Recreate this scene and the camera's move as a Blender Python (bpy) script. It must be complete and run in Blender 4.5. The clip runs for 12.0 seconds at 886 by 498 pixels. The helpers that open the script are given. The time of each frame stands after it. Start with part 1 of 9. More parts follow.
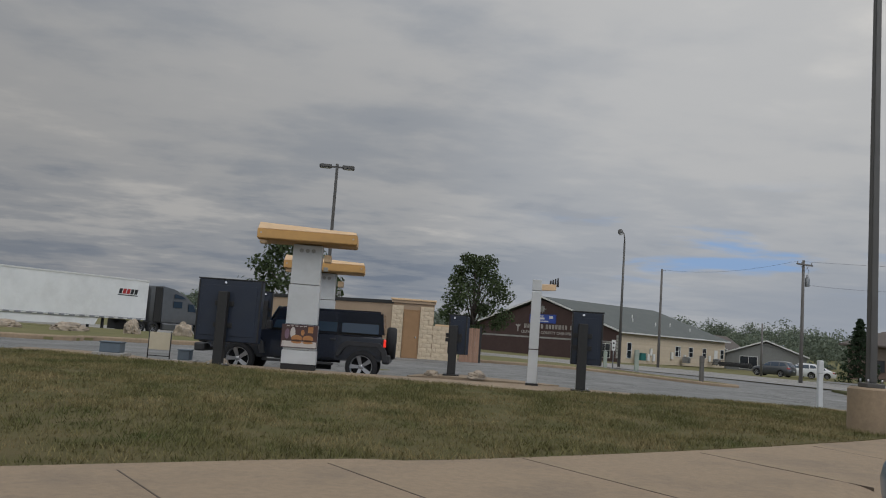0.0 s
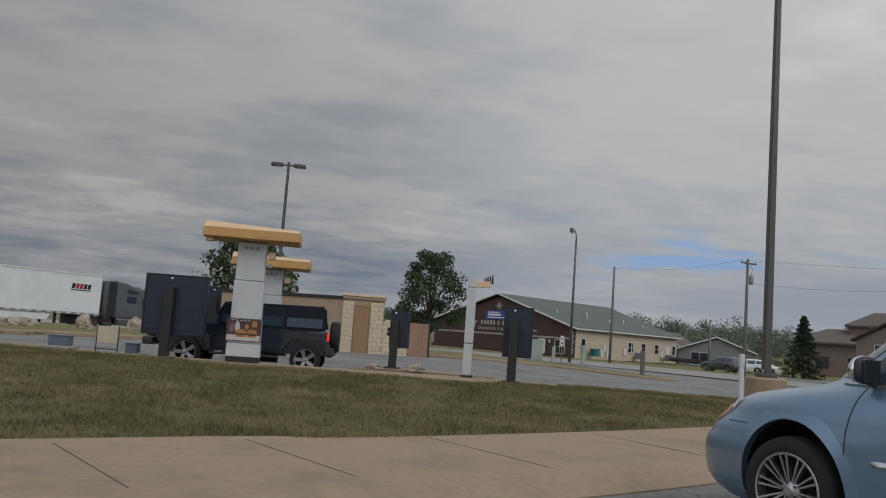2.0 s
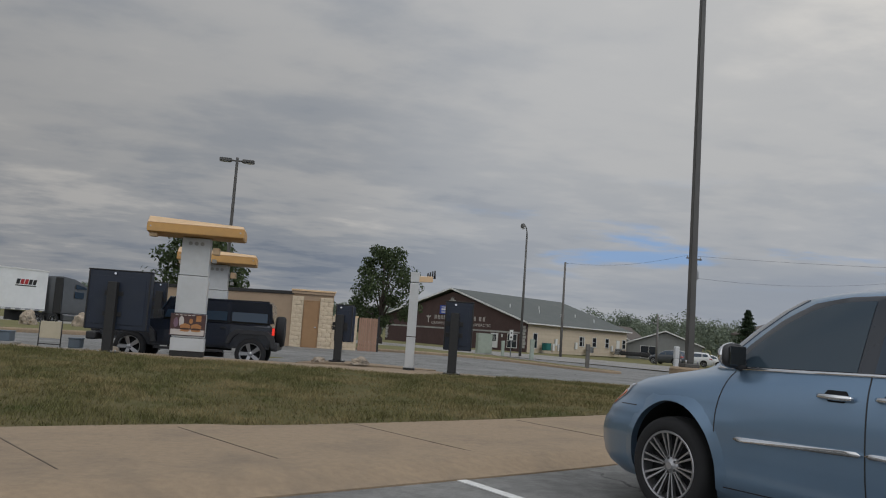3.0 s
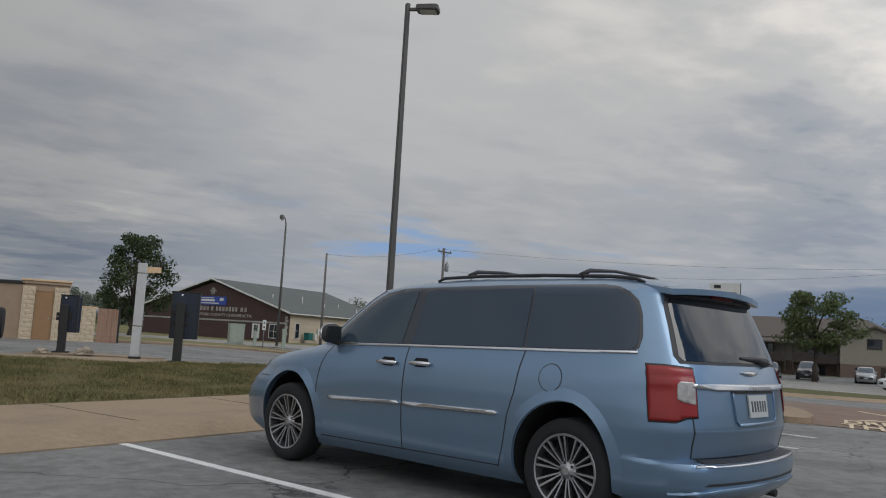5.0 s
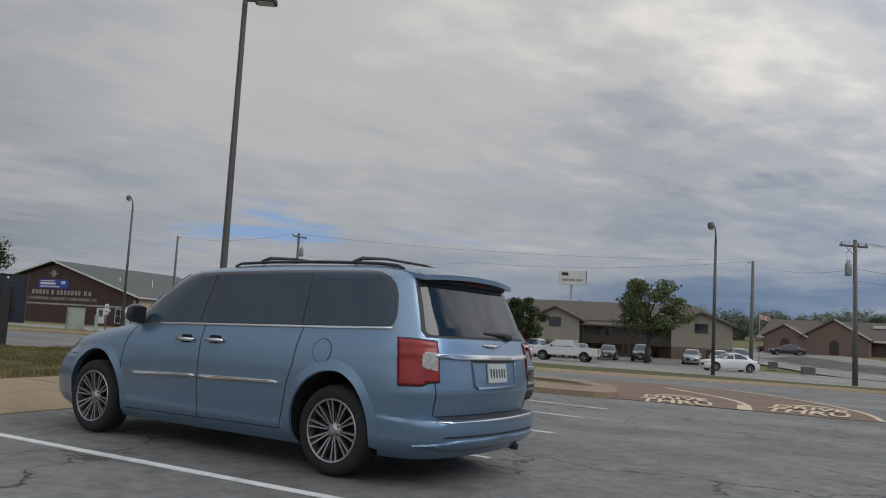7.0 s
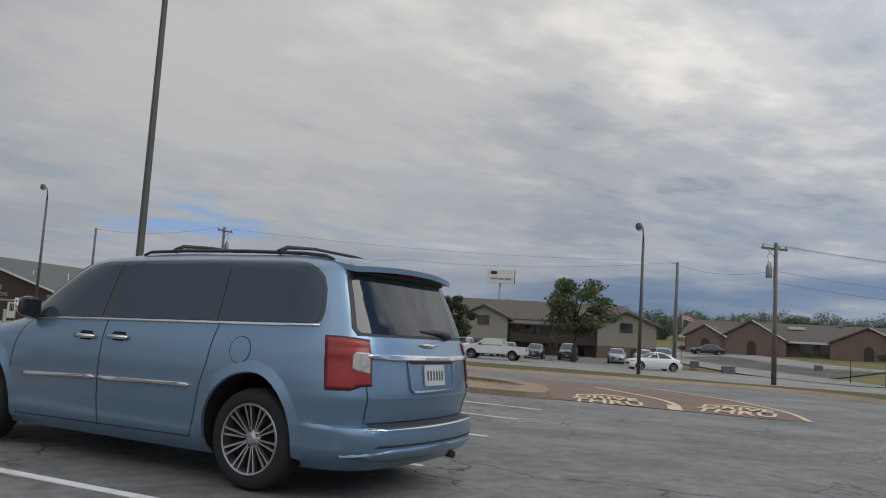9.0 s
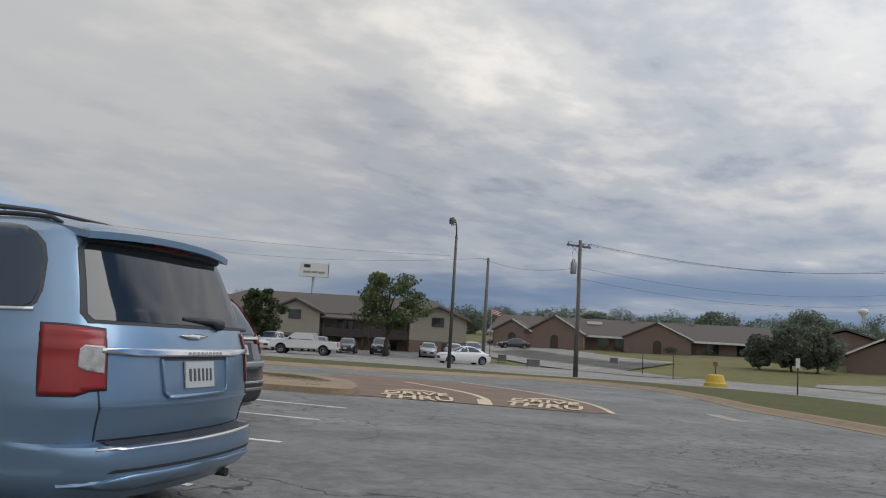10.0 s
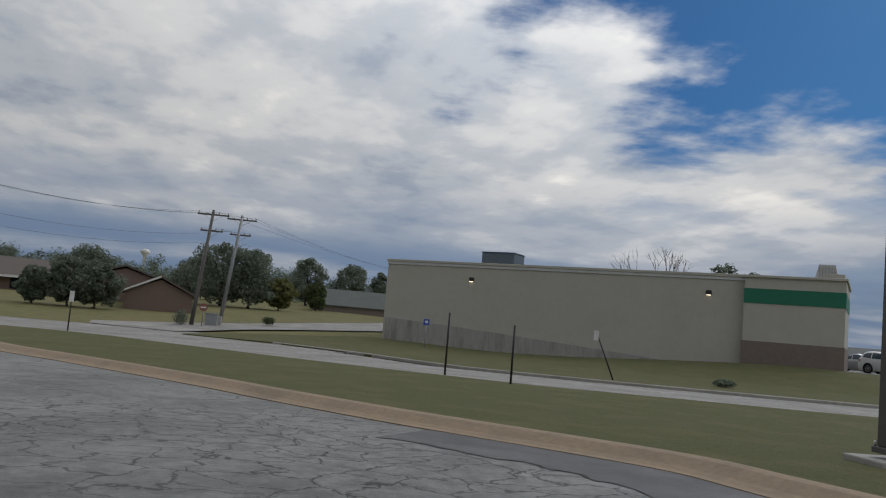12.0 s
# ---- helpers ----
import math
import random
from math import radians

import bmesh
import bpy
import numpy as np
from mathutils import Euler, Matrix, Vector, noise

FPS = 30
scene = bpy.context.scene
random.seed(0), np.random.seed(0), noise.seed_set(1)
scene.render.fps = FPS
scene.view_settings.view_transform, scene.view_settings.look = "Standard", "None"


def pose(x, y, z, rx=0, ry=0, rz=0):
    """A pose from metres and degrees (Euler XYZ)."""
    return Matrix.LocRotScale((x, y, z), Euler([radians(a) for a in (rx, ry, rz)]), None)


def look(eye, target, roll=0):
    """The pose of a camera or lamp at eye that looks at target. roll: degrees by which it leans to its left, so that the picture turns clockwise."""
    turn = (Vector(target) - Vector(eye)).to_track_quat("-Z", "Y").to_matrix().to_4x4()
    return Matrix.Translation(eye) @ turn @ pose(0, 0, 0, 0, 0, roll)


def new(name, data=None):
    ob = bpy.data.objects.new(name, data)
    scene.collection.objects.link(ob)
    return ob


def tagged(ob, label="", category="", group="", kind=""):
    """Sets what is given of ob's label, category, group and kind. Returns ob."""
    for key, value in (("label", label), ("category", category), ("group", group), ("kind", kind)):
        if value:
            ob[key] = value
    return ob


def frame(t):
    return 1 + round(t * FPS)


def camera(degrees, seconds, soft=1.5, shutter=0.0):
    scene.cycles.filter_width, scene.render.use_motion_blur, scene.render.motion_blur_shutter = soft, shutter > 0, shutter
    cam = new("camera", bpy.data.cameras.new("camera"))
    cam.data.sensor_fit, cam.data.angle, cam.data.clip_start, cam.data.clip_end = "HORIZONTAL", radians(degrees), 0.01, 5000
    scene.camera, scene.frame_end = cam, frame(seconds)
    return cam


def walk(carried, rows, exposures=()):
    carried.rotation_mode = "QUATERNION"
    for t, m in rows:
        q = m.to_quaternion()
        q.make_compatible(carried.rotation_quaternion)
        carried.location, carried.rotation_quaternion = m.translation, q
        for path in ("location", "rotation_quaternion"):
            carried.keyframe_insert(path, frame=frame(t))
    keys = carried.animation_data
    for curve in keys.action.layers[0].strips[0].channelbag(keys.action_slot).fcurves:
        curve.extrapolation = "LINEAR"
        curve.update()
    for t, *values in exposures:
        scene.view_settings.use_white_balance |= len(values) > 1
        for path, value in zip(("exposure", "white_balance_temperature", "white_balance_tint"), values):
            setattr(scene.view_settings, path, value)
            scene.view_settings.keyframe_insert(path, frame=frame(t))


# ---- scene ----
# ---------------------------------------------------------------- camera
cam = camera(56.4, 12.0, soft=1.1)
PATH = [
    (0, (-0.828, 1.038, 1.219), (-0.761, 3.027, 1.427), 4.1),
    (0.5, (-0.732, 0.821, 1.219), (-0.654, 2.809, 1.425), 4.1),
    (1, (-0.606, 0.557, 1.222), (-0.511, 2.544, 1.428), 4.2),
    (1.5, (-0.498, 0.313, 1.186), (-0.376, 2.299, 1.394), 4.2),
    (2, (-0.362, 0.095, 1.207), (-0.202, 2.078, 1.413), 4.2),
    (2.5, (-0.232, -0.101, 1.194), (-0.029, 1.879, 1.397), 4.1),
    (4.5, (0.417, -1.743, 1.206), (1.045, 0.144, 1.414), 3.5),
    (5, (0.602, -2.206, 1.194), (1.394, -0.382, 1.408), 3.3),
    (5.5, (0.706, -2.631, 1.186), (1.61, -0.859, 1.399), 3.3),
    (6, (0.751, -2.946, 1.179), (1.732, -1.215, 1.388), 3.2),
    (6.5, (0.765, -3.21, 1.173), (1.805, -1.514, 1.375), 3.2),
    (7, (0.767, -3.299, 1.171), (1.853, -1.631, 1.369), 3.2),
    (9, (1.067, -2.776, 1.17), (2.292, -1.208, 1.373), 3.6),
    (9.5, (1.449, -2.419, 1.163), (2.806, -0.964, 1.374), 3.8),
    (10, (1.975, -2.028, 1.143), (3.516, -0.772, 1.361), 3.5),
    (10.5, (2.706, -1.62, 1.132), (4.444, -0.653, 1.345), 3.6),
    (11, (3.686, -1.286, 1.076), (5.585, -0.693, 1.274), 3.9),
    (11.5, (4.769, -1.082, 1.062), (6.751, -0.9, 1.252), 4.5),
    (12, (5.7, -1.232, 1.044), (7.672, -1.5, 1.236), 5.0),
]
walk(cam, [(t, look(eye, target, roll)) for t, eye, target, roll in PATH], [(0.0, -0.04), (5.0, -0.06), (9.0, 0.02), (10.5, 0.1), (11.2, 0.06), (12.0, -0.25)])

SKY_GAIN, ZENITH, VEIL, SUN_POWER, SOUTH_WEST = 0.047, 1.35, 0.85, 1.25, 1.5

# ---------------------------------------------------------------- world, sun
SUN_EL, SUN_AZ, VEIL_AZ = 42.0, -48.0, -22.0          # degrees; azimuth from +x towards +y; the brightest cloud lies east of the sun
world = bpy.data.worlds.new("overcast")
scene.world = world
world.use_nodes = True
wn, wl = world.node_tree.nodes, world.node_tree.links
wn.clear()


def wnode(kind, **props):
    n = wn.new(kind)
    for k, v in props.items():
        n.inputs[k].default_value = v
    return n


def wmath(op, a, b=None, c=None):
    n = wn.new("ShaderNodeMath")
    n.operation = op
    for i, v in enumerate((a, b, c)):
        if v is None:
            continue
        if isinstance(v, (int, float)):
            n.inputs[i].default_value = v
        else:
            wl.new(v, n.inputs[i])
    return n.outputs[0]


def wramp(fac, stops):
    n = wn.new("ShaderNodeValToRGB")
    n.color_ramp.interpolation = "EASE"
    els = n.color_ramp.elements
    while len(els) < len(stops):
        els.new(0.5)
    for e, (p, c) in zip(els, stops):
        e.position, e.color = p, (*c, 1)
    wl.new(fac, n.inputs[0])
    return n.outputs[0]


def wmix(fac, a, b, mode="MIX"):
    n = wn.new("ShaderNodeMix")
    n.data_type, n.blend_type = "RGBA", mode
    for sock, v in ((n.inputs[0], fac), (n.inputs[6], a), (n.inputs[7], b)):
        if isinstance(v, (int, float)):
            sock.default_value = v
        elif isinstance(v, tuple):
            sock.default_value = (*v, 1)
        else:
            wl.new(v, sock)
    return n.outputs[2]


sky = wn.new("ShaderNodeTexSky")
sky.sky_type, sky.sun_disc = "NISHITA", False
sky.sun_elevation, sky.sun_rotation = radians(SUN_EL), radians(90 - SUN_AZ)
sky_col = wmix(1.0, sky.outputs[0], (SKY_GAIN * 0.22, SKY_GAIN * 0.58, SKY_GAIN * 1.06), "MULTIPLY")

# cloud deck: the direction projected on a flat layer overhead
tc = wn.new("ShaderNodeTexCoord")
sep = wn.new("ShaderNodeSeparateXYZ")
wl.new(tc.outputs["Generated"], sep.inputs[0])
up = wmath("MAXIMUM", sep.outputs[2], 0.0)
den = wmath("ADD", up, 0.10)
comb = wn.new("ShaderNodeCombineXYZ")
wl.new(wmath("DIVIDE", sep.outputs[0], den), comb.inputs[0])
wl.new(wmath("DIVIDE", sep.outputs[1], den), comb.inputs[1])


def cloud_noise(scale, detail, rough, shift, dist=0.0, squash=1.0):
    m = wn.new("ShaderNodeMapping")
    m.inputs["Location"].default_value = shift
    m.inputs["Rotation"].default_value = (0, 0, radians(-14))
    m.inputs["Scale"].default_value = (squash, 1.0, 1.0)
    wl.new(comb.outputs[0], m.inputs[0])
    n = wnode("ShaderNodeTexNoise", Scale=scale, Detail=detail, Roughness=rough, Distortion=dist)
    wl.new(m.outputs[0], n.inputs["Vector"])
    return n.outputs[0]


big = cloud_noise(0.5, 4, 0.5, (3.1, 1.7, 0), 0.2, 0.8)
mid = cloud_noise(1.5, 6, 0.52, (0.4, 5.2, 0), 0.15, 0.75)
fine = cloud_noise(4.6, 6, 0.55, (7.4, 2.2, 0), 0.1, 0.8)
ripple = wmath("MAXIMUM", wramp(sep.outputs[0], [(0.30, (0.5, 0.5, 0.5)), (0.85, (1, 1, 1))]), wramp(up, [(0.10, (1, 1, 1)), (0.24, (0.4, 0.4, 0.4))]))


def centred(v, k):
    return wmath("MULTIPLY", wmath("SUBTRACT", v, 0.5), k)


shade = wmath("ADD", wmath("ADD", 0.5, centred(big, 0.5)), wmath("MULTIPLY", ripple, wmath("ADD", centred(mid, 0.42), centred(fine, 0.26))))
cloud_col = wramp(shade, [(0.38, (0.225, 0.255, 0.305)), (0.45, (0.315, 0.335, 0.365)), (0.54, (0.425, 0.428, 0.432)), (0.64, (0.60, 0.58, 0.55))])
# a heavier slate bank low over the horizon
low = wramp(up, [(0.0, (1, 1, 1)), (0.07, (1, 1, 1)), (0.12, (0.6, 0.6, 0.6)), (0.19, (0.0, 0.0, 0.0))])
bank = wmath("MULTIPLY", low, wramp(cloud_noise(0.42, 5, 0.5, (1.3, 8.8, 0), 0.3, 1.6), [(0.44, (1, 1, 1)), (0.62, (0.6, 0.6, 0.6))]))
east = wramp(sep.outputs[0], [(0.05, (0.3, 0.3, 0.3)), (0.62, (1, 1, 1))])
bank = wmath("MULTIPLY", bank, east)
cloud_col = wmix(bank, cloud_col, (0.128, 0.18, 0.27))
# brighter towards the zenith and towards the veiled sun
gain = wmath("ADD", wmath("MULTIPLY", wmath("MULTIPLY", up, up), ZENITH), 0.86)
dot = wn.new("ShaderNodeVectorMath")
dot.operation = "DOT_PRODUCT"
wl.new(tc.outputs["Generated"], dot.inputs[0])
dot.inputs[1].default_value = (math.cos(radians(SUN_EL)) * math.cos(radians(VEIL_AZ)), math.cos(radians(SUN_EL)) * math.sin(radians(VEIL_AZ)), math.sin(radians(SUN_EL)))
toward = wmath("MAXIMUM", dot.outputs["Value"], 0.0)
gain = wmath("ADD", gain, wmath("MULTIPLY", wmath("POWER", toward, 8.0), VEIL))
# brighter towards the east
slope = wmath("MULTIPLY", wmath("MINIMUM", wmath("MAXIMUM", sep.outputs[0], -0.6), 0.1), 0.42)
east_lift = wmath("MULTIPLY", wramp(sep.outputs[0], [(0.45, (0, 0, 0)), (0.95, (1, 1, 1))]), 0.5)
gain = wmath("MULTIPLY", gain, wmath("ADD", 0.98, wmath("ADD", slope, east_lift)))
# broken, brighter cloud over the south-west
sw = wn.new("ShaderNodeVectorMath")
sw.operation = "DOT_PRODUCT"
wl.new(tc.outputs["Generated"], sw.inputs[0])
sw.inputs[1].default_value = (-0.68, -0.70, 0.22)
gain = wmath("ADD", gain, wmath("MULTIPLY", wmath("MAXIMUM", sw.outputs["Value"], 0.0), SOUTH_WEST))
gain_col = wn.new("ShaderNodeCombineXYZ")
for i in range(3):
    wl.new(gain, gain_col.inputs[i])
cloud_col = wmix(1.0, cloud_col, gain_col.outputs[0], "MULTIPLY")
# rifts of blue, opening to the south-east
open_side = wmath("MULTIPLY", wmath("ADD", -0.06, wmath("MULTIPLY", sep.outputs[1], -1.6)), wmath("ADD", wmath("MULTIPLY", up, 1.25), 0.06))
rift_src = wmath("SUBTRACT", wmath("ADD", wmath("MULTIPLY", mid, 0.6), wmath("MULTIPLY", cloud_noise(0.8, 7, 0.6, (9.6, 4.1, 0), 0.3, 1.5), 0.5)), wmath("MAXIMUM", open_side, -0.05))
west = wramp(sep.outputs[0], [(-0.1, (0, 0, 0)), (0.35, (1, 1, 1))])
rift = wramp(rift_src, [(0.30, (1, 1, 1)), (0.42, (0.0, 0.0, 0.0))])
# thin blue streaks low in the north-east
ne = wn.new("ShaderNodeVectorMath")
ne.operation = "DOT_PRODUCT"
wl.new(tc.outputs["Generated"], ne.inputs[0])
ne.inputs[1].default_value = (0.40, 0.905, 0.125)
rift = wmath("MULTIPLY", rift, west)
high = wramp(up, [(0.13, (0.12, 0.12, 0.12)), (0.24, (1, 1, 1))])
rift = wmath("MULTIPLY", rift, high)
ne_glow = wramp(ne.outputs["Value"], [(0.90, (0, 0, 0)), (0.985, (0.34, 0.34, 0.34))])
near_ne = wramp(ne.outputs["Value"], [(0.955, (0, 0, 0)), (0.99, (1, 1, 1))])
streak = wramp(cloud_noise(0.9, 6, 0.55, (2.2, 6.4, 0), 0.2, 0.8), [(0.50, (0, 0, 0)), (0.60, (0.9, 0.9, 0.9))])
band = wramp(up, [(0.07, (0, 0, 0)), (0.10, (1, 1, 1)), (0.16, (1, 1, 1)), (0.20, (0, 0, 0))])
total = wmix(ne_glow, cloud_col, (0.60, 0.61, 0.62))
total = wmix(rift, total, sky_col)
total = wmix(wmath("MULTIPLY", wmath("MULTIPLY", near_ne, streak), band), total, (0.235, 0.37, 0.60))
bg = wn.new("ShaderNodeBackground")
wl.new(total, bg.inputs[0])
bg.inputs[1].default_value = 1.0
wo = wn.new("ShaderNodeOutputWorld")
wl.new(bg.outputs[0], wo.inputs[0])

sun_data = bpy.data.lights.new("sun", "SUN")
sun_data.energy, sun_data.angle, sun_data.color = SUN_POWER, radians(40), (1.0, 0.95, 0.88)
sun = new("sun", sun_data)
sdir = Vector((math.cos(radians(SUN_EL)) * math.cos(radians(SUN_AZ)), math.cos(radians(SUN_EL)) * math.sin(radians(SUN_AZ)), math.sin(radians(SUN_EL))))
sun.matrix_world = look(sdir * 200, (0, 0, 0))

# ---------------------------------------------------------------- materials
def mat(name, c1, c2=None, scale=4.0, rough=0.7, metal=0.0, bump=0.0, bscale=60.0, rvar=0.0, rnd=0.0, stain=None, sscale=0.6, samt=0.35, stretch=(1, 1, 1), coat=0.0, island=0.0, spec=0.5):
    """A worn surface: two colours mixed by grain, broad stains over them, a fine relief."""
    m = bpy.data.materials.new(name)
    m.use_nodes = True
    n, l = m.node_tree.nodes, m.node_tree.links
    p = n["Principled BSDF"]
    p.inputs["Metallic"].default_value, p.inputs["Roughness"].default_value = metal, rough
    p.inputs["Coat Weight"].default_value, p.inputs["Coat Roughness"].default_value = coat, 0.06
    p.inputs["Specular IOR Level"].default_value = spec
    c2 = c2 or tuple(v * 0.82 for v in c1)
    co = n.new("ShaderNodeTexCoord")
    mp = n.new("ShaderNodeMapping")
    mp.inputs["Scale"].default_value = stretch
    l.new(co.outputs["Object"], mp.inputs[0])

    def noise_tex(s, d=6.0, r=0.6):
        t = n.new("ShaderNodeTexNoise")
        t.inputs["Scale"].default_value, t.inputs["Detail"].default_value, t.inputs["Roughness"].default_value = s, d, r
        l.new(mp.outputs[0], t.inputs["Vector"])
        return t.outputs[0]

    def ramp(src, a, b):
        t = n.new("ShaderNodeMapRange")
        t.inputs["From Min"].default_value, t.inputs["From Max"].default_value = a, b
        l.new(src, t.inputs[0])
        return t.outputs[0]

    def mix(f, a, b, mode="MIX"):
        t = n.new("ShaderNodeMix")
        t.data_type, t.blend_type = "RGBA", mode
        for s, v in ((t.inputs[0], f), (t.inputs[6], a), (t.inputs[7], b)):
            if isinstance(v, (int, float)):
                s.default_value = v
            elif isinstance(v, tuple):
                s.default_value = (*v, 1)
            else:
                l.new(v, s)
        return t.outputs[2]

    grain = noise_tex(scale)
    col = mix(ramp(grain, 0.3, 0.7), c1, c2)
    if stain:
        t = n.new("ShaderNodeMath")
        t.operation = "MULTIPLY"
        l.new(ramp(noise_tex(sscale, 8, 0.65), 0.48, 0.72), t.inputs[0])
        t.inputs[1].default_value = samt
        col = mix(t.outputs[0], col, stain)
    if rnd or island:
        src = n.new("ShaderNodeObjectInfo").outputs["Random"] if rnd else n.new("ShaderNodeNewGeometry").outputs["Random Per Island"]
        h = n.new("ShaderNodeMapRange")
        amt = rnd or island
        h.inputs["To Min"].default_value, h.inputs["To Max"].default_value = 1 - amt, 1 + amt
        l.new(src, h.inputs[0])
        cc = n.new("ShaderNodeCombineXYZ")
        for i in range(3):
            l.new(h.outputs[0], cc.inputs[i])
        col = mix(1.0, col, cc.outputs[0], "MULTIPLY")
    l.new(col, p.inputs["Base Color"])
    if rvar:
        h = n.new("ShaderNodeMapRange")
        h.inputs["To Min"].default_value, h.inputs["To Max"].default_value = max(rough - rvar, 0.02), min(rough + rvar, 1)
        l.new(ramp(noise_tex(sscale * 2.3, 7), 0.3, 0.7), h.inputs[0])
        l.new(h.outputs[0], p.inputs["Roughness"])
    if bump:
        bt = n.new("ShaderNodeBump")
        bt.inputs["Strength"].default_value, bt.inputs["Distance"].default_value = bump, 0.01
        l.new(noise_tex(bscale, 4, 0.7), bt.inputs["Height"])
        l.new(bt.outputs[0], p.inputs["Normal"])
    return m


def glass(name, tint=(0.02, 0.024, 0.03), rough=0.03, clear=0.25, spec=0.5):
    """Tinted car or window glass: part clear, part dark and shiny."""
    m = bpy.data.materials.new(name)
    m.use_nodes = True
    n, l = m.node_tree.nodes, m.node_tree.links
    p = n["Principled BSDF"]
    p.inputs["Base Color"].default_value, p.inputs["Roughness"].default_value = (*tint, 1), rough
    p.inputs["IOR"].default_value, p.inputs["Specular IOR Level"].default_value = 1.5, spec
    if clear:
        tr = n.new("ShaderNodeBsdfTransparent")
        tr.inputs[0].default_value = (0.75, 0.82, 0.84, 1)
        mx = n.new("ShaderNodeMixShader")
        mx.inputs[0].default_value = clear
        l.new(p.outputs[0], mx.inputs[1])
        l.new(tr.outputs[0], mx.inputs[2])
        l.new(mx.outputs[0], n["Material Output"].inputs[0])
    return m


def asphalt(name, c1, c2, cracks=0.8, rough=0.62, spec=0.5, broken=None):
    """Old asphalt: stone grain, broad worn lanes, a net of cracks in patches; broken is a spot (x, y, radius) that has cracked most."""
    m = mat(name, c1, c2, scale=90, rough=rough, rvar=0.16, sscale=0.22, stain=tuple(v * 1.5 for v in c1), samt=0.5, spec=spec)
    n, l = m.node_tree.nodes, m.node_tree.links
    p = n["Principled BSDF"]
    co = n["Texture Coordinate"]
    warp = n.new("ShaderNodeTexNoise")
    warp.inputs["Scale"].default_value, warp.inputs["Detail"].default_value = 0.9, 5
    l.new(co.outputs["Object"], warp.inputs["Vector"])
    add = n.new("ShaderNodeVectorMath")
    add.operation = "MULTIPLY_ADD"
    add.inputs[1].default_value = (1.5, 1.5, 0)
    l.new(warp.outputs["Color"], add.inputs[0])
    l.new(co.outputs["Object"], add.inputs[2])
    fray = n.new("ShaderNodeTexNoise")
    fray.inputs["Scale"].default_value, fray.inputs["Detail"].default_value, fray.inputs["Roughness"].default_value = 4.0, 5, 0.7
    l.new(co.outputs["Object"], fray.inputs["Vector"])
    rag = n.new("ShaderNodeVectorMath")
    rag.operation = "MULTIPLY_ADD"
    rag.inputs[1].default_value = (0.28, 0.28, 0)
    l.new(fray.outputs["Color"], rag.inputs[0])
    l.new(add.outputs[0], rag.inputs[2])
    add = rag
    heights = []
    for sc, wid, lo, hi in ((0.30, 0.0065, 0.44, 0.52), (0.75, 0.011, 0.53, 0.60), (2.1, 0.034, 0.56, 0.64)):
        v = n.new("ShaderNodeTexVoronoi")
        v.feature, v.voronoi_dimensions = "DISTANCE_TO_EDGE", "2D"
        v.inputs["Scale"].default_value = sc
        l.new(add.outputs[0], v.inputs["Vector"])
        e = n.new("ShaderNodeMapRange")
        e.inputs["From Min"].default_value, e.inputs["From Max"].default_value = wid * 0.55, wid
        e.inputs["To Min"].default_value, e.inputs["To Max"].default_value = 1.0, 0.0
        l.new(v.outputs["Distance"], e.inputs[0])
        msk = n.new("ShaderNodeTexNoise")
        msk.inputs["Scale"].default_value = 0.19 if sc < 1 else 0.11 if sc < 3 else 0.16
        msk.inputs["Detail"].default_value = 3
        l.new(co.outputs["Object"], msk.inputs["Vector"])
        mr = n.new("ShaderNodeMapRange")
        mr.inputs["From Min"].default_value, mr.inputs["From Max"].default_value = lo, hi
        if broken and sc > 0.5:
            far = n.new("ShaderNodeVectorMath")
            far.operation = "DISTANCE"
            far.inputs[1].default_value = (broken[0], broken[1], -0.15)
            l.new(co.outputs["Object"], far.inputs[0])
            near = n.new("ShaderNodeMapRange")
            near.interpolation_type = "SMOOTHSTEP"
            near.inputs["From Min"].default_value, near.inputs["From Max"].default_value = broken[2] * 0.3, broken[2]
            near.inputs["To Min"].default_value, near.inputs["To Max"].default_value = 0.075, 0.0
            l.new(far.outputs["Value"], near.inputs[0])
            plus = n.new("ShaderNodeMath")
            l.new(msk.outputs[0], plus.inputs[0])
            l.new(near.outputs[0], plus.inputs[1])
            l.new(plus.outputs[0], mr.inputs[0])
        else:
            l.new(msk.outputs[0], mr.inputs[0])
        mul = n.new("ShaderNodeMath")
        mul.operation = "MULTIPLY"
        l.new(e.outputs[0], mul.inputs[0])
        l.new(mr.outputs[0], mul.inputs[1])
        heights.append(mul.outputs[0])
    mx = n.new("ShaderNodeMath")
    mx.operation = "MAXIMUM"
    l.new(heights[0], mx.inputs[0])
    l.new(heights[1], mx.inputs[1])
    mx3 = n.new("ShaderNodeMath")
    mx3.operation = "MAXIMUM"
    l.new(mx.outputs[0], mx3.inputs[0])
    l.new(heights[2], mx3.inputs[1])
    mx = mx3
    sc2 = n.new("ShaderNodeMath")
    sc2.operation = "MULTIPLY"
    sc2.inputs[1].default_value = cracks
    l.new(mx.outputs[0], sc2.inputs[0])
    old = p.inputs["Base Color"].links[0].from_socket
    # broad dark oil and tyre bands
    blot = n.new("ShaderNodeTexNoise")
    blot.inputs["Scale"].default_value, blot.inputs["Detail"].default_value, blot.inputs["Roughness"].default_value = 0.45, 9, 0.68
    l.new(add.outputs[0], blot.inputs["Vector"])
    bl = n.new("ShaderNodeMapRange")
    bl.inputs["From Min"].default_value, bl.inputs["From Max"].default_value, bl.inputs["To Max"].default_value = 0.46, 0.66, 0.55
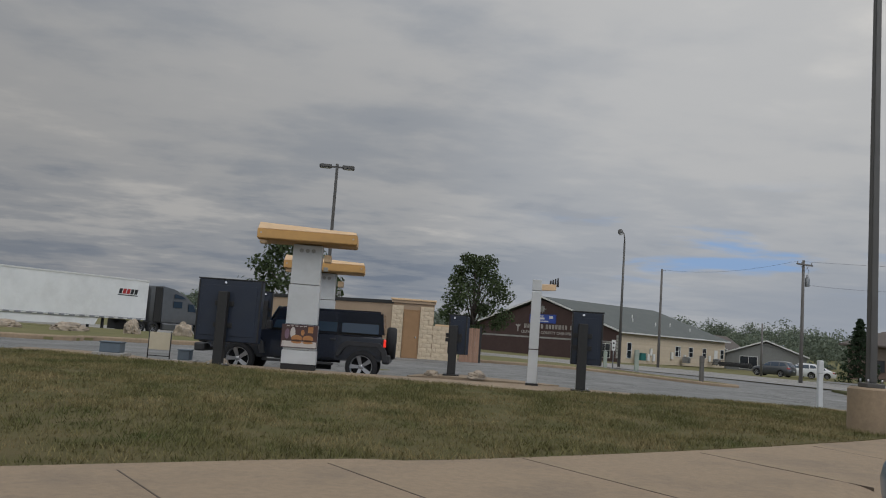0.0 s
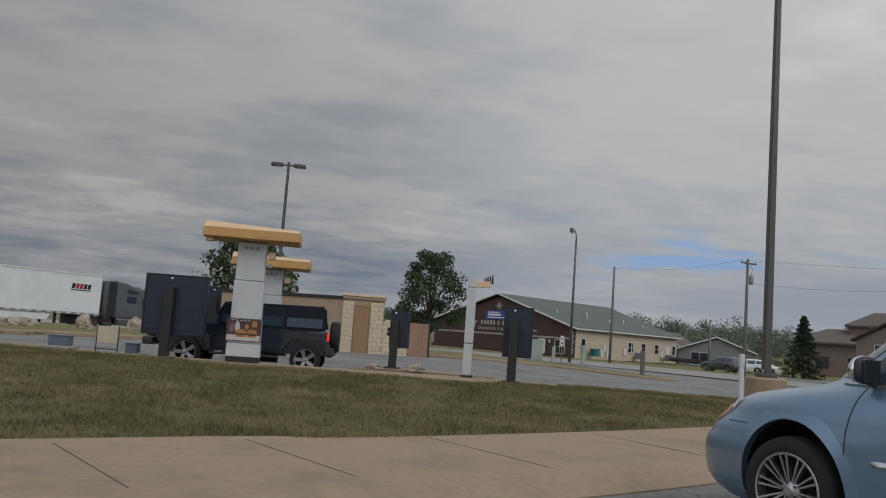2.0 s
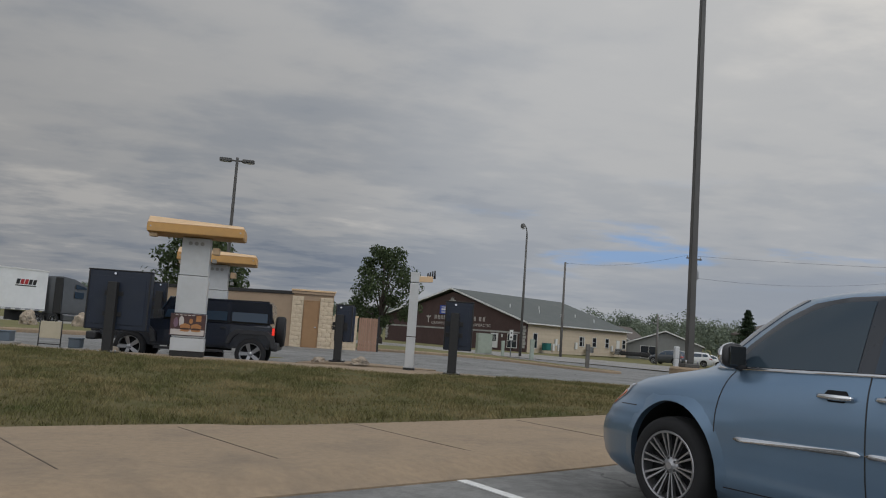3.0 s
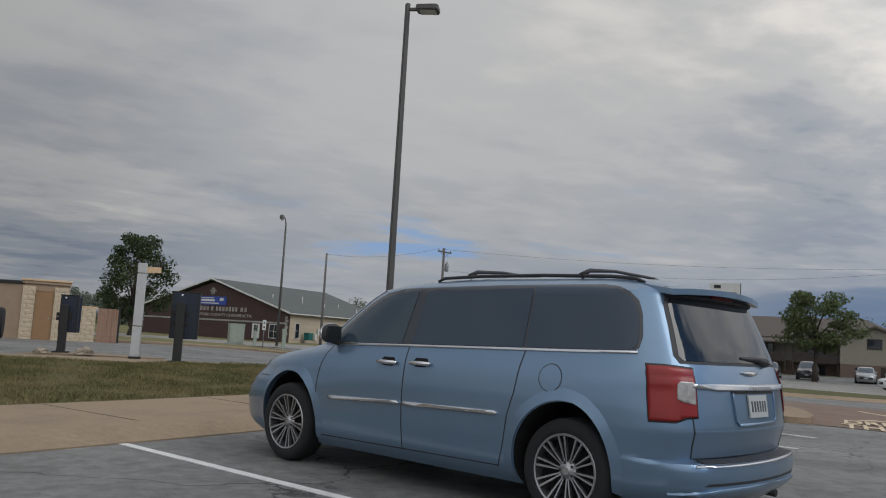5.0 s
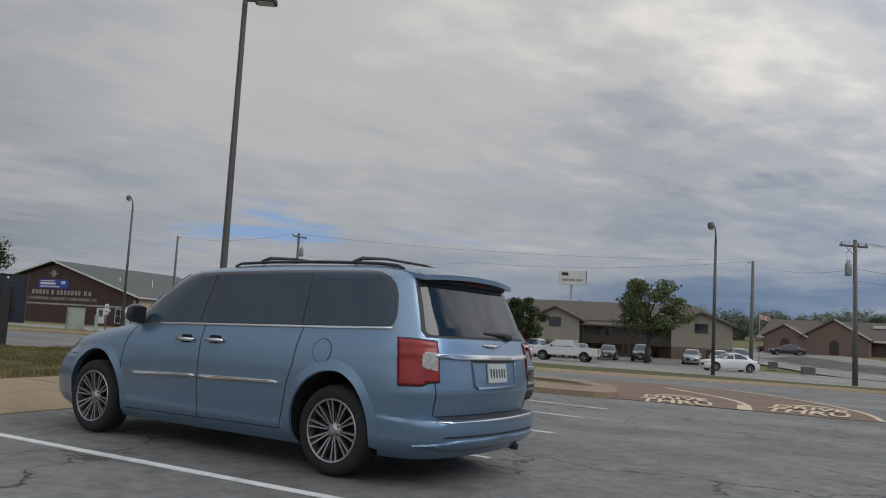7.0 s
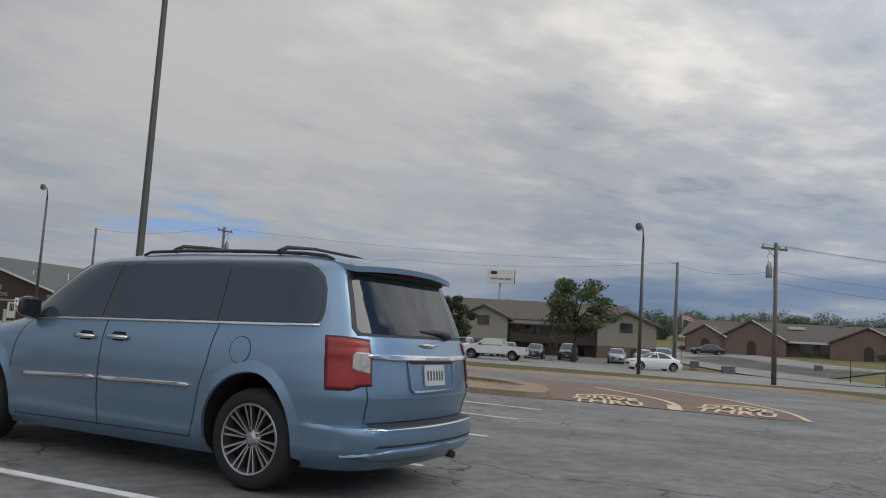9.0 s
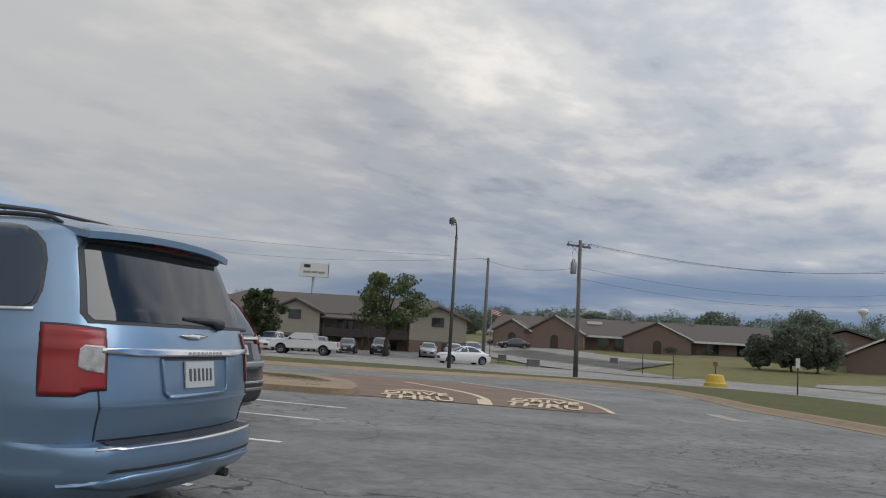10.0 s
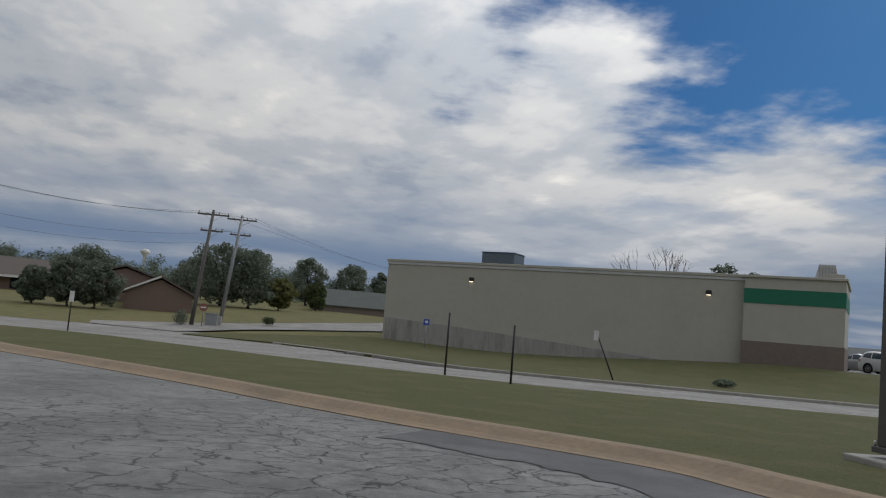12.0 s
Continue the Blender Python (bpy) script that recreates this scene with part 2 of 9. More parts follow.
    l.new(blot.outputs[0], bl.inputs[0])
    dk = n.new("ShaderNodeMix")
    dk.data_type = "RGBA"
    l.new(bl.outputs[0], dk.inputs[0])
    l.new(old, dk.inputs[6])
    dk.inputs[7].default_value = (*[v * 0.55 for v in c2], 1)
    old = dk.outputs[2]
    cm = n.new("ShaderNodeMix")
    cm.data_type = "RGBA"
    l.new(sc2.outputs[0], cm.inputs[0])
    l.new(old, cm.inputs[6])
    cm.inputs[7].default_value = (0.007, 0.007, 0.007, 1)
    l.new(cm.outputs[2], p.inputs["Base Color"])
    mott = n.new("ShaderNodeTexNoise")
    mott.inputs["Scale"].default_value, mott.inputs["Detail"].default_value, mott.inputs["Roughness"].default_value = 5.0, 9, 0.78
    l.new(co.outputs["Object"], mott.inputs["Vector"])
    mo = n.new("ShaderNodeMapRange")
    mo.inputs["From Min"].default_value, mo.inputs["From Max"].default_value = 0.34, 0.66
    mo.inputs["To Min"].default_value, mo.inputs["To Max"].default_value = 0.62, 1.38
    l.new(mott.outputs[0], mo.inputs[0])
    mc = n.new("ShaderNodeCombineXYZ")
    for i in range(3):
        l.new(mo.outputs[0], mc.inputs[i])
    mm = n.new("ShaderNodeMix")
    mm.data_type, mm.blend_type = "RGBA", "MULTIPLY"
    mm.inputs[0].default_value = 1.0
    l.new(cm.outputs[2], mm.inputs[6])
    l.new(mc.outputs[0], mm.inputs[7])
    l.new(mm.outputs[2], p.inputs["Base Color"])
    gr = n.new("ShaderNodeTexNoise")
    gr.inputs["Scale"].default_value, gr.inputs["Detail"].default_value = 160, 3
    l.new(co.outputs["Object"], gr.inputs["Vector"])
    hh = n.new("ShaderNodeMath")
    hh.operation = "SUBTRACT"
    l.new(gr.outputs[0], hh.inputs[0])
    l.new(sc2.outputs[0], hh.inputs[1])
    bt = n.new("ShaderNodeBump")
    bt.inputs["Strength"].default_value, bt.inputs["Distance"].default_value = 0.5, 0.008
    l.new(hh.outputs[0], bt.inputs["Height"])
    l.new(bt.outputs[0], p.inputs["Normal"])
    return m


M = {}
M["asphalt"] = asphalt("asphalt", (0.18, 0.179, 0.171), (0.14, 0.139, 0.133), 0.85, 0.62, 0.34, (13.0, 0.2, 6.0))
M["road"] = asphalt("worn road", (0.27, 0.258, 0.24), (0.22, 0.211, 0.197), 0.4, 0.75, 0.3)
M["grass_soil"] = mat("turf", (0.085, 0.084, 0.034), (0.13, 0.108, 0.055), scale=2.2, rough=0.95, bump=1.0, bscale=45, stain=(0.11, 0.085, 0.045), sscale=0.35, samt=0.6, spec=0.1)
M["blade"] = mat("grass blades", (0.07, 0.082, 0.026), (0.19, 0.155, 0.072), scale=1.1, rough=0.8, island=0.4, stain=(0.30, 0.23, 0.12), sscale=0.55, samt=0.7, spec=0.2)
M["verge_turf"] = mat("green turf", (0.062, 0.08, 0.036), (0.135, 0.122, 0.062), scale=26, rough=0.95, bump=1.0, bscale=70, stain=(0.165, 0.135, 0.075), sscale=0.7, samt=0.55, spec=0.1)
M["green_blade"] = mat("green grass blades", (0.09, 0.105, 0.047), (0.13, 0.122, 0.062), scale=1.2, rough=0.9, island=0.08, stain=(0.185, 0.155, 0.085), sscale=0.4, samt=0.7, spec=0.2)
M["far_grass"] = mat("meadow", (0.118, 0.122, 0.054), (0.18, 0.162, 0.08), scale=0.8, rough=0.95, bump=0.6, bscale=20, stain=(0.20, 0.165, 0.085), sscale=0.12, samt=0.6, spec=0.1)
M["concrete"] = mat("tan concrete", (0.31, 0.23, 0.15), (0.245, 0.182, 0.12), scale=14, rough=0.85, bump=0.7, bscale=70, stain=(0.165, 0.13, 0.095), sscale=1.1, samt=0.75)
M["grey_concrete"] = mat("grey concrete", (0.34, 0.33, 0.31), (0.28, 0.27, 0.25), scale=5, rough=0.85, bump=0.35, bscale=110, stain=(0.17, 0.165, 0.155), sscale=0.8, samt=0.6)
M["dark_joint"] = mat("joint", (0.10, 0.075, 0.055), rough=0.95)
M["line_white"] = mat("road paint white", (0.72, 0.72, 0.70), (0.60, 0.60, 0.58), scale=14, rough=0.6, stain=(0.28, 0.28, 0.28), sscale=4, samt=0.5)
M["line_cream"] = mat("road paint cream", (0.66, 0.54, 0.36), (0.56, 0.45, 0.30), scale=14, rough=0.6, stain=(0.25, 0.18, 0.12), sscale=3, samt=0.55)
M["brick_pave"] = mat("painted brown paving", (0.19, 0.115, 0.075), (0.14, 0.09, 0.065), scale=6, rough=0.7, stain=(0.10, 0.085, 0.075), sscale=0.5, samt=0.6, rvar=0.1)
M["dark_metal"] = mat("dark bronze metal", (0.022, 0.022, 0.022), (0.03, 0.029, 0.028), scale=12, rough=0.55, metal=0.3)

# ---------------------------------------------------------------- mesh helpers
def thing(name, at=(0, 0, 0), turn=0.0, label="", category="", group="", kind=""):
    ob = new(name)
    ob.empty_display_size = 0.1
    ob.matrix_basis = pose(*at, 0, 0, turn)
    return tagged(ob, label, category, group, kind)


def part(name, bm, material, parent=None, label="", smooth=False, recalc=True):
    me = bpy.data.meshes.new(name)
    if recalc:
        bmesh.ops.recalc_face_normals(bm, faces=bm.faces[:])
    bm.to_mesh(me)
    bm.free()
    for m in material if isinstance(material, (list, tuple)) else [material]:
        me.materials.append(M[m])
    if smooth:
        me.polygons.foreach_set("use_smooth", [True] * len(me.polygons))
        if smooth is not True:
            me.set_sharp_from_angle(angle=radians(smooth))
    ob = new(name, me)
    if parent:
        ob.parent = parent
    if label:
        ob["label"] = label
    return ob


def box(bm, lo, hi, bevel=0.0, m=None, mi=0):
    """An axis-aligned block from lo to hi, moved by m, with rounded edges."""
    c = bmesh.ops.create_cube(bm, size=1.0)["verts"]
    for v in c:
        v.co = Vector([lo[i] + (v.co[i] + 0.5) * (hi[i] - lo[i]) for i in range(3)])
    fs = list({f for v in c for f in v.link_faces})
    for f in fs:
        f.material_index = mi
    if bevel:
        es = list({e for v in c for e in v.link_edges})
        r = bmesh.ops.bevel(bm, geom=es, offset=bevel, segments=2, affect="EDGES", profile=0.5)
        c = list({v for f in r["faces"] for v in f.verts} | {v for v in c if v.is_valid})
        for f in r["faces"]:
            f.material_index = mi
    if m is not None:
        for v in c:
            v.co = m @ v.co
    return c


def rod(bm, a, b, r0, r1=None, n=12, mi=0, caps=True):
    """A tapered round bar from a to b."""
    a, b = Vector(a), Vector(b)
    r1 = r0 if r1 is None else r1
    q = (b - a).to_track_quat("Z", "Y").to_matrix()
    rings = []
    for p, r in ((a, r0), (b, r1)):
        rings.append([bm.verts.new(p + q @ Vector((r * math.cos(k * math.tau / n), r * math.sin(k * math.tau / n), 0))) for k in range(n)])
    for k in range(n):
        f = bm.faces.new((rings[0][k], rings[0][(k + 1) % n], rings[1][(k + 1) % n], rings[1][k]))
        f.material_index, f.smooth = mi, True
    if caps:
        for ring in (rings[0][::-1], rings[1]):
            bm.faces.new(ring).material_index = mi


def lathe(bm, prof, n=20, m=None, mi=0, arc=math.tau, caps=True):
    """Turns (radius, height) pairs round z."""
    m = m or Matrix.Identity(4)
    rings = [[bm.verts.new(m @ Vector((r * math.cos(k * arc / n), r * math.sin(k * arc / n), z))) for k in range(n)] for r, z in prof]
    for a, b in zip(rings, rings[1:]):
        for k in range(n):
            f = bm.faces.new((a[k], a[(k + 1) % n], b[(k + 1) % n], b[k]))
            f.smooth, f.material_index = True, mi
    for ring, (r, z) in ((rings[0][::-1], prof[0]), (rings[-1], prof[-1])):
        if r > 1e-6 and caps:
            bm.faces.new(ring).material_index = mi


def tube(bm, pts, r, n=8, mi=0):
    pts = [Vector(p) for p in pts]
    rings = []
    for i, p in enumerate(pts):
        d = (pts[min(i + 1, len(pts) - 1)] - pts[max(i - 1, 0)]).normalized()
        q = d.to_track_quat("Z", "Y").to_matrix()
        rr = r[i] if isinstance(r, (list, tuple)) else r
        rings.append([bm.verts.new(p + q @ Vector((rr * math.cos(k * math.tau / n), rr * math.sin(k * math.tau / n), 0))) for k in range(n)])
    for a, b in zip(rings, rings[1:]):
        for k in range(n):
            f = bm.faces.new((a[k], a[(k + 1) % n], b[(k + 1) % n], b[k]))
            f.smooth, f.material_index = True, mi
    bm.faces.new(rings[0][::-1]).material_index = mi
    bm.faces.new(rings[-1]).material_index = mi


def prism(bm, pts, d, m=None, mi=0):
    """A flat outline (3D points) pushed along the vector d into a solid."""
    a = [bm.verts.new(Vector(p)) for p in pts]
    b = [bm.verts.new(Vector(p) + Vector(d)) for p in pts]
    k = len(pts)
    fs = [bm.faces.new(a[::-1]), bm.faces.new(b)]
    for i in range(k):
        fs.append(bm.faces.new((a[i], a[(i + 1) % k], b[(i + 1) % k], b[i])))
    for f in fs:
        f.material_index = mi
    if m is not None:
        for v in a + b:
            v.co = m @ v.co


def BM():
    return bmesh.new()


def box_part(name, lo, hi, material, parent=None, bevel=0.01, label="", m=None):
    bm = BM()
    box(bm, lo, hi, bevel, m)
    return part(name, bm, material, parent, label)


# ---------------------------------------------------------------- lie of the land
def ease(a, b, v):
    v = min(max((v - a) / (b - a), 0), 1)
    return v * v * (3 - 2 * v)


def land(x, y):
    crest = 0.15 * ease(7, 17, y) * (1 - ease(38, 70, y)) * (1 - ease(4, 16, x))
    rise = 0.037 * max(min(x, 220) - 62, 0) * ease(-34, -8, y)
    lane = 0.15 * ease(19.5, 21, y) * (1 - ease(24, 27, y)) * (1 - ease(-1.5, 0.5, x)) * ease(-7.0, -5.8, x)
    return rise - lane - 0.017 * min(max(x - 4.5, 0), 38) + crest - 0.25 * ease(45, 80, y) * (1 - ease(10, 40, x))


def smooth_line(pts, steps=6, closed=False):
    """A Catmull-Rom curve through plan points."""
    out = []
    n = len(pts)
    for i in range(n if closed else n - 1):
        p = [Vector(pts[j % n] if closed else pts[min(max(j, 0), n - 1)]) for j in (i - 1, i, i + 1, i + 2)]
        for s in range(steps):
            t = s / steps
            out.append(0.5 * ((2 * p[1]) + (p[2] - p[0]) * t + (2 * p[0] - 5 * p[1] + 4 * p[2] - p[3]) * t * t + (3 * p[1] - p[0] - 3 * p[2] + p[3]) * t ** 3))
    if not closed:
        out.append(Vector(pts[-1]))
    return out


def sheet_bm(pts, step=3.0, bump=0.0, rise=0.0, land_on=True):
    """A plan outline as a fine flat mesh laid over the land, rise metres above it."""
    bm = BM()
    vs = [bm.verts.new((p[0], p[1], 0)) for p in pts]
    bm.faces.new(vs)
    bmesh.ops.triangulate(bm, faces=bm.faces[:])
    if step:
        for ax in (0, 1):
            lo, hi = min(p[ax] for p in pts), max(p[ax] for p in pts)
            k = math.floor(lo / step) + 1
            while k * step < hi:
                no = Vector((1, 0, 0)) if ax == 0 else Vector((0, 1, 0))
                bmesh.ops.bisect_plane(bm, geom=bm.verts[:] + bm.edges[:] + bm.faces[:], plane_co=no * k * step, plane_no=no)
                k += 1
    for v in bm.verts:
        h = rise + (land(v.co.x, v.co.y) if land_on else 0)
        if bump:
            h += bump * noise.noise(Vector((v.co.x * 0.22, v.co.y * 0.22, 3.0)))
        v.co.z = h
    for f in bm.faces:
        if f.normal.z < 0:
            f.normal_flip()
    return bm


def sheet(name, pts, material, step=3.0, rise=0.0, bump=0.0, label="", category="", skirt=0.0):
    bm = sheet_bm(pts, step, bump, rise)
    if skirt:
        edges = [e for e in bm.edges if len(e.link_faces) == 1]
        r = bmesh.ops.extrude_edge_only(bm, edges=edges)
        for v in [g for g in r["geom"] if isinstance(g, bmesh.types.BMVert)]:
            v.co.z -= skirt
    ob = part(name, bm, material, recalc=False)
    return tagged(ob, label, category, kind="structure")


def ribbon(name, line, profile, material, parent=None, label="", closed=False, rise=0.0):
    """Sweeps a section (offset to the left, height) along a plan line over the land."""
    bm = BM()
    pts = [Vector((p[0], p[1])) for p in line]
    n = len(pts)
    rings = []
    for i, p in enumerate(pts):
        a, b = (pts[(i - 1) % n], pts[(i + 1) % n]) if closed else (pts[max(i - 1, 0)], pts[min(i + 1, n - 1)])
        d = (b - a).normalized()
        s = Vector((-d.y, d.x))
        ring = []
        for o, h in profile:
            q = p + s * o
            ring.append(bm.verts.new((q.x, q.y, land(q.x, q.y) + h + rise)))
        rings.append(ring)
    k = len(profile)
    for i in range(n if closed else n - 1):
        a, b = rings[i], rings[(i + 1) % n]
        for j in range(k - 1):
            bm.faces.new((a[j], b[j], b[j + 1], a[j + 1]))
    if not closed:
        bm.faces.new(rings[0])
        bm.faces.new(rings[-1][::-1])
    return part(name, bm, material, parent, label)


def stripe(name, a, b, wide, material="line_white", rise=0.006, group="", label="", category="road marking"):
    a, b = Vector(a), Vector(b)
    s = (b - a).normalized()
    s = Vector((-s.y, s.x)) * wide / 2
    n = max(int((b - a).length / 1.5), 1)
    bm = BM()
    rows = []
    for i in range(n + 1):
        p = a.lerp(b, i / n)
        rows.append([bm.verts.new((q.x, q.y, land(q.x, q.y) + h)) for q, h in ((p + s, 0), (p + s, rise), (p - s, rise), (p - s, 0))])
    for u, w in zip(rows, rows[1:]):
        for j in range(3):
            bm.faces.new((u[j], u[j + 1], w[j + 1], w[j]))
    return tagged(part(name, bm, material), label, category, group, "structure")


# ---------------------------------------------------------------- ground
bm = BM()
radii = [0, 4, 8, 12, 16, 20, 25, 30, 36, 42, 50, 56, 62, 68, 75, 85, 95, 110, 130, 155, 180, 220, 260, 400, 650, 1100, 2000, 3500]
prev = None
for r in radii:
    ring = []
    for k in range(120 if r else 1):
        a = k * math.tau / 120
        x, y = 8 + r * math.cos(a), 15 + r * math.sin(a)
        z = land(x, y) - 0.06
        if r > 600:
            z += 9.0 * ease(600, 2500, r) * (0.6 + noise.noise(Vector((x * 0.002, y * 0.002, 0))))
        ring.append(bm.verts.new((x, y, z)))
    if prev:
        for k in range(120):
            if len(prev) == 1:
                bm.faces.new((prev[0], ring[k], ring[(k + 1) % 120]))
            else:
                bm.faces.new((prev[k], ring[k], ring[(k + 1) % 120], prev[(k + 1) % 120]))
    prev = ring
ground = tagged(part("ground", bm, "far_grass", smooth=True), "dry green meadow ground reaching to the horizon", "ground", kind="structure")

LOT = [(-45, -40), (30, -40), (24, -18), (27, -6), (33.5, -1), (41, 6), (45.5, 14), (42, 25), (33, 36), (24, 47), (16, 60), (0, 66), (-45, 68)]
lot = sheet("parking_lot", LOT, "asphalt", 2.5, label="cracked grey asphalt parking lot and drive lanes", category="parking lot")

# main street, bending from the east side round to the north
ROAD_FAR = [(63, -60), (63, 10), (61.5, 30), (57.5, 44), (46, 60), (33, 77), (24, 87), (8, 91.5), (-60, 93)]
ROAD_NEAR = [(49, -60), (49, 10), (46, 22), (41, 31), (33, 41), (24, 52), (16, 62), (2, 69), (-60, 72)]
far_c, near_c = smooth_line(ROAD_FAR, 5), smooth_line(ROAD_NEAR, 5)
road = sheet("road", [tuple(p) for p in far_c] + [tuple(p) for p in reversed(near_c)], "road", 4.0, 0.012, label="pale worn concrete street bending past the lot", category="road")
# side street to the south
SIDE_N = [(47, 16), (45.5, 8), (40, 3), (34, -1.9), (29.5, -6.7), (26.8, -12), (25.6, -17), (25, -30), (25, -60)]
SIDE_F = [(63, 8), (56, 4.5), (48.5, -2.2), (41, -7), (37, -13), (34.6, -19), (33.4, -24), (33, -34), (33, -60)]
side = sheet("road_side", [tuple(p) for p in smooth_line(SIDE_N, 5)] + [tuple(p) for p in reversed(smooth_line(SIDE_F, 5))], "road", 3.0, 0.02, label="pale concrete side street with low kerbs", category="road")

# verge between the lot and the streets
VERGE_IN = [(4, -13), (8.2, -7.4), (10.4, -5.75), (12.4, -5.05), (13.49, -4.72), (14.5, -3.9), (15.6, -2.84), (16.7, -1.85), (18.6, -0.35), (20.4, 0.95), (24.4, 4.3), (27.0, 6.6), (32.6, 10.3), (37.5, 14.5), (38.6, 18.0), (36, 20.6), (29.5, 23), (24.5, 26.5), (23, 31), (20, 40)]
VERGE_OUT = [(22, 45), (31, 36.5), (39, 28.8), (44, 21.5), (46.3, 14), (44.2, 8), (39.5, 3.6), (33.6, -1.4), (29.1, -6.3), (26.3, -12), (25.1, -17), (24, -24)]
verge_in = smooth_line(VERGE_IN, 6)


def offset_line(pts, d):
    """The plan line moved d metres to its left."""
    out = []
    for i, p in enumerate(pts):
        u = (pts[min(i + 1, len(pts) - 1)] - pts[max(i - 1, 0)]).normalized()
        out.append(Vector((p[0] - u.y * d, p[1] + u.x * d)))
    return out


verge_poly = [tuple(p) for p in offset_line(verge_in, -0.5)] + [tuple(p) for p in smooth_line(VERGE_OUT, 4)]
verge = sheet("verge", verge_poly, "verge_turf", 1.5, 0.12, 0.02, "mown green roadside verge behind a tan kerb", "lawn", skirt=0.2)
KERB = [(0.0, -0.05), (0.0, 0.014), (-0.10, 0.022), (-0.20, 0.05), (-0.30, 0.10), (-0.37, 0.135), (-0.46, 0.148), (-0.56, 0.145), (-0.58, 0.0)]
kerb = tagged(ribbon("kerb", verge_in, KERB, "concrete"), "tan rolled concrete kerb beside the verge", "kerb", kind="structure")

gutter = [p for p in verge_in if 8.5 < p[0] < 15.9]
M["new_asphalt"] = mat("newer dark asphalt", (0.088, 0.088, 0.088), (0.066, 0.066, 0.067), scale=60, rough=0.62, bump=0.5, bscale=150, stain=(0.13, 0.13, 0.126), sscale=0.8, samt=0.6, rvar=0.1, spec=0.35)
edge = offset_line(gutter, 1.2)
for k, p in enumerate(edge):
    p += Vector((0.08 * math.sin(k * 2.1), 0.08 * math.cos(k * 1.3)))
edge[-1] = edge[-1].lerp(gutter[-1], 0.8)
sheet("gutter_patch", [tuple(p) for p in offset_line(gutter, 0.01)] + [tuple(p) for p in reversed(edge)], "new_asphalt", 1.0, 0.007, 0.0, "strip of newer dark asphalt along the kerb", "road patch")

# island between parking row and order lane
ISL_S = [(-45, -22), (-20, -3.6), (-3.3, 7.0), (-0.3, 8.5), (4.4, 11.5), (7.1, 13.75), (9.5, 15.4), (12.2, 14.9), (13.8, 13.2), (14.6, 12.2), (15.1, 12.0), (16.0, 12.75), (17.3, 14.1), (17.8, 15.8), (17.0, 18.2), (14.2, 20.3)]
ISL_N = [(11.5, 20.4), (9.4, 20.2), (7.9, 20.1), (5.7, 19.0), (2.4, 17.75), (1.2, 17.5), (-1.7, 17.9), (-4.7, 18.3), (-7.6, 19.2), (-9.5, 19.5), (-20, 21.5), (-45, 24)]
isl_s = smooth_line(ISL_S, 5)
isl_n = smooth_line(ISL_N, 5)
lawn_poly = [tuple(p) for p in isl_s] + [tuple(p) for p in isl_n]
lawn = sheet("lawn", lawn_poly, "grass_soil", 1.5, 0.125, 0.03, "patchy mown lawn with dry brown spots", "lawn", skirt=0.2)
WALK_S = [(-45, -27.5), (-20, -8.6), (-9, -0.7), (-3.2, 3.5), (0.1, 5.78), (2.75, 7.6), (5.6, 9.9), (9.6, 13.05)]
walk_edge = smooth_line(WALK_S, 6)
TIP = [(10.6, 13.5), (12.2, 13.05), (13.5, 12.1), (14.4, 11.2), (14.95, 11.0), (15.6, 11.4), (16.7, 12.45), (18.2, 14.3), (18.75, 16.4), (17.9, 19.2), (14.6, 21.2), (11.6, 21.25), (9.3, 21.0)]
tip_edge = smooth_line(TIP, 5)
ROLLED = [(0.0, -0.05), (0.0, 0.014), (0.07, 0.034), (0.17, 0.072), (0.28, 0.108), (0.38, 0.126), (0.50, 0.132), (0.62, 0.132), (0.63, 0.0)]
tagged(ribbon("kerb_walk", walk_edge, ROLLED, "concrete"), "tan rolled concrete kerb sloping down to the stalls", "kerb", kind="structure")
walk_poly = [tuple(p) for p in offset_line(walk_edge, 0.58)] + [tuple(p) for p in tip_edge] + [tuple(p) for p in reversed(lawn_poly[: len(isl_s) + 6])]
pavement = sheet("pavement", walk_poly, "concrete", 1.5, 0.13, 0.0, "tan concrete pavement with a rounded kerb edge", "pavement", skirt=0.2)
# stall lines
for i, (ex, ey) in enumerate([(-2.0, -2.55), (0.8, -0.55), (3.54, 1.52), (5.67, 3.2), (8.0, 4.96), (10.24, 6.78), (12.25, 8.25)]):
    stripe("stall_line", (ex, ey), (ex - 2.42, ey + 4.95), 0.1, group="stall lines", label="white painted parking stall line on asphalt")

# ---------------------------------------------------------------- vehicles
def car_paint(name, c, rough=0.28, metal=0.35):
    M[name] = mat(name, c, tuple(v * 0.94 for v in c), scale=2.2, rough=rough, metal=metal, coat=0.7, stain=tuple(v * 0.8 + 0.03 for v in c), sscale=1.2, samt=0.3)
    return name


M["tyre"] = mat("tyre rubber", (0.014, 0.014, 0.015), rough=0.85, bump=0.4, bscale=90)
M["alloy"] = mat("cast alloy", (0.42, 0.42, 0.43), (0.34, 0.34, 0.35), scale=5, rough=0.35, metal=0.85)
M["chrome"] = mat("chrome", (0.75, 0.75, 0.76), rough=0.12, metal=1.0)
M["black_plastic"] = mat("black plastic", (0.02, 0.02, 0.022), (0.028, 0.028, 0.03), scale=30, rough=0.55, bump=0.2, bscale=200)
M["well"] = mat("wheel well", (0.008, 0.008, 0.009), rough=0.95)
M["car_glass"] = glass("tinted glass", (0.024, 0.042, 0.066), 0.05, 0.0, 0.6)
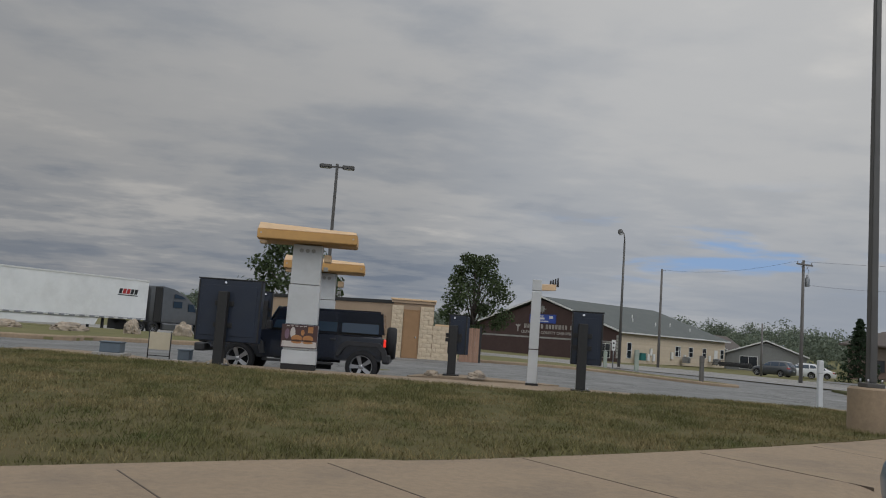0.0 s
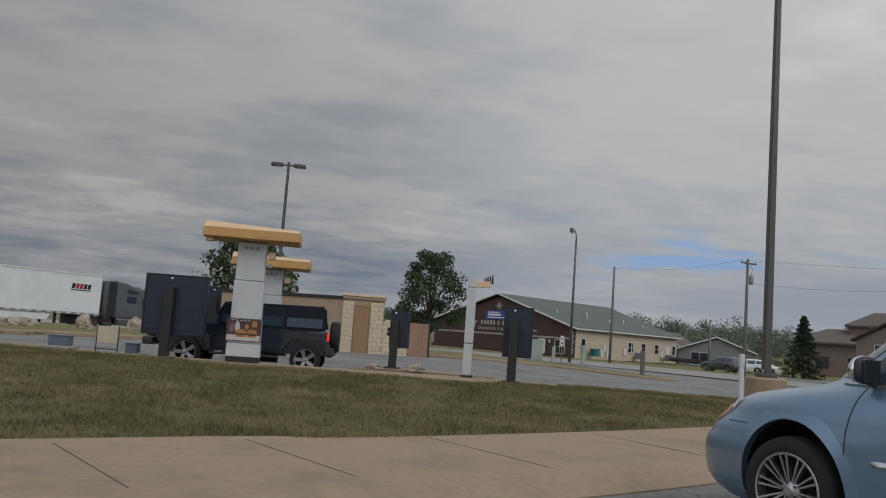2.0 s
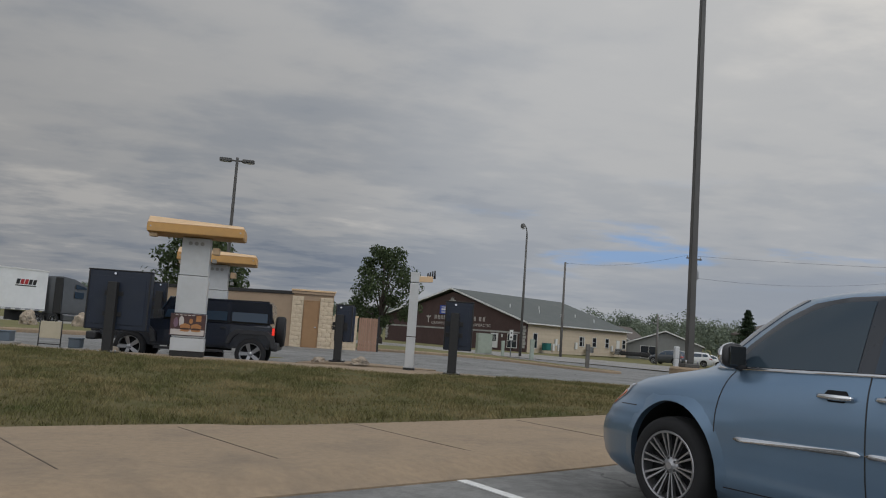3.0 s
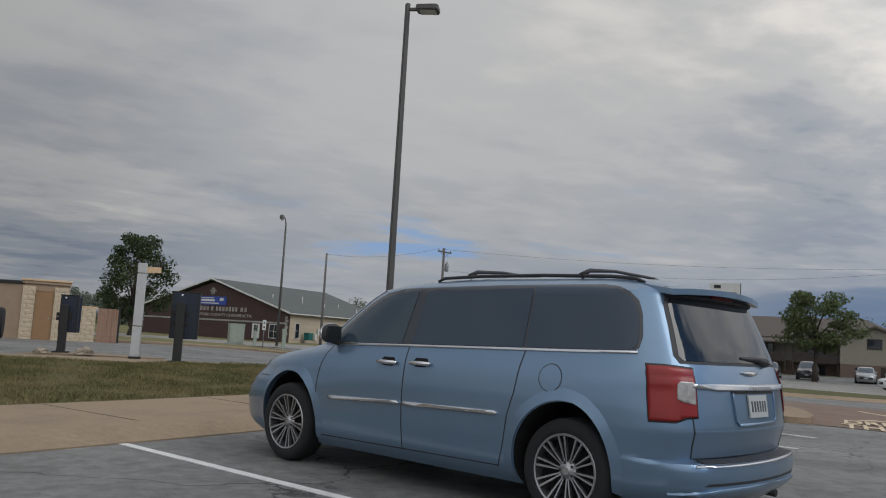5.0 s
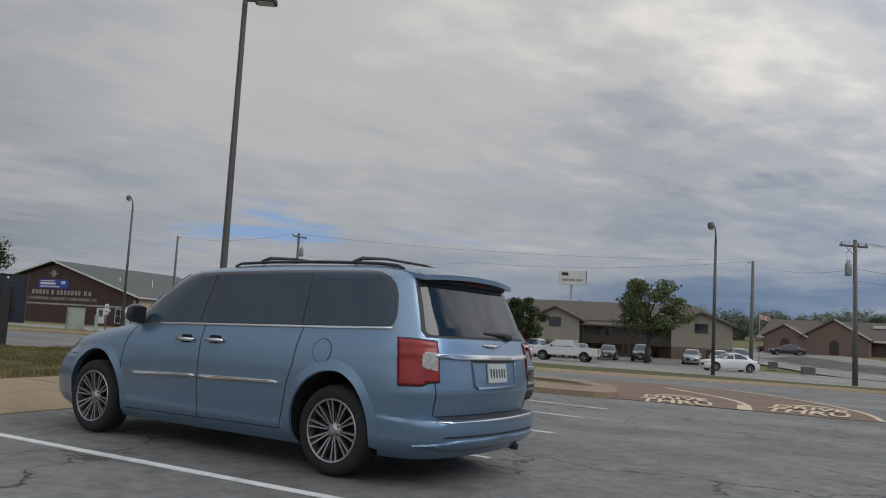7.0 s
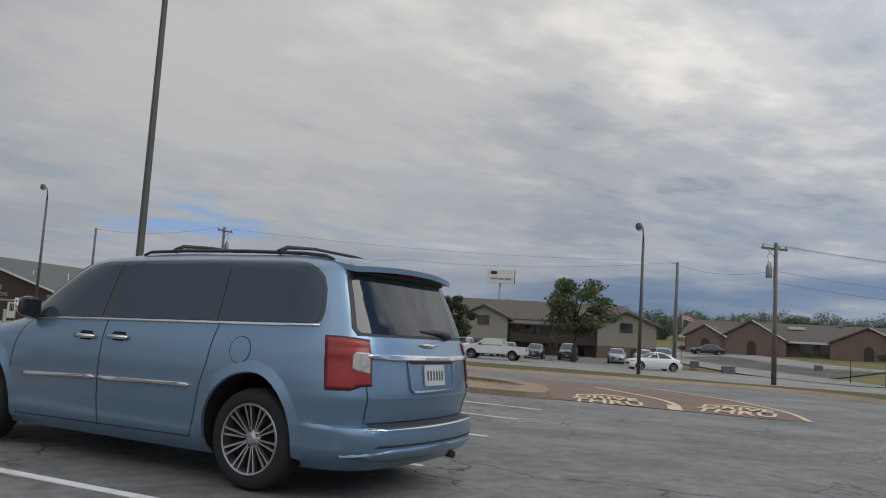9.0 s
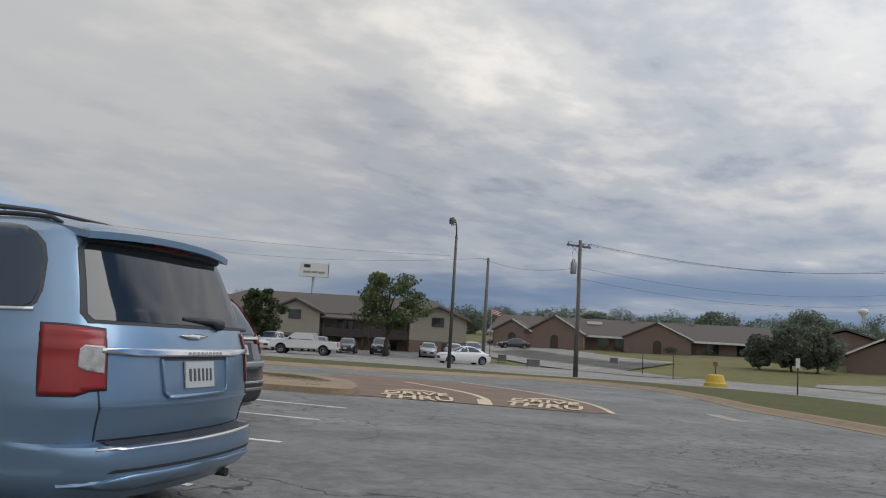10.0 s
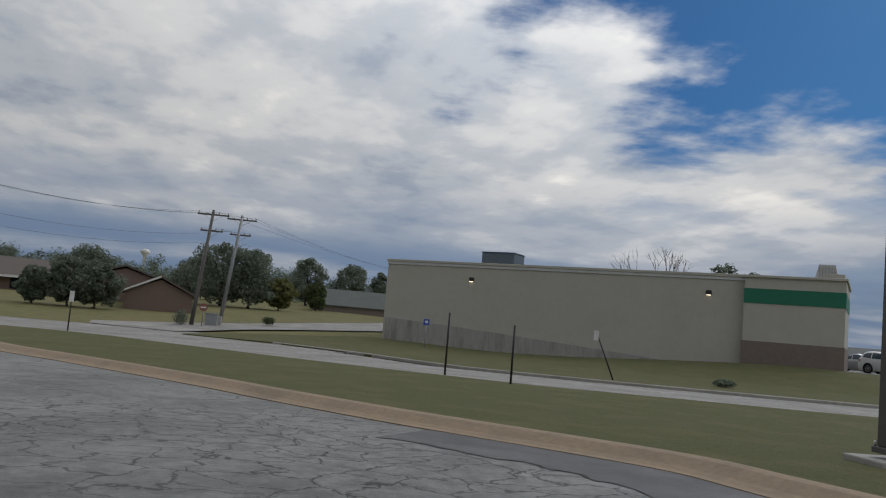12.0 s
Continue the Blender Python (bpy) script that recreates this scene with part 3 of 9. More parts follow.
M["rear_glass"] = glass("dark rear glass", (0.015, 0.018, 0.02), 0.03, 0.0)
M["rear_glass"].node_tree.nodes["Principled BSDF"].inputs["IOR"].default_value = 1.6
M["pillar_black"] = mat("black pillar trim", (0.022, 0.026, 0.034), rough=0.14, spec=0.5, coat=0.6)
M["clear_glass"] = glass("lightly tinted glass", (0.036, 0.056, 0.075), 0.04, 0.0, 0.6)
M["red_lens"] = mat("red lens", (0.27, 0.011, 0.011), (0.22, 0.008, 0.008), scale=8, rough=0.32, coat=0.15)
M["clear_lens"] = mat("clear lens", (0.46, 0.44, 0.42), (0.24, 0.23, 0.22), scale=18, rough=0.1, coat=0.8)
M["amber_lens"] = mat("amber lens", (0.5, 0.13, 0.04), rough=0.15, coat=0.7)
M["plate"] = mat("plate", (0.46, 0.48, 0.48), rough=0.45)
M["plate_ink"] = mat("plate ink", (0.07, 0.08, 0.09), rough=0.5)


def lerp_table(rows, z):
    for (z0, *a), (z1, *b) in zip(rows, rows[1:]):
        if z <= z1:
            t = min(max((z - z0) / (z1 - z0), 0), 1)
            return [p + (q - p) * t for p, q in zip(a, b)]
    return list(rows[-1][1:])


class Hull:
    """A car's skin as a stack of level slices. rows: height, front and rear (metres behind the nose), half width, roundness ahead and behind."""

    def __init__(self, length, rows, bow=0.0, nose=0.0):
        self.length, self.rows, self.bow, self.nose = length, rows, bow, nose

    def at(self, z):
        f, r, w, nf, nr = lerp_table(self.rows, z)
        mid = f + (r - f) * 0.55
        return f, r, w, nf, nr, mid

    def side(self, s, z):
        """Half width at s metres behind the nose."""
        f, r, w, nf, nr, mid = self.at(z)
        u, n = ((mid - s) / (mid - f), nf) if s < mid else ((s - mid) / (r - mid), nr)
        u = min(max(u, 0), 0.999)
        return w * (1 - u ** n) ** (1 / n)

    def end(self, y, z, front=False):
        """How far behind the nose the skin lies at the half width y."""
        f, r, w, nf, nr, mid = self.at(z)
        v = min(abs(y) / w, 0.999)
        n = nf if front else nr
        u = (1 - v ** n) ** (1 / n)
        return mid - u * (mid - f) if front else mid + u * (r - mid)

    def corner(self, z):
        """Where flank and tail meet at 45 degrees: metres behind the nose, half width."""
        f, r, w, nf, nr, mid = self.at(z)
        best = min(((abs((r - s) - (w - self.side(s, z))), s) for s in [r - 0.3 + 0.004 * k for k in range(75)]))
        return best[1], self.side(best[1], z)

    def xyz(self, s, y, z):
        tail = min(max((s - self.length + 1.1) / 1.0, 0), 1)
        head = min(max((1.1 - s) / 1.0, 0), 1)
        return Vector((self.length / 2 - s + (self.bow * tail - self.nose * head) * y * y, y, z))

    def mesh(self, per=10, sub=3):
        bm = BM()
        zs = []
        for a, b in zip(self.rows, self.rows[1:]):
            k = max(1, min(sub, round((b[0] - a[0]) / 0.035)))
            zs += [a[0] + (b[0] - a[0]) * i / k for i in range(k)]
        zs.append(self.rows[-1][0])
        rings = []
        for z in zs:
            f, r, w, nf, nr, mid = self.at(z)
            df, dr = 0.5 ** (1 / nf), 0.5 ** (1 / nr)
            sf, sr, yf, yr = mid - (mid - f) * df, mid + (r - mid) * dr, w * df, w * dr
            half = []
            for k in range(per):
                y = yf * (1 - (1 - k / per) ** 1.8)
                half.append((self.end(y, z, True), y))
            for k in range(5 * per + 1):
                q = k / (5 * per)
                q = 0.6 * q + 0.2 * (1 - math.cos(math.pi * q))
                x = sf + (sr - sf) * q
                half.append((x, self.side(x, z)))
            for k in range(per):
                y = yr * (1 - (k + 1) / per) if k == per - 1 else yr * (1 - ((k + 1) / per) ** 1.8)
                half.append((self.end(y, z), y))
            ring = [bm.verts.new(self.xyz(x, y, z)) for x, y in half]
            ring += [bm.verts.new(self.xyz(x, -y, z)) for x, y in reversed(half[1:-1])]
            rings.append(ring)
        m = len(rings[0])
        for a, b in zip(rings, rings[1:]):
            for k in range(m):
                bm.faces.new((a[k], a[(k + 1) % m], b[(k + 1) % m], b[k]))
        bm.faces.new(rings[0][::-1])
        bm.faces.new(rings[-1])
        bmesh.ops.remove_doubles(bm, verts=bm.verts[:], dist=0.0005)
        return bm

    def patch(self, pts, face, off=0.006, thick=0.012, step=0.12, sgn=1):
        """A thin panel on the skin. face 'side': pts are (s, z); 'rear' or 'front': (y, z)."""
        bm = BM()
        bm.faces.new([bm.verts.new((p[0], p[1], 0)) for p in pts])
        bmesh.ops.triangulate(bm, faces=bm.faces[:])
        for ax in (0, 1):
            lo, hi = min(p[ax] for p in pts), max(p[ax] for p in pts)
            k = math.floor(lo / step) + 1
            while k * step < hi:
                no = Vector((1, 0, 0)) if ax == 0 else Vector((0, 1, 0))
                bmesh.ops.bisect_plane(bm, geom=bm.verts[:] + bm.edges[:] + bm.faces[:], plane_co=no * k * step, plane_no=no)
                k += 1
            for z in [row[0] for row in self.rows] if ax else []:
                if lo + 0.006 < z < hi - 0.006 and abs(z / step - round(z / step)) * step > 0.006:
                    bmesh.ops.bisect_plane(bm, geom=bm.verts[:] + bm.edges[:] + bm.faces[:], plane_co=(0, z, 0), plane_no=(0, 1, 0))
        bmesh.ops.dissolve_degenerate(bm, edges=bm.edges[:], dist=0.0015)
        back = {}
        faces = bm.faces[:]
        rim = [(e.verts[0], e.verts[1]) for e in bm.edges if len(e.link_faces) == 1]
        for e in bm.edges:
            e.smooth = thick > 0.016 or len(e.link_faces) > 1

        def place(u, z, o):
            if face == "side":
                e = 0.01
                w = self.side(u, z)
                slope = (self.side(u, z + e) - self.side(u, z - e)) / (2 * e)
                nrm = Vector((0, 1, -slope)).normalized()
                return self.xyz(u, sgn * (w + o * nrm.y), z + o * nrm.z)
            if face == "corner":
                sc, yc = self.corner(z)
                q = []
                for du in (-0.004, 0.004, 0.0):
                    w = u + du
                    q.append((sc + w, self.side(sc + w, z)) if w <= 0 else (self.end(yc - w, z), yc - w))
                t = Vector((q[1][0] - q[0][0], q[1][1] - q[0][1]))
                nrm = Vector((-t.y, t.x)).normalized()
                return self.xyz(q[2][0] + o * nrm.x, sgn * (q[2][1] + o * nrm.y), z)
            fr = face == "front"
            e = 0.01
            s0 = self.end(u, z, fr)
            slope = (self.end(u, z + e, fr) - self.end(u, z - e, fr)) / (2 * e)
            k = -1 if fr else 1
            nrm = Vector((1, 0, -slope * k)).normalized()
            return self.xyz(s0 + k * o * nrm.x, u, z + o * nrm.z)

        for v in bm.verts[:]:
            u, z = v.co.x, v.co.y
            v.co = place(u, z, off)
            back[v] = bm.verts.new(place(u, z, off - thick))
        for f in faces:
            f.smooth = True
            bm.faces.new([back[v] for v in reversed(f.verts)]).smooth = True
        for a, b in rim:
            f = bm.faces.new((a, b, back[b], back[a]))
            if thick <= 0.016:
                for e in f.edges:
                    e.smooth = False
        return bm


def cut_wheels(ob, hull, axles, radius, width=0.42):
    """Cuts the wheel arches out of the hull mesh."""
    cutter_bm = BM()
    for s in axles:
        for sy in (1, -1):
            c = hull.xyz(s, 0, radius[1])
            rod(cutter_bm, (c.x, sy * (hull.rows[2][3] - width), c.z), (c.x, sy * 1.5, c.z), radius[0], n=40)
    me = bpy.data.meshes.new("cut")
    bmesh.ops.recalc_face_normals(cutter_bm, faces=cutter_bm.faces[:])
    cutter_bm.to_mesh(me)
    cutter_bm.free()
    me.materials.append(M["well"])
    cutter = new("cut", me)
    cutter.parent = ob.parent
    md = ob.modifiers.new("arch", "BOOLEAN")
    md.operation, md.object, md.solver, md.material_mode = "DIFFERENCE", cutter, "MANIFOLD", "TRANSFER"
    bpy.context.view_layer.update()
    done = bpy.data.meshes.new_from_object(ob.evaluated_get(bpy.context.evaluated_depsgraph_get()))
    ob.modifiers.clear()
    ob.data = done
    bpy.data.objects.remove(cutter)
    done.polygons.foreach_set("use_smooth", [True] * len(done.polygons))
    done.set_sharp_from_angle(angle=radians(38))


def wheel(parent, at, radius=0.36, rim=0.225, width=0.23, spokes=16, out=1, paired=True, rim_mat="alloy", fat=0.0):
    """A tyre with an alloy wheel; the axle lies along y, the face looks to out."""
    w = new("wheel")
    w.parent = parent
    w.matrix_basis = pose(*at) @ pose(0, 0, 0, -90 * out, 0, 0)
    bm = BM()
    h = width / 2
    lathe(bm, [(rim - 0.01, -h * 0.9), (rim + 0.03, -h), (radius - 0.035, -h), (radius - 0.008, -h * 0.8), (radius, -h * 0.5), (radius, h * 0.5), (radius - 0.008, h * 0.8), (radius - 0.035, h), (rim + 0.03, h), (rim + 0.006, h * 0.93), (rim, h * 0.5), (rim, -h * 0.9)], 40)
    part("tyre", bm, "tyre", w, smooth=True)
    bm = BM()
    lathe(bm, [(rim + 0.010, h * 0.92), (rim + 0.004, h * 0.99), (rim - 0.008, h * 0.96), (rim - 0.014, h * 0.4), (rim - 0.014, -h * 0.8)], 40, caps=False)
    for k in range(spokes):
        a = k * math.tau / spokes
        if paired:
            a += (0.05 if k % 2 else -0.05)
        m = pose(0, 0, 0, 0, 0, math.degrees(a))
        thin = 0.6 if paired else 1.0
        prism(bm, [(0.045, (-0.007 - fat * 0.7) * thin, h * 0.66), (0.045, (0.007 + fat * 0.7) * thin, h * 0.66), (rim - 0.008, (0.0125 + fat) * thin, h * 0.90), (rim - 0.008, (-0.0125 - fat) * thin, h * 0.90)], (0, 0, -0.03), m)
    lathe(bm, [(0.0, h * 0.80), (0.026, h * 0.80), (0.036, h * 0.72), (0.06, h * 0.66), (0.07, h * 0.56), (0.07, h * 0.3)], 20)
    part("rim", bm, rim_mat, w, smooth=30)
    bm = BM()
    lathe(bm, [(0.0, h * 0.22), (rim - 0.022, h * 0.22), (rim - 0.022, h * 0.18)], 30)
    part("brake_disc", bm, "well", w)
    for k in range(5):
        a = k * math.tau / 5
        bm = BM()
        rod(bm, (0.052 * math.cos(a), 0.052 * math.sin(a), h * 0.5), (0.052 * math.cos(a), 0.052 * math.sin(a), h * 0.70), 0.011, n=6)
        part("lug_nut", bm, "black_plastic", w)
    return w


van_paint = car_paint("pale blue metallic paint", (0.178, 0.275, 0.395), 0.34, 0.68)
VL = 5.14
van_hull = Hull(VL, [
    (0.20, 0.14, 4.93, 0.88, 6.0, 9), (0.27, 0.02, 5.01, 0.935, 6.0, 9), (0.33, -0.03, 5.075, 0.958, 6.0, 9), (0.42, -0.05, 5.095, 0.972, 6.0, 9), (0.48, -0.05, 5.09, 0.982, 6.0, 9), (0.50, -0.05, 5.07, 0.985, 6.0, 9), (0.512, -0.05, 4.965, 0.987, 6.0, 10), (0.60, -0.03, 4.985, 0.994, 5.8, 10),
    (0.68, 0.02, 5.012, 0.999, 5.4, 10), (0.70, 0.03, 5.015, 1.0, 5.4, 10), (0.80, 0.08, 5.002, 1.0, 4.2, 10), (0.88, 0.17, 4.99, 0.996, 4.2, 10), (0.95, 0.30, 4.98, 0.99, 3.7, 10),
    (1.00, 0.55, 4.968, 0.982, 3.7, 11), (1.04, 0.78, 4.95, 0.972, 3.7, 11), (1.07, 0.93, 4.94, 0.962, 3.7, 12), (1.10, 1.02, 4.925, 0.952, 3.8, 12), (1.20, 1.13, 4.8816, 0.9222, 3.8, 12), (1.35, 1.32, 4.809, 0.8805, 3.8, 12),
    (1.50, 1.54, 4.7363, 0.8388, 3.8, 11), (1.59, 1.72, 4.6927, 0.8138, 3.8, 10), (1.625, 1.89, 4.66, 0.768, 4.0, 8), (1.67, 2.22, 4.58, 0.69, 3.8, 6), (1.70, 2.70, 4.36, 0.57, 3.4, 5), (1.715, 3.05, 3.98, 0.40, 3, 4)], 0.17, 0.10)


def belt(s):
    """Height of the van's waistline."""
    return 1.098 + 0.026 * (s - 1.68)


def minivan():
    v = thing("minivan", (3.96, 4.42, 0.0), 113.95, "pale blue metallic minivan with chrome trim, parked in a stall", "van")
    h = van_hull
    body = part("body", h.mesh(8, 4), [van_paint, "well"], v, smooth=True)
    cut_wheels(body, h, (1.02, 4.08), (0.43, 0.385))
    for s in (1.02, 4.08):
        for sy in (1, -1):
            c = h.xyz(s, 0, 0)
            wheel(v, (c.x, sy * 0.86, 0.352), 0.352, 0.242, 0.23, 20, sy)
            bm = BM()
            inner, mid, outer = [], [], []
            for k in range(33):
                a = math.radians(-16 + k * 212 / 32)
                for row, rr, o in ((inner, 0.432, -0.05), (mid, 0.437, 0.014), (outer, 0.545, -0.004)):
                    x, z = s - rr * math.cos(a), 0.385 + rr * math.sin(a)
                    z = max(z, 0.215)
                    p = h.xyz(x, sy * (h.side(x, z) + o), z)
                    row.append(bm.verts.new(p))
            for r0, r1 in ((inner, mid), (mid, outer)):
                for k in range(32):
                    bm.faces.new((r0[k], r0[k + 1], r1[k + 1], r1[k]))
            part("wheel_arch", bm, van_paint, v, smooth=50)
    for sy in (1, -1):
        b = belt
        panes = [("front_side_window", [(1.52, b(1.52) + 0.012), (2.44, b(2.44) + 0.012), (2.48, 1.565), (2.33, 1.562), (2.18, 1.545), (2.02, 1.50), (1.83, 1.405), (1.64, 1.27), (1.53, 1.165)]),
                 ("sliding_door_window", [(2.55, b(2.55) + 0.012), (3.665, b(3.66) + 0.012), (3.655, 1.594), (2.59, 1.566)]),
                 ("quarter_window", [(3.69, b(3.69) + 0.012), (4.60, b(4.6) + 0.012), (4.64, b(4.64) + 0.03), (4.648, b(4.65) + 0.09), (4.632, 1.33), (4.603, 1.42), (4.555, 1.50), (4.48, 1.558), (4.38, 1.592), (4.24, 1.608), (3.677, 1.609)])]
        for nm, pts in panes:
            part(nm, h.patch(pts, "side", 0.006, 0.014, 0.09, sy), "clear_glass" if nm[0] == "f" else "car_glass", v, "dark tinted glass")
        part("window_surround", h.patch([(1.36, b(1.36) + 0.004), (4.63, b(4.63) + 0.004), (4.668, b(4.66) + 0.03), (4.672, b(4.66) + 0.10), (4.655, 1.34), (4.624, 1.435), (4.572, 1.52), (4.49, 1.58), (4.385, 1.614), (4.24, 1.630), (3.4, 1.624), (2.6, 1.602), (2.30, 1.594), (2.02, 1.555), (1.78, 1.44), (1.57, 1.28)], "side", 0.002, 0.012, 0.09, sy), "pillar_black", v)
        part("belt_trim", h.patch([(1.30, b(1.3) - 0.012), (4.67, b(4.67) - 0.012), (4.67, b(4.67) + 0.006), (1.30, b(1.3) + 0.006)], "side", 0.010, 0.02, 0.1, sy), "chrome", v, "bright chrome belt moulding")
        for a, c, za, zc in ((1.62, 2.515, 0.615, 0.645), (2.535, 3.52, 0.645, 0.665)):
            part("door_moulding", h.patch([(a + 0.03, za), (c - 0.02, zc), (c, zc + 0.016), (c - 0.03, zc + 0.032), (a + 0.03, za + 0.032), (a, za + 0.016)], "side", 0.016, 0.024, 0.1, sy), "chrome", v, "chrome door moulding")
        for pts in ([(1.50, 0.30), (1.508, 0.30), (1.448, 0.55), (1.458, 0.80), (1.52, 1.07), (1.512, 1.07), (1.45, 0.80), (1.44, 0.55)],
                    [(2.52, 0.29), (2.528, 0.29), (2.54, b(2.5)), (2.532, b(2.5))],
                    [(3.50, 0.30), (3.508, 0.30), (3.568, 0.50), (3.598, 0.67), (3.655, 0.85), (3.70, b(3.7)), (3.692, b(3.7)), (3.647, 0.85), (3.59, 0.67), (3.56, 0.50)],
                    [(1.5, 0.285), (3.5, 0.305), (3.5, 0.313), (1.5, 0.293)],
                    [(0.36, 0.74), (0.60, 0.745), (0.60, 0.751), (0.36, 0.746)]):
            part("panel_gap", h.patch(pts, "side", 0.0025, 0.004, 0.1, sy), "black_plastic", v)
        for s in (2.34, 2.71):
            z = 0.975 + 0.03 * (s - 2.34)
            part("handle_cup", h.patch([(s - 0.09, z), (s - 0.05, z - 0.03), (s + 0.05, z - 0.03), (s + 0.09, z), (s + 0.06, z + 0.04), (s - 0.06, z + 0.04)], "side", 0.004, 0.008, 0.05, sy), "well", v)
            bm = BM()
            p = [h.xyz(s + o, sy * (h.side(s, z) + d), z) for o, d in ((-0.115, 0.010), (-0.09, 0.032), (0.0, 0.040), (0.09, 0.032), (0.115, 0.010))]
            tube(bm, p, [0.013, 0.017, 0.018, 0.017, 0.013], 10)
            part("door_handle", bm, "chrome", v, "chrome door handle")
        bm = BM()
        cx = h.xyz(1.54, 0, 0).x
        yo = sy * (h.side(1.55, 1.12) + 0.02)
        r = bmesh.ops.create_uvsphere(bm, u_segments=20, v_segments=12, radius=1)["verts"]
        for q in r:
            e = 0.8
            q.co = Vector([math.copysign(abs(c) ** e, c) for c in q.co])
            q.co = Vector((cx - 0.02 + (0.07 if q.co.x > 0 else 0.03) * q.co.x, yo + sy * 0.085 + 0.105 * q.co.y, 1.18 + 0.085 * q.co.z))
        mirror = part("wing_mirror", bm, "black_plastic", v, "dark wing mirror", smooth=True)
        bm = BM()
        bmesh.ops.create_uvsphere(bm, u_segments=16, v_segments=10, radius=1)
        for q in bm.verts:
            q.co = Vector((cx + 0.005 + 0.075 * max(q.co.x, -0.1), yo + sy * 0.085 + 0.109 * q.co.y, 1.18 + 0.089 * q.co.z))
        part("mirror_cap", bm, "chrome", mirror, "bright mirror cap", smooth=True)
        bm = BM()
        rod(bm, (cx - 0.03, yo - sy * 0.09, 1.10), (cx - 0.01, yo + sy * 0.06, 1.125), 0.04, 0.035)
        part("mirror_arm", bm, "black_plastic", mirror)
        bm = BM()
        box(bm, (cx - 0.058, yo + sy * 0.085 - 0.08, 1.115), (cx - 0.045, yo + sy * 0.085 + 0.08, 1.245), 0.004)
        part("mirror_glass", bm, "rear_glass", mirror)
        part("tail_lamp", h.patch([(-0.10, 0.755), (0.03, 0.758), (0.09, 0.785), (0.165, 0.79), (0.17, 1.085), (0.0, 1.10), (-0.10, 1.10)], "corner", 0.012, 0.03, 0.025, sy), "red_lens", v, "tall red tail lamp wrapping the corner")
        part("lamp_surround", h.patch([(-0.112, 0.744), (0.034, 0.747), (0.094, 0.774), (0.178, 0.779), (0.182, 1.096), (0.0, 1.112), (-0.112, 1.112)], "corner", 0.004, 0.02, 0.025, sy), "black_plastic", v)
        part("hatch_gap", h.patch([(sy * y, z) for y, z in ((0.735, 0.522), (0.742, 0.522), (0.766, 0.70), (0.772, 0.78), (0.765, 0.78), (0.758, 0.70))], "rear", 0.003, 0.005, 0.05), "black_plastic", v)
        part("reversing_lens", h.patch([(0.045, 0.90), (0.07, 0.88), (0.155, 0.865), (0.16, 1.005), (0.07, 1.01), (0.048, 0.99)], "corner", 0.017, 0.02, 0.025, sy), "clear_lens", v, "clear reversing lens")
        part("head_lamp", h.patch([(0.11, 0.73), (0.20, 0.715), (0.36, 0.83), (0.42, 0.90), (0.31, 0.888), (0.18, 0.82)], "side", 0.008, 0.02, 0.05, sy), "clear_lens", v, "clear head lamp")
        part("side_marker", h.patch([(0.14, 0.735), (0.205, 0.725), (0.33, 0.83), (0.24, 0.84)], "side", 0.012, 0.02, 0.05, sy), "amber_lens", v)
        bm = BM()
        rail = [h.xyz(s, sy * y, z) for s, y, z in ((2.55, 0.66, 1.665), (2.62, 0.655, 1.69), (3.0, 0.64, 1.706), (3.6, 0.635, 1.71), (4.2, 0.64, 1.698), (4.42, 0.648, 1.682), (4.5, 0.652, 1.655))]
        tube(bm, rail, [0.010, 0.013, 0.014, 0.014, 0.014, 0.013, 0.010], 8)
        part("roof_rail", bm, "black_plastic", v)
    bm = h.patch([(3.95 + 0.098 * math.cos(a * math.tau / 24), 0.965 + 0.098 * math.sin(a * math.tau / 24)) for a in range(24)], "side", 0.0015, 0.004, 0.05, 1)
    flap = part("fuel_flap_gap", bm, "black_plastic", v)
    part("fuel_flap", h.patch([(3.95 + 0.091 * math.cos(a * math.tau / 24), 0.965 + 0.091 * math.sin(a * math.tau / 24)) for a in range(24)], "side", 0.003, 0.004, 0.05, 1), van_paint, flap)
    for s in (2.95, 4.02):
        bm = BM()
        pts = [h.xyz(s - dx, y, z) for y, z, dx in ((-0.64, 1.70, 0.08), (-0.60, 1.745, 0.03), (-0.3, 1.768, 0), (0.3, 1.768, 0), (0.60, 1.745, 0.03), (0.64, 1.70, 0.08))]
        tube(bm, pts, [0.026, 0.016, 0.012, 0.012, 0.016, 0.026], 8)
        part("cross_bar", bm, "black_plastic", v)
    rw = [(-0.76, 1.135), (0.76, 1.135), (0.785, 1.165), (0.70, 1.50), (0.66, 1.545), (-0.66, 1.545), (-0.70, 1.50), (-0.785, 1.165)]
    part("rear_window", h.patch(rw, "rear", 0.006, 0.014, 0.07), "rear_glass", v, "dark tinted rear glass")
    part("rear_window_seal", h.patch([(-0.79, 1.118), (0.79, 1.118), (0.815, 1.165), (0.725, 1.51), (0.68, 1.56), (-0.68, 1.56), (-0.725, 1.51), (-0.815, 1.165)], "rear", 0.003, 0.012, 0.07), "black_plastic", v)
    bm = BM()
    front, back = [], []
    n = 14
    for k in range(n + 1):
        y = -0.72 + 1.44 * k / n
        back.append(h.xyz(4.80 - 0.03 * (y / 0.72) ** 4, y, 1.595 - 0.03 * (y / 0.72) ** 2))
        front.append(h.xyz(4.36, y * 0.93, 1.675 - 0.05 * (y / 0.72) ** 2))
    ring = front + back[::-1]
    prism(bm, ring, (0, 0, 0.04))
    part("spoiler", bm, van_paint, v, smooth=40)
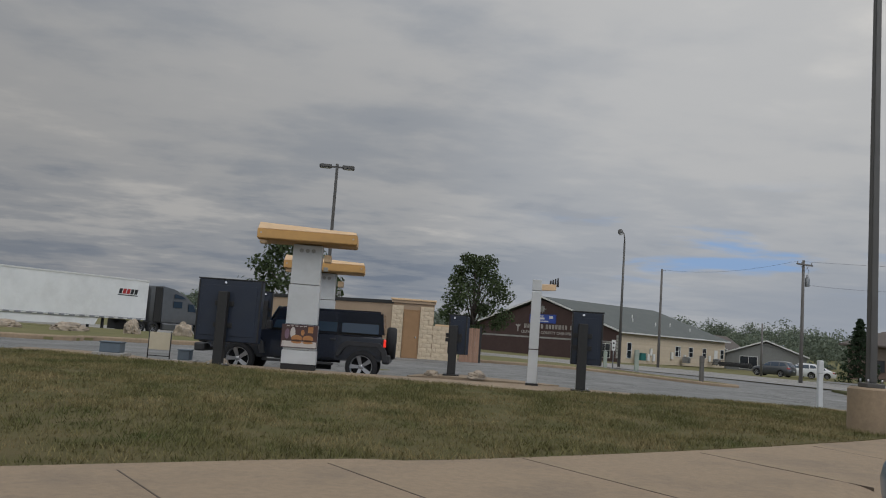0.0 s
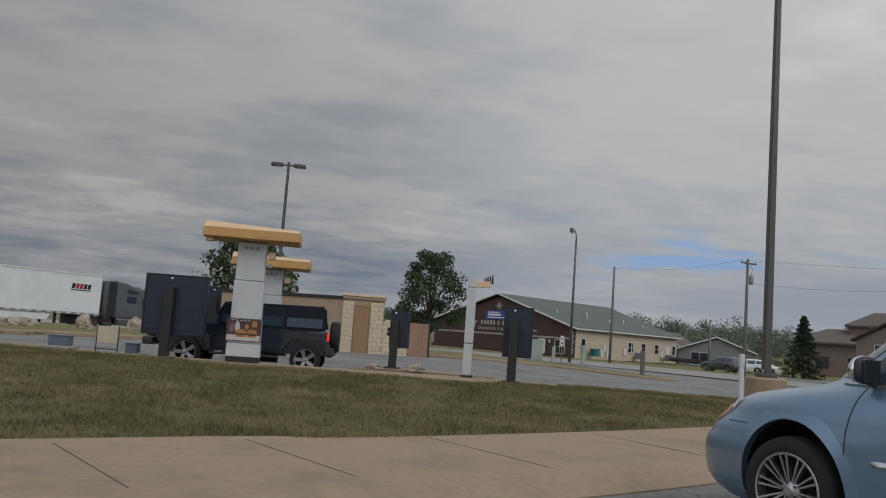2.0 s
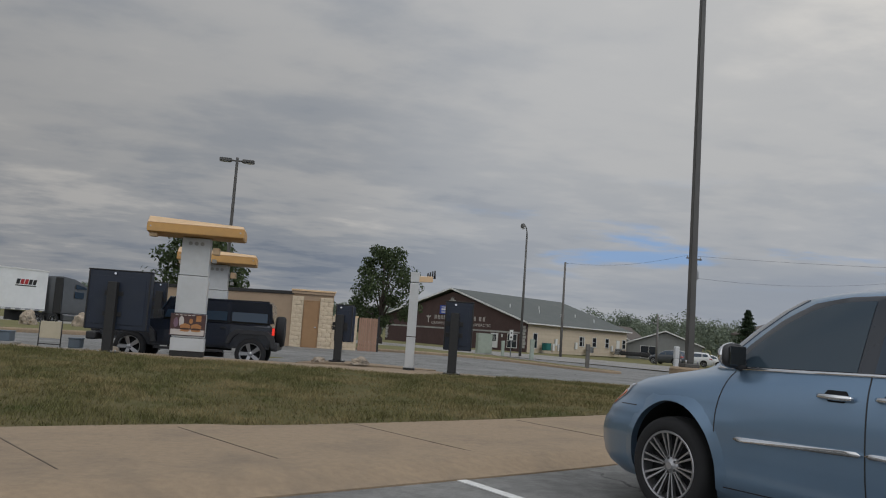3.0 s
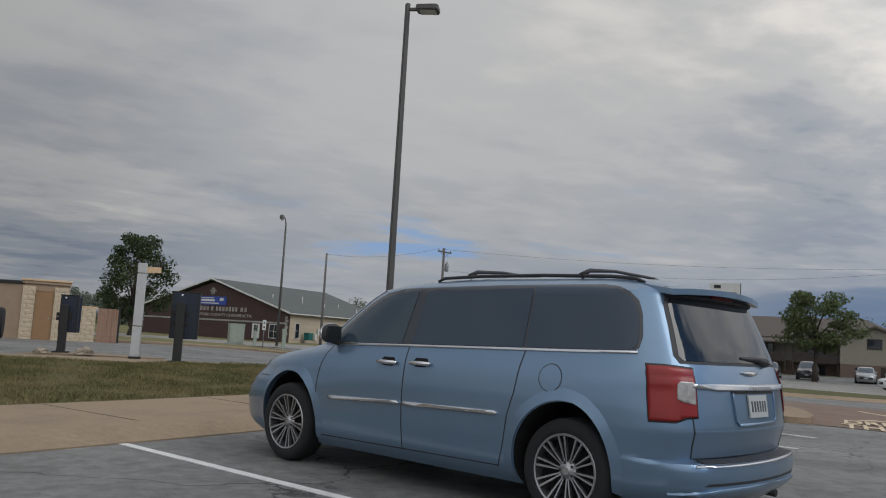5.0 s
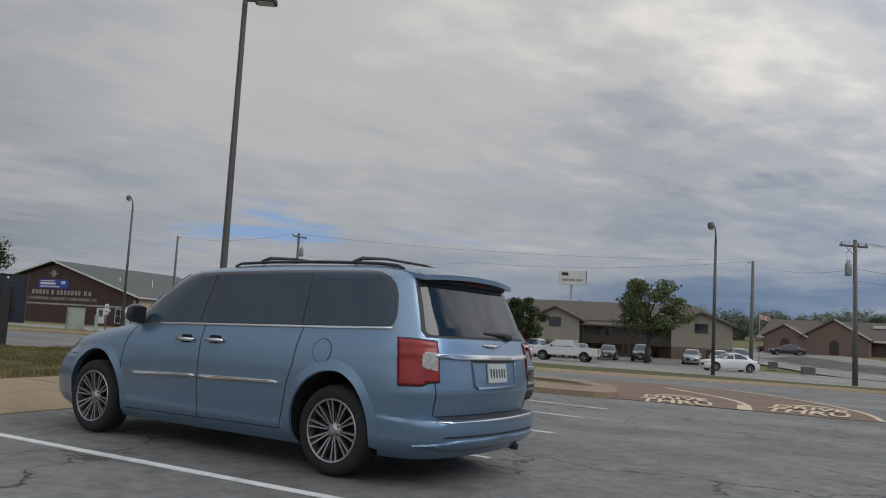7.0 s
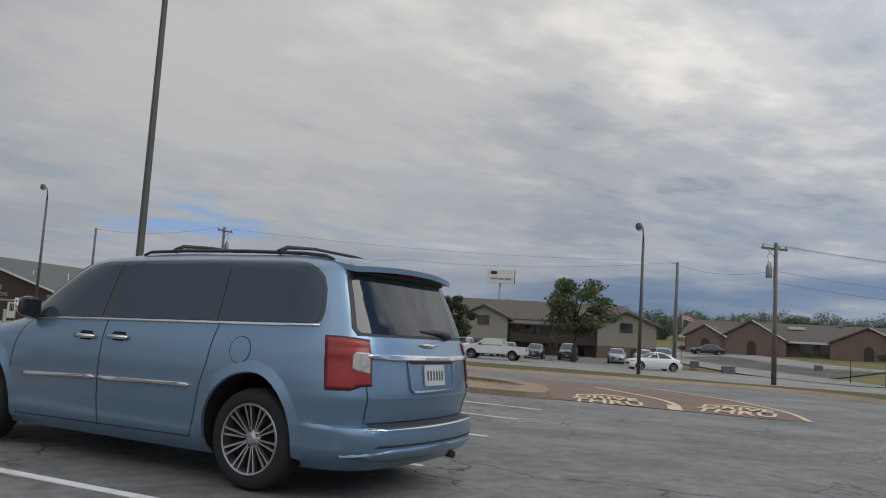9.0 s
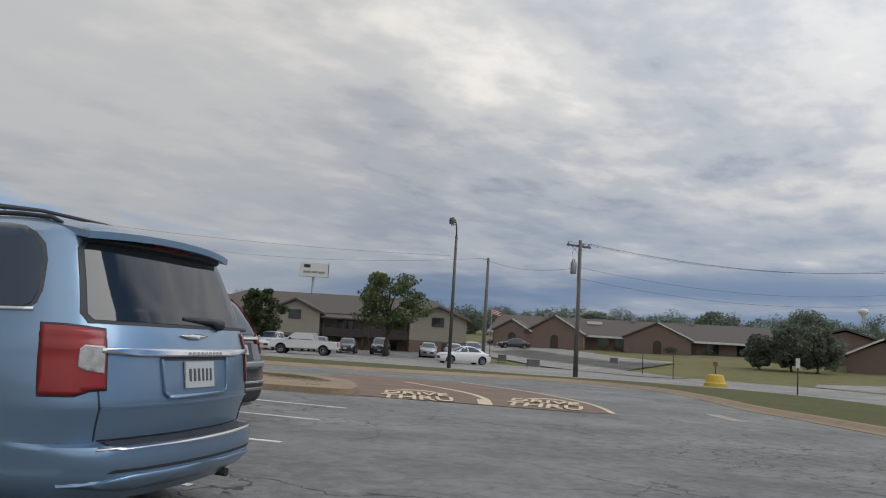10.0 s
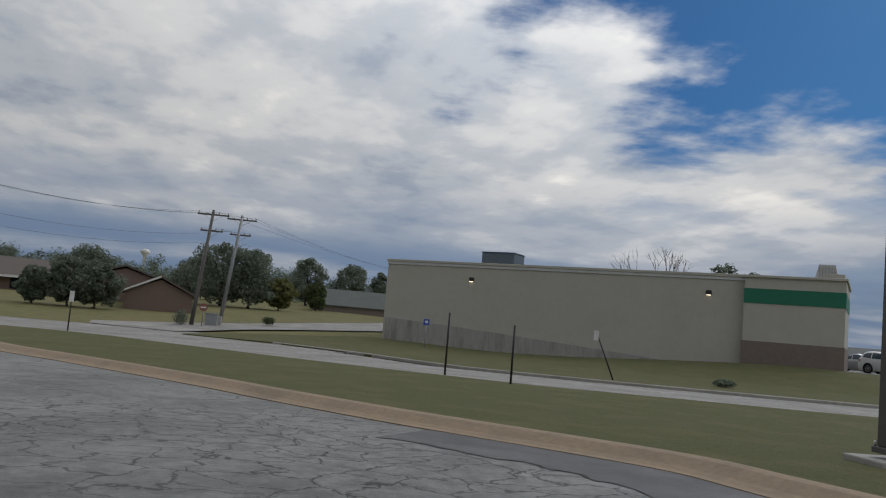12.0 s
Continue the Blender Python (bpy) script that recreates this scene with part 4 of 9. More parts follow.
    part("spoiler_underside", h.patch([(-0.69, 1.55), (0.69, 1.55), (0.67, 1.60), (-0.67, 1.60)], "rear", 0.03, 0.03, 0.08), "black_plastic", v)
    part("brake_light", h.patch([(-0.18, 1.562), (0.18, 1.562), (0.18, 1.585), (-0.18, 1.585)], "rear", 0.04, 0.012, 0.08), "red_lens", v)
    part("tailgate_bar", h.patch([(-0.76, 0.968), (-0.5, 0.952), (0.5, 0.952), (0.76, 0.968), (0.76, 0.992), (-0.76, 0.992)], "rear", 0.022, 0.035, 0.08), "chrome", v, "broad chrome tailgate bar")
    bar_marks = new("bar_lettering")
    bar_marks.parent = v
    for k in range(9):
        y0 = 0.10 - 0.045 * k
        part("letter_bar", h.patch([(y0, 0.958), (y0 + 0.024, 0.958), (y0 + 0.024, 0.976), (y0, 0.976)], "rear", 0.025, 0.006, 0.08), "alloy", bar_marks)
    part("badge", h.patch([(-0.15, 1.07), (-0.05, 1.052), (0.05, 1.052), (0.15, 1.07), (0.05, 1.08), (-0.05, 1.08)], "rear", 0.012, 0.02, 0.04), "chrome", v, "winged chrome badge shape")
    recess = [(-0.30, 0.735), (0.30, 0.735), (0.335, 0.765), (0.35, 0.94), (-0.35, 0.94), (-0.335, 0.765)]
    part("plate_recess", h.patch(recess, "rear", 0.002, 0.004, 0.05), van_paint, v)
    for pts in ([(-0.31, 0.722), (0.31, 0.722), (0.30, 0.742), (-0.30, 0.742)], [(0.30, 0.725), (0.34, 0.755), (0.358, 0.94), (0.343, 0.94), (0.325, 0.765), (0.295, 0.742)], [(-0.30, 0.725), (-0.34, 0.755), (-0.358, 0.94), (-0.343, 0.94), (-0.325, 0.765), (-0.295, 0.742)]):
        part("recess_lip", h.patch(pts, "rear", 0.014, 0.018, 0.05), van_paint, v)
    part("recess_shade", h.patch([(-0.35, 0.932), (0.35, 0.932), (0.35, 0.95), (-0.35, 0.95)], "rear", 0.006, 0.008, 0.08), "black_plastic", v)
    part("tailgate_crease", h.patch([(-0.755, 0.688), (0.755, 0.688), (0.757, 0.70), (-0.757, 0.70)], "rear", 0.007, 0.012, 0.08), van_paint, v)
    plate = part("number_plate", h.patch([(-0.155, 0.775), (0.155, 0.775), (0.155, 0.925), (-0.155, 0.925)], "rear", 0.016, 0.01, 0.2), "plate", v, "white number plate with dark bars")
    for k in range(6):
        y0 = 0.102 - 0.0445 * k
        part("plate_bar", h.patch([(y0, 0.812), (y0 + 0.019, 0.812), (y0 + 0.019, 0.884), (y0, 0.884)], "rear", 0.019, 0.005, 0.3), "plate_ink", plate)
    part("tailgate_gap", h.patch([(-0.72, 0.520), (0.72, 0.520), (0.72, 0.528), (-0.72, 0.528)], "rear", 0.003, 0.006, 0.08), "black_plastic", v)
    part("bumper_step", h.patch([(-0.72, 0.499), (0.72, 0.499), (0.70, 0.511), (-0.70, 0.511)], "rear", 0.007, 0.012, 0.04), "black_plastic", v, "black ribbed bumper step pad")
    part("bumper_chrome", h.patch([(-0.80, 0.482), (0.80, 0.482), (0.78, 0.497), (-0.78, 0.497)], "rear", 0.008, 0.02, 0.08), "chrome", v)
    part("bumper_lip", h.patch([(-0.88, 0.318), (-0.6, 0.272), (0.6, 0.272), (0.88, 0.318), (0.6, 0.355), (0, 0.362), (-0.6, 0.355)], "rear", 0.016, 0.03, 0.06), van_paint, v)
    part("bumper_slot", h.patch([(-0.74, 0.368), (0.74, 0.368), (0.70, 0.384), (-0.70, 0.384)], "rear", 0.003, 0.01, 0.08), "black_plastic", v)
    bm = BM()
    c = h.xyz(h.end(-0.35, 1.14) + 0.02, -0.35, 1.145)
    tube(bm, [c, c + Vector((0.0, 0.12, 0.02)), c + Vector((0.01, 0.42, 0.025))], [0.035, 0.02, 0.011], 8)
    part("rear_wiper", bm, "black_plastic", v)
    bm = BM()
    rod(bm, h.xyz(4.8, -0.55, 0.21), h.xyz(4.98, -0.55, 0.20), 0.028)
    part("exhaust_pipe", bm, "dark_metal", v)
    part("windscreen", h.patch([(-0.74, 1.12), (0.74, 1.12), (0.66, 1.58), (-0.66, 1.58)], "front", 0.006, 0.014, 0.08), "car_glass", v, "tinted windscreen")
    part("grille", h.patch([(-0.45, 0.62), (0.45, 0.62), (0.5, 0.76), (-0.5, 0.76)], "front", 0.01, 0.02, 0.08), "chrome", v)
    return v


minivan()

# ---------------------------------------------------------------- order lane
M["dark_panel"] = mat("dark blue-black panel", (0.008, 0.014, 0.029), (0.011, 0.018, 0.035), scale=3, rough=0.4, stain=(0.03, 0.033, 0.04), sscale=2, samt=0.3)
M["white_panel"] = mat("white enamel panel", (0.52, 0.53, 0.53), (0.46, 0.47, 0.47), scale=2.5, rough=0.4, stain=(0.34, 0.33, 0.31), sscale=1.5, samt=0.35)
M["canopy_gold"] = mat("golden tan canopy", (0.55, 0.31, 0.10), (0.48, 0.27, 0.09), scale=3, rough=0.55, stain=(0.32, 0.19, 0.08), sscale=2, samt=0.4)
M["canopy_top"] = mat("pale peach canopy top", (0.66, 0.46, 0.27), (0.6, 0.41, 0.24), scale=3, rough=0.5, stain=(0.4, 0.28, 0.16), sscale=2, samt=0.4)
M["split_block"] = mat("split-face block", (0.58, 0.48, 0.345), (0.49, 0.395, 0.28), scale=9, rough=0.9, bump=1.0, bscale=16, rnd=0.05)
M["tan_wall"] = mat("smooth tan wall", (0.36, 0.265, 0.18), (0.32, 0.235, 0.16), scale=3, rough=0.85, bump=0.2, bscale=40, stain=(0.24, 0.18, 0.125), sscale=0.6, samt=0.4)
M["tan_door"] = mat("brown painted door", (0.30, 0.175, 0.085), (0.26, 0.15, 0.07), scale=3, rough=0.55)
M["gate_wood"] = mat("rosy brown boards", (0.33, 0.20, 0.14), (0.26, 0.155, 0.105), scale=6, rough=0.8, stretch=(1, 1, 0.12), rnd=0.12)
M["rock"] = mat("limestone boulder", (0.40, 0.33, 0.25), (0.24, 0.20, 0.155), scale=4, rough=0.95, bump=1.0, bscale=18, stain=(0.13, 0.115, 0.095), sscale=2.5, samt=0.6)
M["poster_dark"] = mat("poster red-brown", (0.085, 0.04, 0.036), (0.05, 0.026, 0.024), scale=6, rough=0.35)
M["bun"] = mat("poster bun", (0.42, 0.20, 0.07), (0.33, 0.14, 0.05), scale=14, rough=0.4)
M["patty"] = mat("poster patty", (0.06, 0.025, 0.015), rough=0.4)
M["cup_mauve"] = mat("poster mauve", (0.20, 0.12, 0.16), (0.15, 0.09, 0.12), scale=9, rough=0.4)
M["poster_white"] = mat("poster white", (0.55, 0.50, 0.46), rough=0.4)
M["blue_sign"] = mat("blue sign face", (0.02, 0.055, 0.30), (0.025, 0.065, 0.34), scale=4, rough=0.4)
M["sign_white"] = mat("sign white", (0.66, 0.66, 0.64), (0.58, 0.58, 0.56), scale=5, rough=0.45, stain=(0.4, 0.39, 0.37), sscale=2, samt=0.3)
M["yellow_frame"] = mat("cream board", (0.50, 0.45, 0.33), (0.44, 0.39, 0.29), scale=4, rough=0.6)
M["slate_box"] = mat("slate blue cabinet", (0.10, 0.13, 0.16), (0.085, 0.11, 0.135), scale=6, rough=0.55)

# kerbed strips that carry the boards
ISLE_A = [(-9.6, 19.6), (-7.6, 19.3), (-4.7, 18.4), (-1.7, 18.0), (1.2, 17.6), (2.4, 17.85), (4.2, 18.5), (4.4, 18.95), (3.2, 19.35), (2.3, 19.75), (0.9, 19.55), (-1.8, 19.5), (-4.2, 19.55), (-6.2, 20.6), (-8.2, 21.1), (-9.8, 20.9)]
sheet("order_island", ISLE_A, "concrete", 1.5, 0.115, 0.0, "narrow tan concrete kerb island carrying order boards", "kerb", skirt=0.2)
ISLE_B = [(-0.7, 21.7), (0.2, 21.0), (2.4, 20.15), (2.75, 20.4), (1.9, 21.3), (0.6, 22.3), (-0.5, 22.6), (-0.8, 22.2)]
sheet("order_island_far", ISLE_B, "concrete", 1.5, 0.115, 0.0, "narrow tan concrete kerb island between order lanes", "kerb", skirt=0.2)


def bolts(parent, r, z, n=4, size=0.02):
    for k in range(n):
        a = math.tau * (k + 0.5) / n
        bm = BM()
        rod(bm, (r * math.cos(a), r * math.sin(a), z), (r * math.cos(a), r * math.sin(a), z + 0.03), size, n=6)
        part("bolt", bm, "alloy", parent)


def menu_board(at, turn, wide, z0, z1, post_off, label, deep=0.22, fold=0.0):
    """The back of a menu cabinet on one square post."""
    t = thing("menu_board", (*at, land(*at) + 0.115), turn, label, "menu board", "order boards")
    box_part("base_plate", (-0.2, -0.2, 0), (0.2, 0.2, 0.03), "dark_metal", t, 0.005)
    bolts(t, 0.2, 0.03)
    post = box_part("post", (-0.1, -0.09, 0.03), (0.1, 0.09, z1 - 0.25), "dark_metal", t, 0.012)
    x0 = -wide * post_off
    cab = box_part("cabinet", (x0, 0.10, z0), (x0 + wide, 0.10 + deep, z1), "dark_panel", t, 0.02)
    box_part("top_cap", (x0 - 0.015, 0.09, z1), (x0 + wide + 0.015, 0.11 + deep, z1 + 0.025), "dark_metal", t, 0.006)
    for x in (x0 + 0.004, x0 + wide - 0.034):
        box_part("edge_trim", (x, 0.083, z0 + 0.02), (x + 0.03, 0.10, z1 - 0.02), "dark_metal", t, 0.004)
    box_part("rear_hatch", (x0 + 0.1, 0.088, z0 + 0.12), (x0 + wide - 0.1, 0.10, z1 - 0.12), "dark_panel", t, 0.004)
    box_part("bracket", (-0.2, 0.06, z1 - 0.55), (0.2, 0.1, z1 - 0.45), "dark_metal", t, 0.006)
    box_part("bracket", (-0.2, 0.06, z0 + 0.3), (0.2, 0.1, z0 + 0.4), "dark_metal", t, 0.006)
    bm = BM()
    rod(bm, (0, 0.05, z1 - 0.06), (0, 0.09, z1 - 0.06), 0.025)
    part("lock", bm, "chrome", t)
    if fold:
        box_part("side_panel", (0, 0, z0), (fold, 0.16, z1 - 0.02), "dark_panel", t, 0.015, m=pose(x0 + wide, 0.22, 0, 0, 0, 62))
    return t


menu_board((-4.75, 18.55), -4, 1.36, 0.50, 1.80, 0.43, "large dark menu board seen from behind on a steel post")
menu_board((2.85, 18.5), -10, 0.66, 0.55, 1.66, 0.36, "dark menu board seen from behind on a steel post")
menu_board((0.28, 21.6), -6, 0.46, 0.52, 1.48, 0.30, "small dark pre-order board on a single post", fold=0.12)
menu_board((-5.0, 24.9), 4, 0.42, 0.85, 1.95, 0.5, "small dark order screen beside the far lane", deep=0.14)


def order_canopy(at, turn, label, poster=True, h=2.71):
    """A white clad column with a sloped golden roof and a loudspeaker."""
    t = thing("order_canopy", (*at, land(*at) + 0.115), turn, label, "drive-thru canopy", "order canopies")
    box_part("plinth", (-0.37, -0.16, 0), (0.37, 0.16, 0.12), "dark_metal", t, 0.01)
    zs = [0.125, 0.43, 0.98, 1.84, h]
    for k, (a, b) in enumerate(zip(zs, zs[1:])):
        half = 0.315 + 0.018 * (3 - k)
        box_part("cladding_panel", (-half, -0.18, a), (half, 0.18, b - 0.012), "white_panel", t, 0.008)
    for x in (-0.13, 0.0, 0.13):
        bm = BM()
        rod(bm, (x, -0.187, h - 0.14), (x, -0.18, h - 0.14), 0.045, n=20)
        part("speaker_hole", bm, "grey_concrete", t)
    # sloped roof: fascia and pale top
    w, d = 1.06, 0.55
    def band(levels):
        """A closed tapering band: half width, half depth, height from level to level."""
        bm = BM()
        rings = [[bm.verts.new((sx * a, sy * b, z)) for sx, sy in ((-1, -1), (1, -1), (1, 1), (-1, 1))] for a, b, z in levels]
        bm.faces.new(rings[0][::-1])
        bm.faces.new(rings[-1])
        for lo, hi in zip(rings, rings[1:]):
            for k in range(4):
                bm.faces.new((lo[k], lo[(k + 1) % 4], hi[(k + 1) % 4], hi[k]))
        bmesh.ops.bevel(bm, geom=bm.edges[:], offset=0.01, segments=2, affect="EDGES")
        return bm
    part("fascia", band([(w - 0.03, d - 0.14, h + 0.01), (w, d, h + 0.04), (w, d, h + 0.235)]), "canopy_gold", t)
    bm = band([(w - 0.004, d - 0.004, h + 0.237), (w - 0.03, d - 0.10, h + 0.37)])
    for v in bm.verts:
        if v.co.z > h + 0.3:
            v.co.z -= 0.04 * (v.co.x / w + 0.6)
    part("sloped_top", bm, "canopy_top", t)
    for x in (-w + 0.08, w - 0.08):
        bm = BM()
        rod(bm, (x, -d + 0.02, h + 0.15), (x, -d - 0.008, h + 0.15), 0.018, n=8)
        part("rivet", bm, "alloy", t)
    box_part("corner_lamp", (-w + 0.05, -d + 0.1, h - 0.07), (-w + 0.22, -d + 0.3, h + 0.02), "canopy_top", t, 0.02)
    box_part("speaker_box", (0.37, -0.2, h - 0.36), (0.52, 0.1, h - 0.2), "canopy_top", t, 0.02)
    box_part("sensor", (0.37, -0.12, h - 0.55), (0.46, 0.05, h - 0.46), "grey_concrete", t, 0.01)
    if poster:
        p = box_part("poster", (-0.40, -0.205, 0.47), (0.37, -0.186, 0.965), "poster_dark", t, 0.004, "printed poster of burgers and a drink")
        def flat_disc(name, cx, cz, rx, rz, material, y=-0.208, cut=None):
            bm = BM()
            pts = [(cx + rx * math.cos(k * math.tau / 20), y, cz + rz * math.sin(k * math.tau / 20)) for k in range(20)]
            if cut is not None:
                pts = [(a, b, max(c, cut)) for a, b, c in pts]
            prism(bm, pts, (0, 0.004, 0))
            part(name, bm, material, p)
        box_part("tablecloth", (-0.38, -0.2085, 0.485), (0.35, -0.205, 0.61), "poster_white", p, 0)
        for cx in (-0.07, 0.17):
            flat_disc("bun", cx, 0.675, 0.115, 0.07, "bun", -0.210)
            flat_disc("patty", cx, 0.625, 0.118, 0.022, "patty", -0.213)
            flat_disc("bun_base", cx, 0.59, 0.112, 0.028, "bun", -0.211)
        flat_disc("cup", -0.16, 0.79, 0.055, 0.12, "poster_white", -0.2095)
        flat_disc("cup", -0.28, 0.76, 0.05, 0.11, "cup_mauve", -0.2092)
        flat_disc("cup", 0.05, 0.80, 0.04, 0.06, "bun", -0.2091)
        box_part("fries", (0.16, -0.213, 0.80), (0.27, -0.205, 0.93), "bun", p, 0)
        for k in range(5):
            box_part("caption_bar", (-0.3 + 0.09 * k, -0.2085, 0.925), (-0.235 + 0.09 * k, -0.205, 0.94), "poster_white", p, 0)
    return t


order_canopy((-3.16, 19.2), 2, "white drive-thru column with sloped golden canopy and burger poster")
order_canopy((-3.2, 23.4), 2, "white drive-thru column with golden canopy on the far lane", poster=False, h=2.55)

# clearance post
t = thing("clearance_post", (1.96, 19.45, land(1.96, 19.45) + 0.115), -8, "white square clearance post with a short golden arm", "clearance bar")
box_part("foot", (-0.14, -0.14, 0), (0.14, 0.14, 0.05), "dark_metal", t, 0.01)
bolts(t, 0.16, 0.05)
for a, b in ((0.05, 0.78), (0.80, 2.08), (2.10, 2.34)):
    box_part("post_section", (-0.105, -0.105, a), (0.105, 0.105, b), "white_panel", t, 0.01)
box_part("arm", (0.105, -0.08, 2.10), (0.60, 0.08, 2.24), "canopy_top", t, 0.01, m=pose(0, 0, 0, 0, -4, 28))
for k in range(4):
    bm = BM()
    rod(bm, (0.30 + 0.055 * k, 0.17 + 0.03 * k, 2.23), (0.30 + 0.055 * k, 0.17 + 0.03 * k, 2.36 + 0.025 * k), 0.026, 0.016, 8)
    part("spike", bm, "dark_metal", t)

# low cabinets and the blank frame sign
for at, w, lab in (((-7.35, 19.75), 0.44, "low slate blue utility cabinet on a concrete pad"), ((-5.9, 20.35), 0.26, "small slate blue utility cabinet on a concrete pad")):
    t = thing("utility_cabinet", (*at, land(*at) + 0.115), 3, lab, "utility box", "lane cabinets")
    box_part("pad", (-w / 2 - 0.12, -0.3, 0), (w / 2 + 0.12, 0.3, 0.07), "grey_concrete", t, 0.01)
    box_part("cabinet", (-w / 2, -0.2, 0.07), (w / 2, 0.2, 0.28), "slate_box", t, 0.015)
    box_part("lid", (-w / 2 - 0.015, -0.215, 0.28), (w / 2 + 0.015, 0.215, 0.31), "slate_box", t, 0.01)
t = thing("frame_sign", (-6.55, 20.5, land(-6.55, 20.5) + 0.115), -2, "blank cream sign board on a thin black frame", "sign")
box_part("board", (-0.24, -0.015, 0.20), (0.24, 0.015, 0.60), "yellow_frame", t, 0.004)
for x in (-0.255, 0.255):
    bm = BM()
    rod(bm, (x, 0, 0), (x, 0, 0.62), 0.013, n=8)
    part("leg", bm, "dark_metal", t)
bm = BM()
rod(bm, (-0.25, 0, 0.06), (0.25, 0, 0.06), 0.01, n=8)
part("rail", bm, "dark_metal", t)


def boulder(at, size, seed, squash=0.6, base=0.0, label="rough pale limestone boulder on the kerb island"):
    bm = BM()
    bmesh.ops.create_icosphere(bm, subdivisions=4, radius=1)
    for v in bm.verts:
        n = noise.fractal(v.co * 1.3 + Vector((seed * 7.1, 0, 0)), 0.8, 2.1, 5)
        c = noise.cell(v.co * 2.2 + Vector((seed * 3.3, 1, 0)))
        v.co *= 1 + 0.28 * n + 0.1 * c
        v.co = Vector((v.co.x * size[0], v.co.y * size[1], max(v.co.z, -0.35) * size[2]))
    ob = part("boulder", bm, "rock", smooth=30)
    ob.matrix_basis = pose(at[0], at[1], land(*at) + base + 0.33 * size[2], 0, 0, seed * 47)
    return tagged(ob, label, "rock", "boulders")


boulder((0.85, 20.75), (0.24, 0.18, 0.14), 1, base=0.11)
boulder((-0.2, 21.75), (0.24, 0.18, 0.11), 2, base=0.10)
boulder((-5.2, 20.55), (0.30, 0.24, 0.2), 3, base=0.02)
for i, (x, y, sx, sz) in enumerate([(-18.6, 38.0, 0.75, 0.30), (-16.1, 39.0, 0.85, 0.33), (-14.0, 41.2, 0.50, 0.52), (-12.5, 44.6, 0.56, 0.55)]):
    boulder((x, y), (sx, sx * 0.7, sz), 4 + i, base=0.05, label="large weathered limestone boulder on a grass strip")

# far side of the lane: kerb and grass strip before the truck yard
STRIP = [(-45, 22.5), (-15.5, 28.2), (-12, 31.4), (-9.2, 33.8), (-8.6, 35.6), (-10.5, 40), (-12, 47), (-16, 50), (-45, 44)]
strip_poly = [tuple(p) for p in smooth_line(STRIP, 4, True)]
sheet("lawn_strip", strip_poly, "far_grass", 2.5, 0.10, 0.0, "sunny grass strip behind a pale kerb", "lawn", skirt=0.2)
tagged(ribbon("kerb_strip", smooth_line(STRIP[:6], 5), [(-0.02, -0.02), (-0.02, 0.12), (0.02, 0.16), (0.18, 0.165), (0.18, 0.1)], "concrete"), "pale concrete kerb along the grass strip", "kerb", kind="structure")

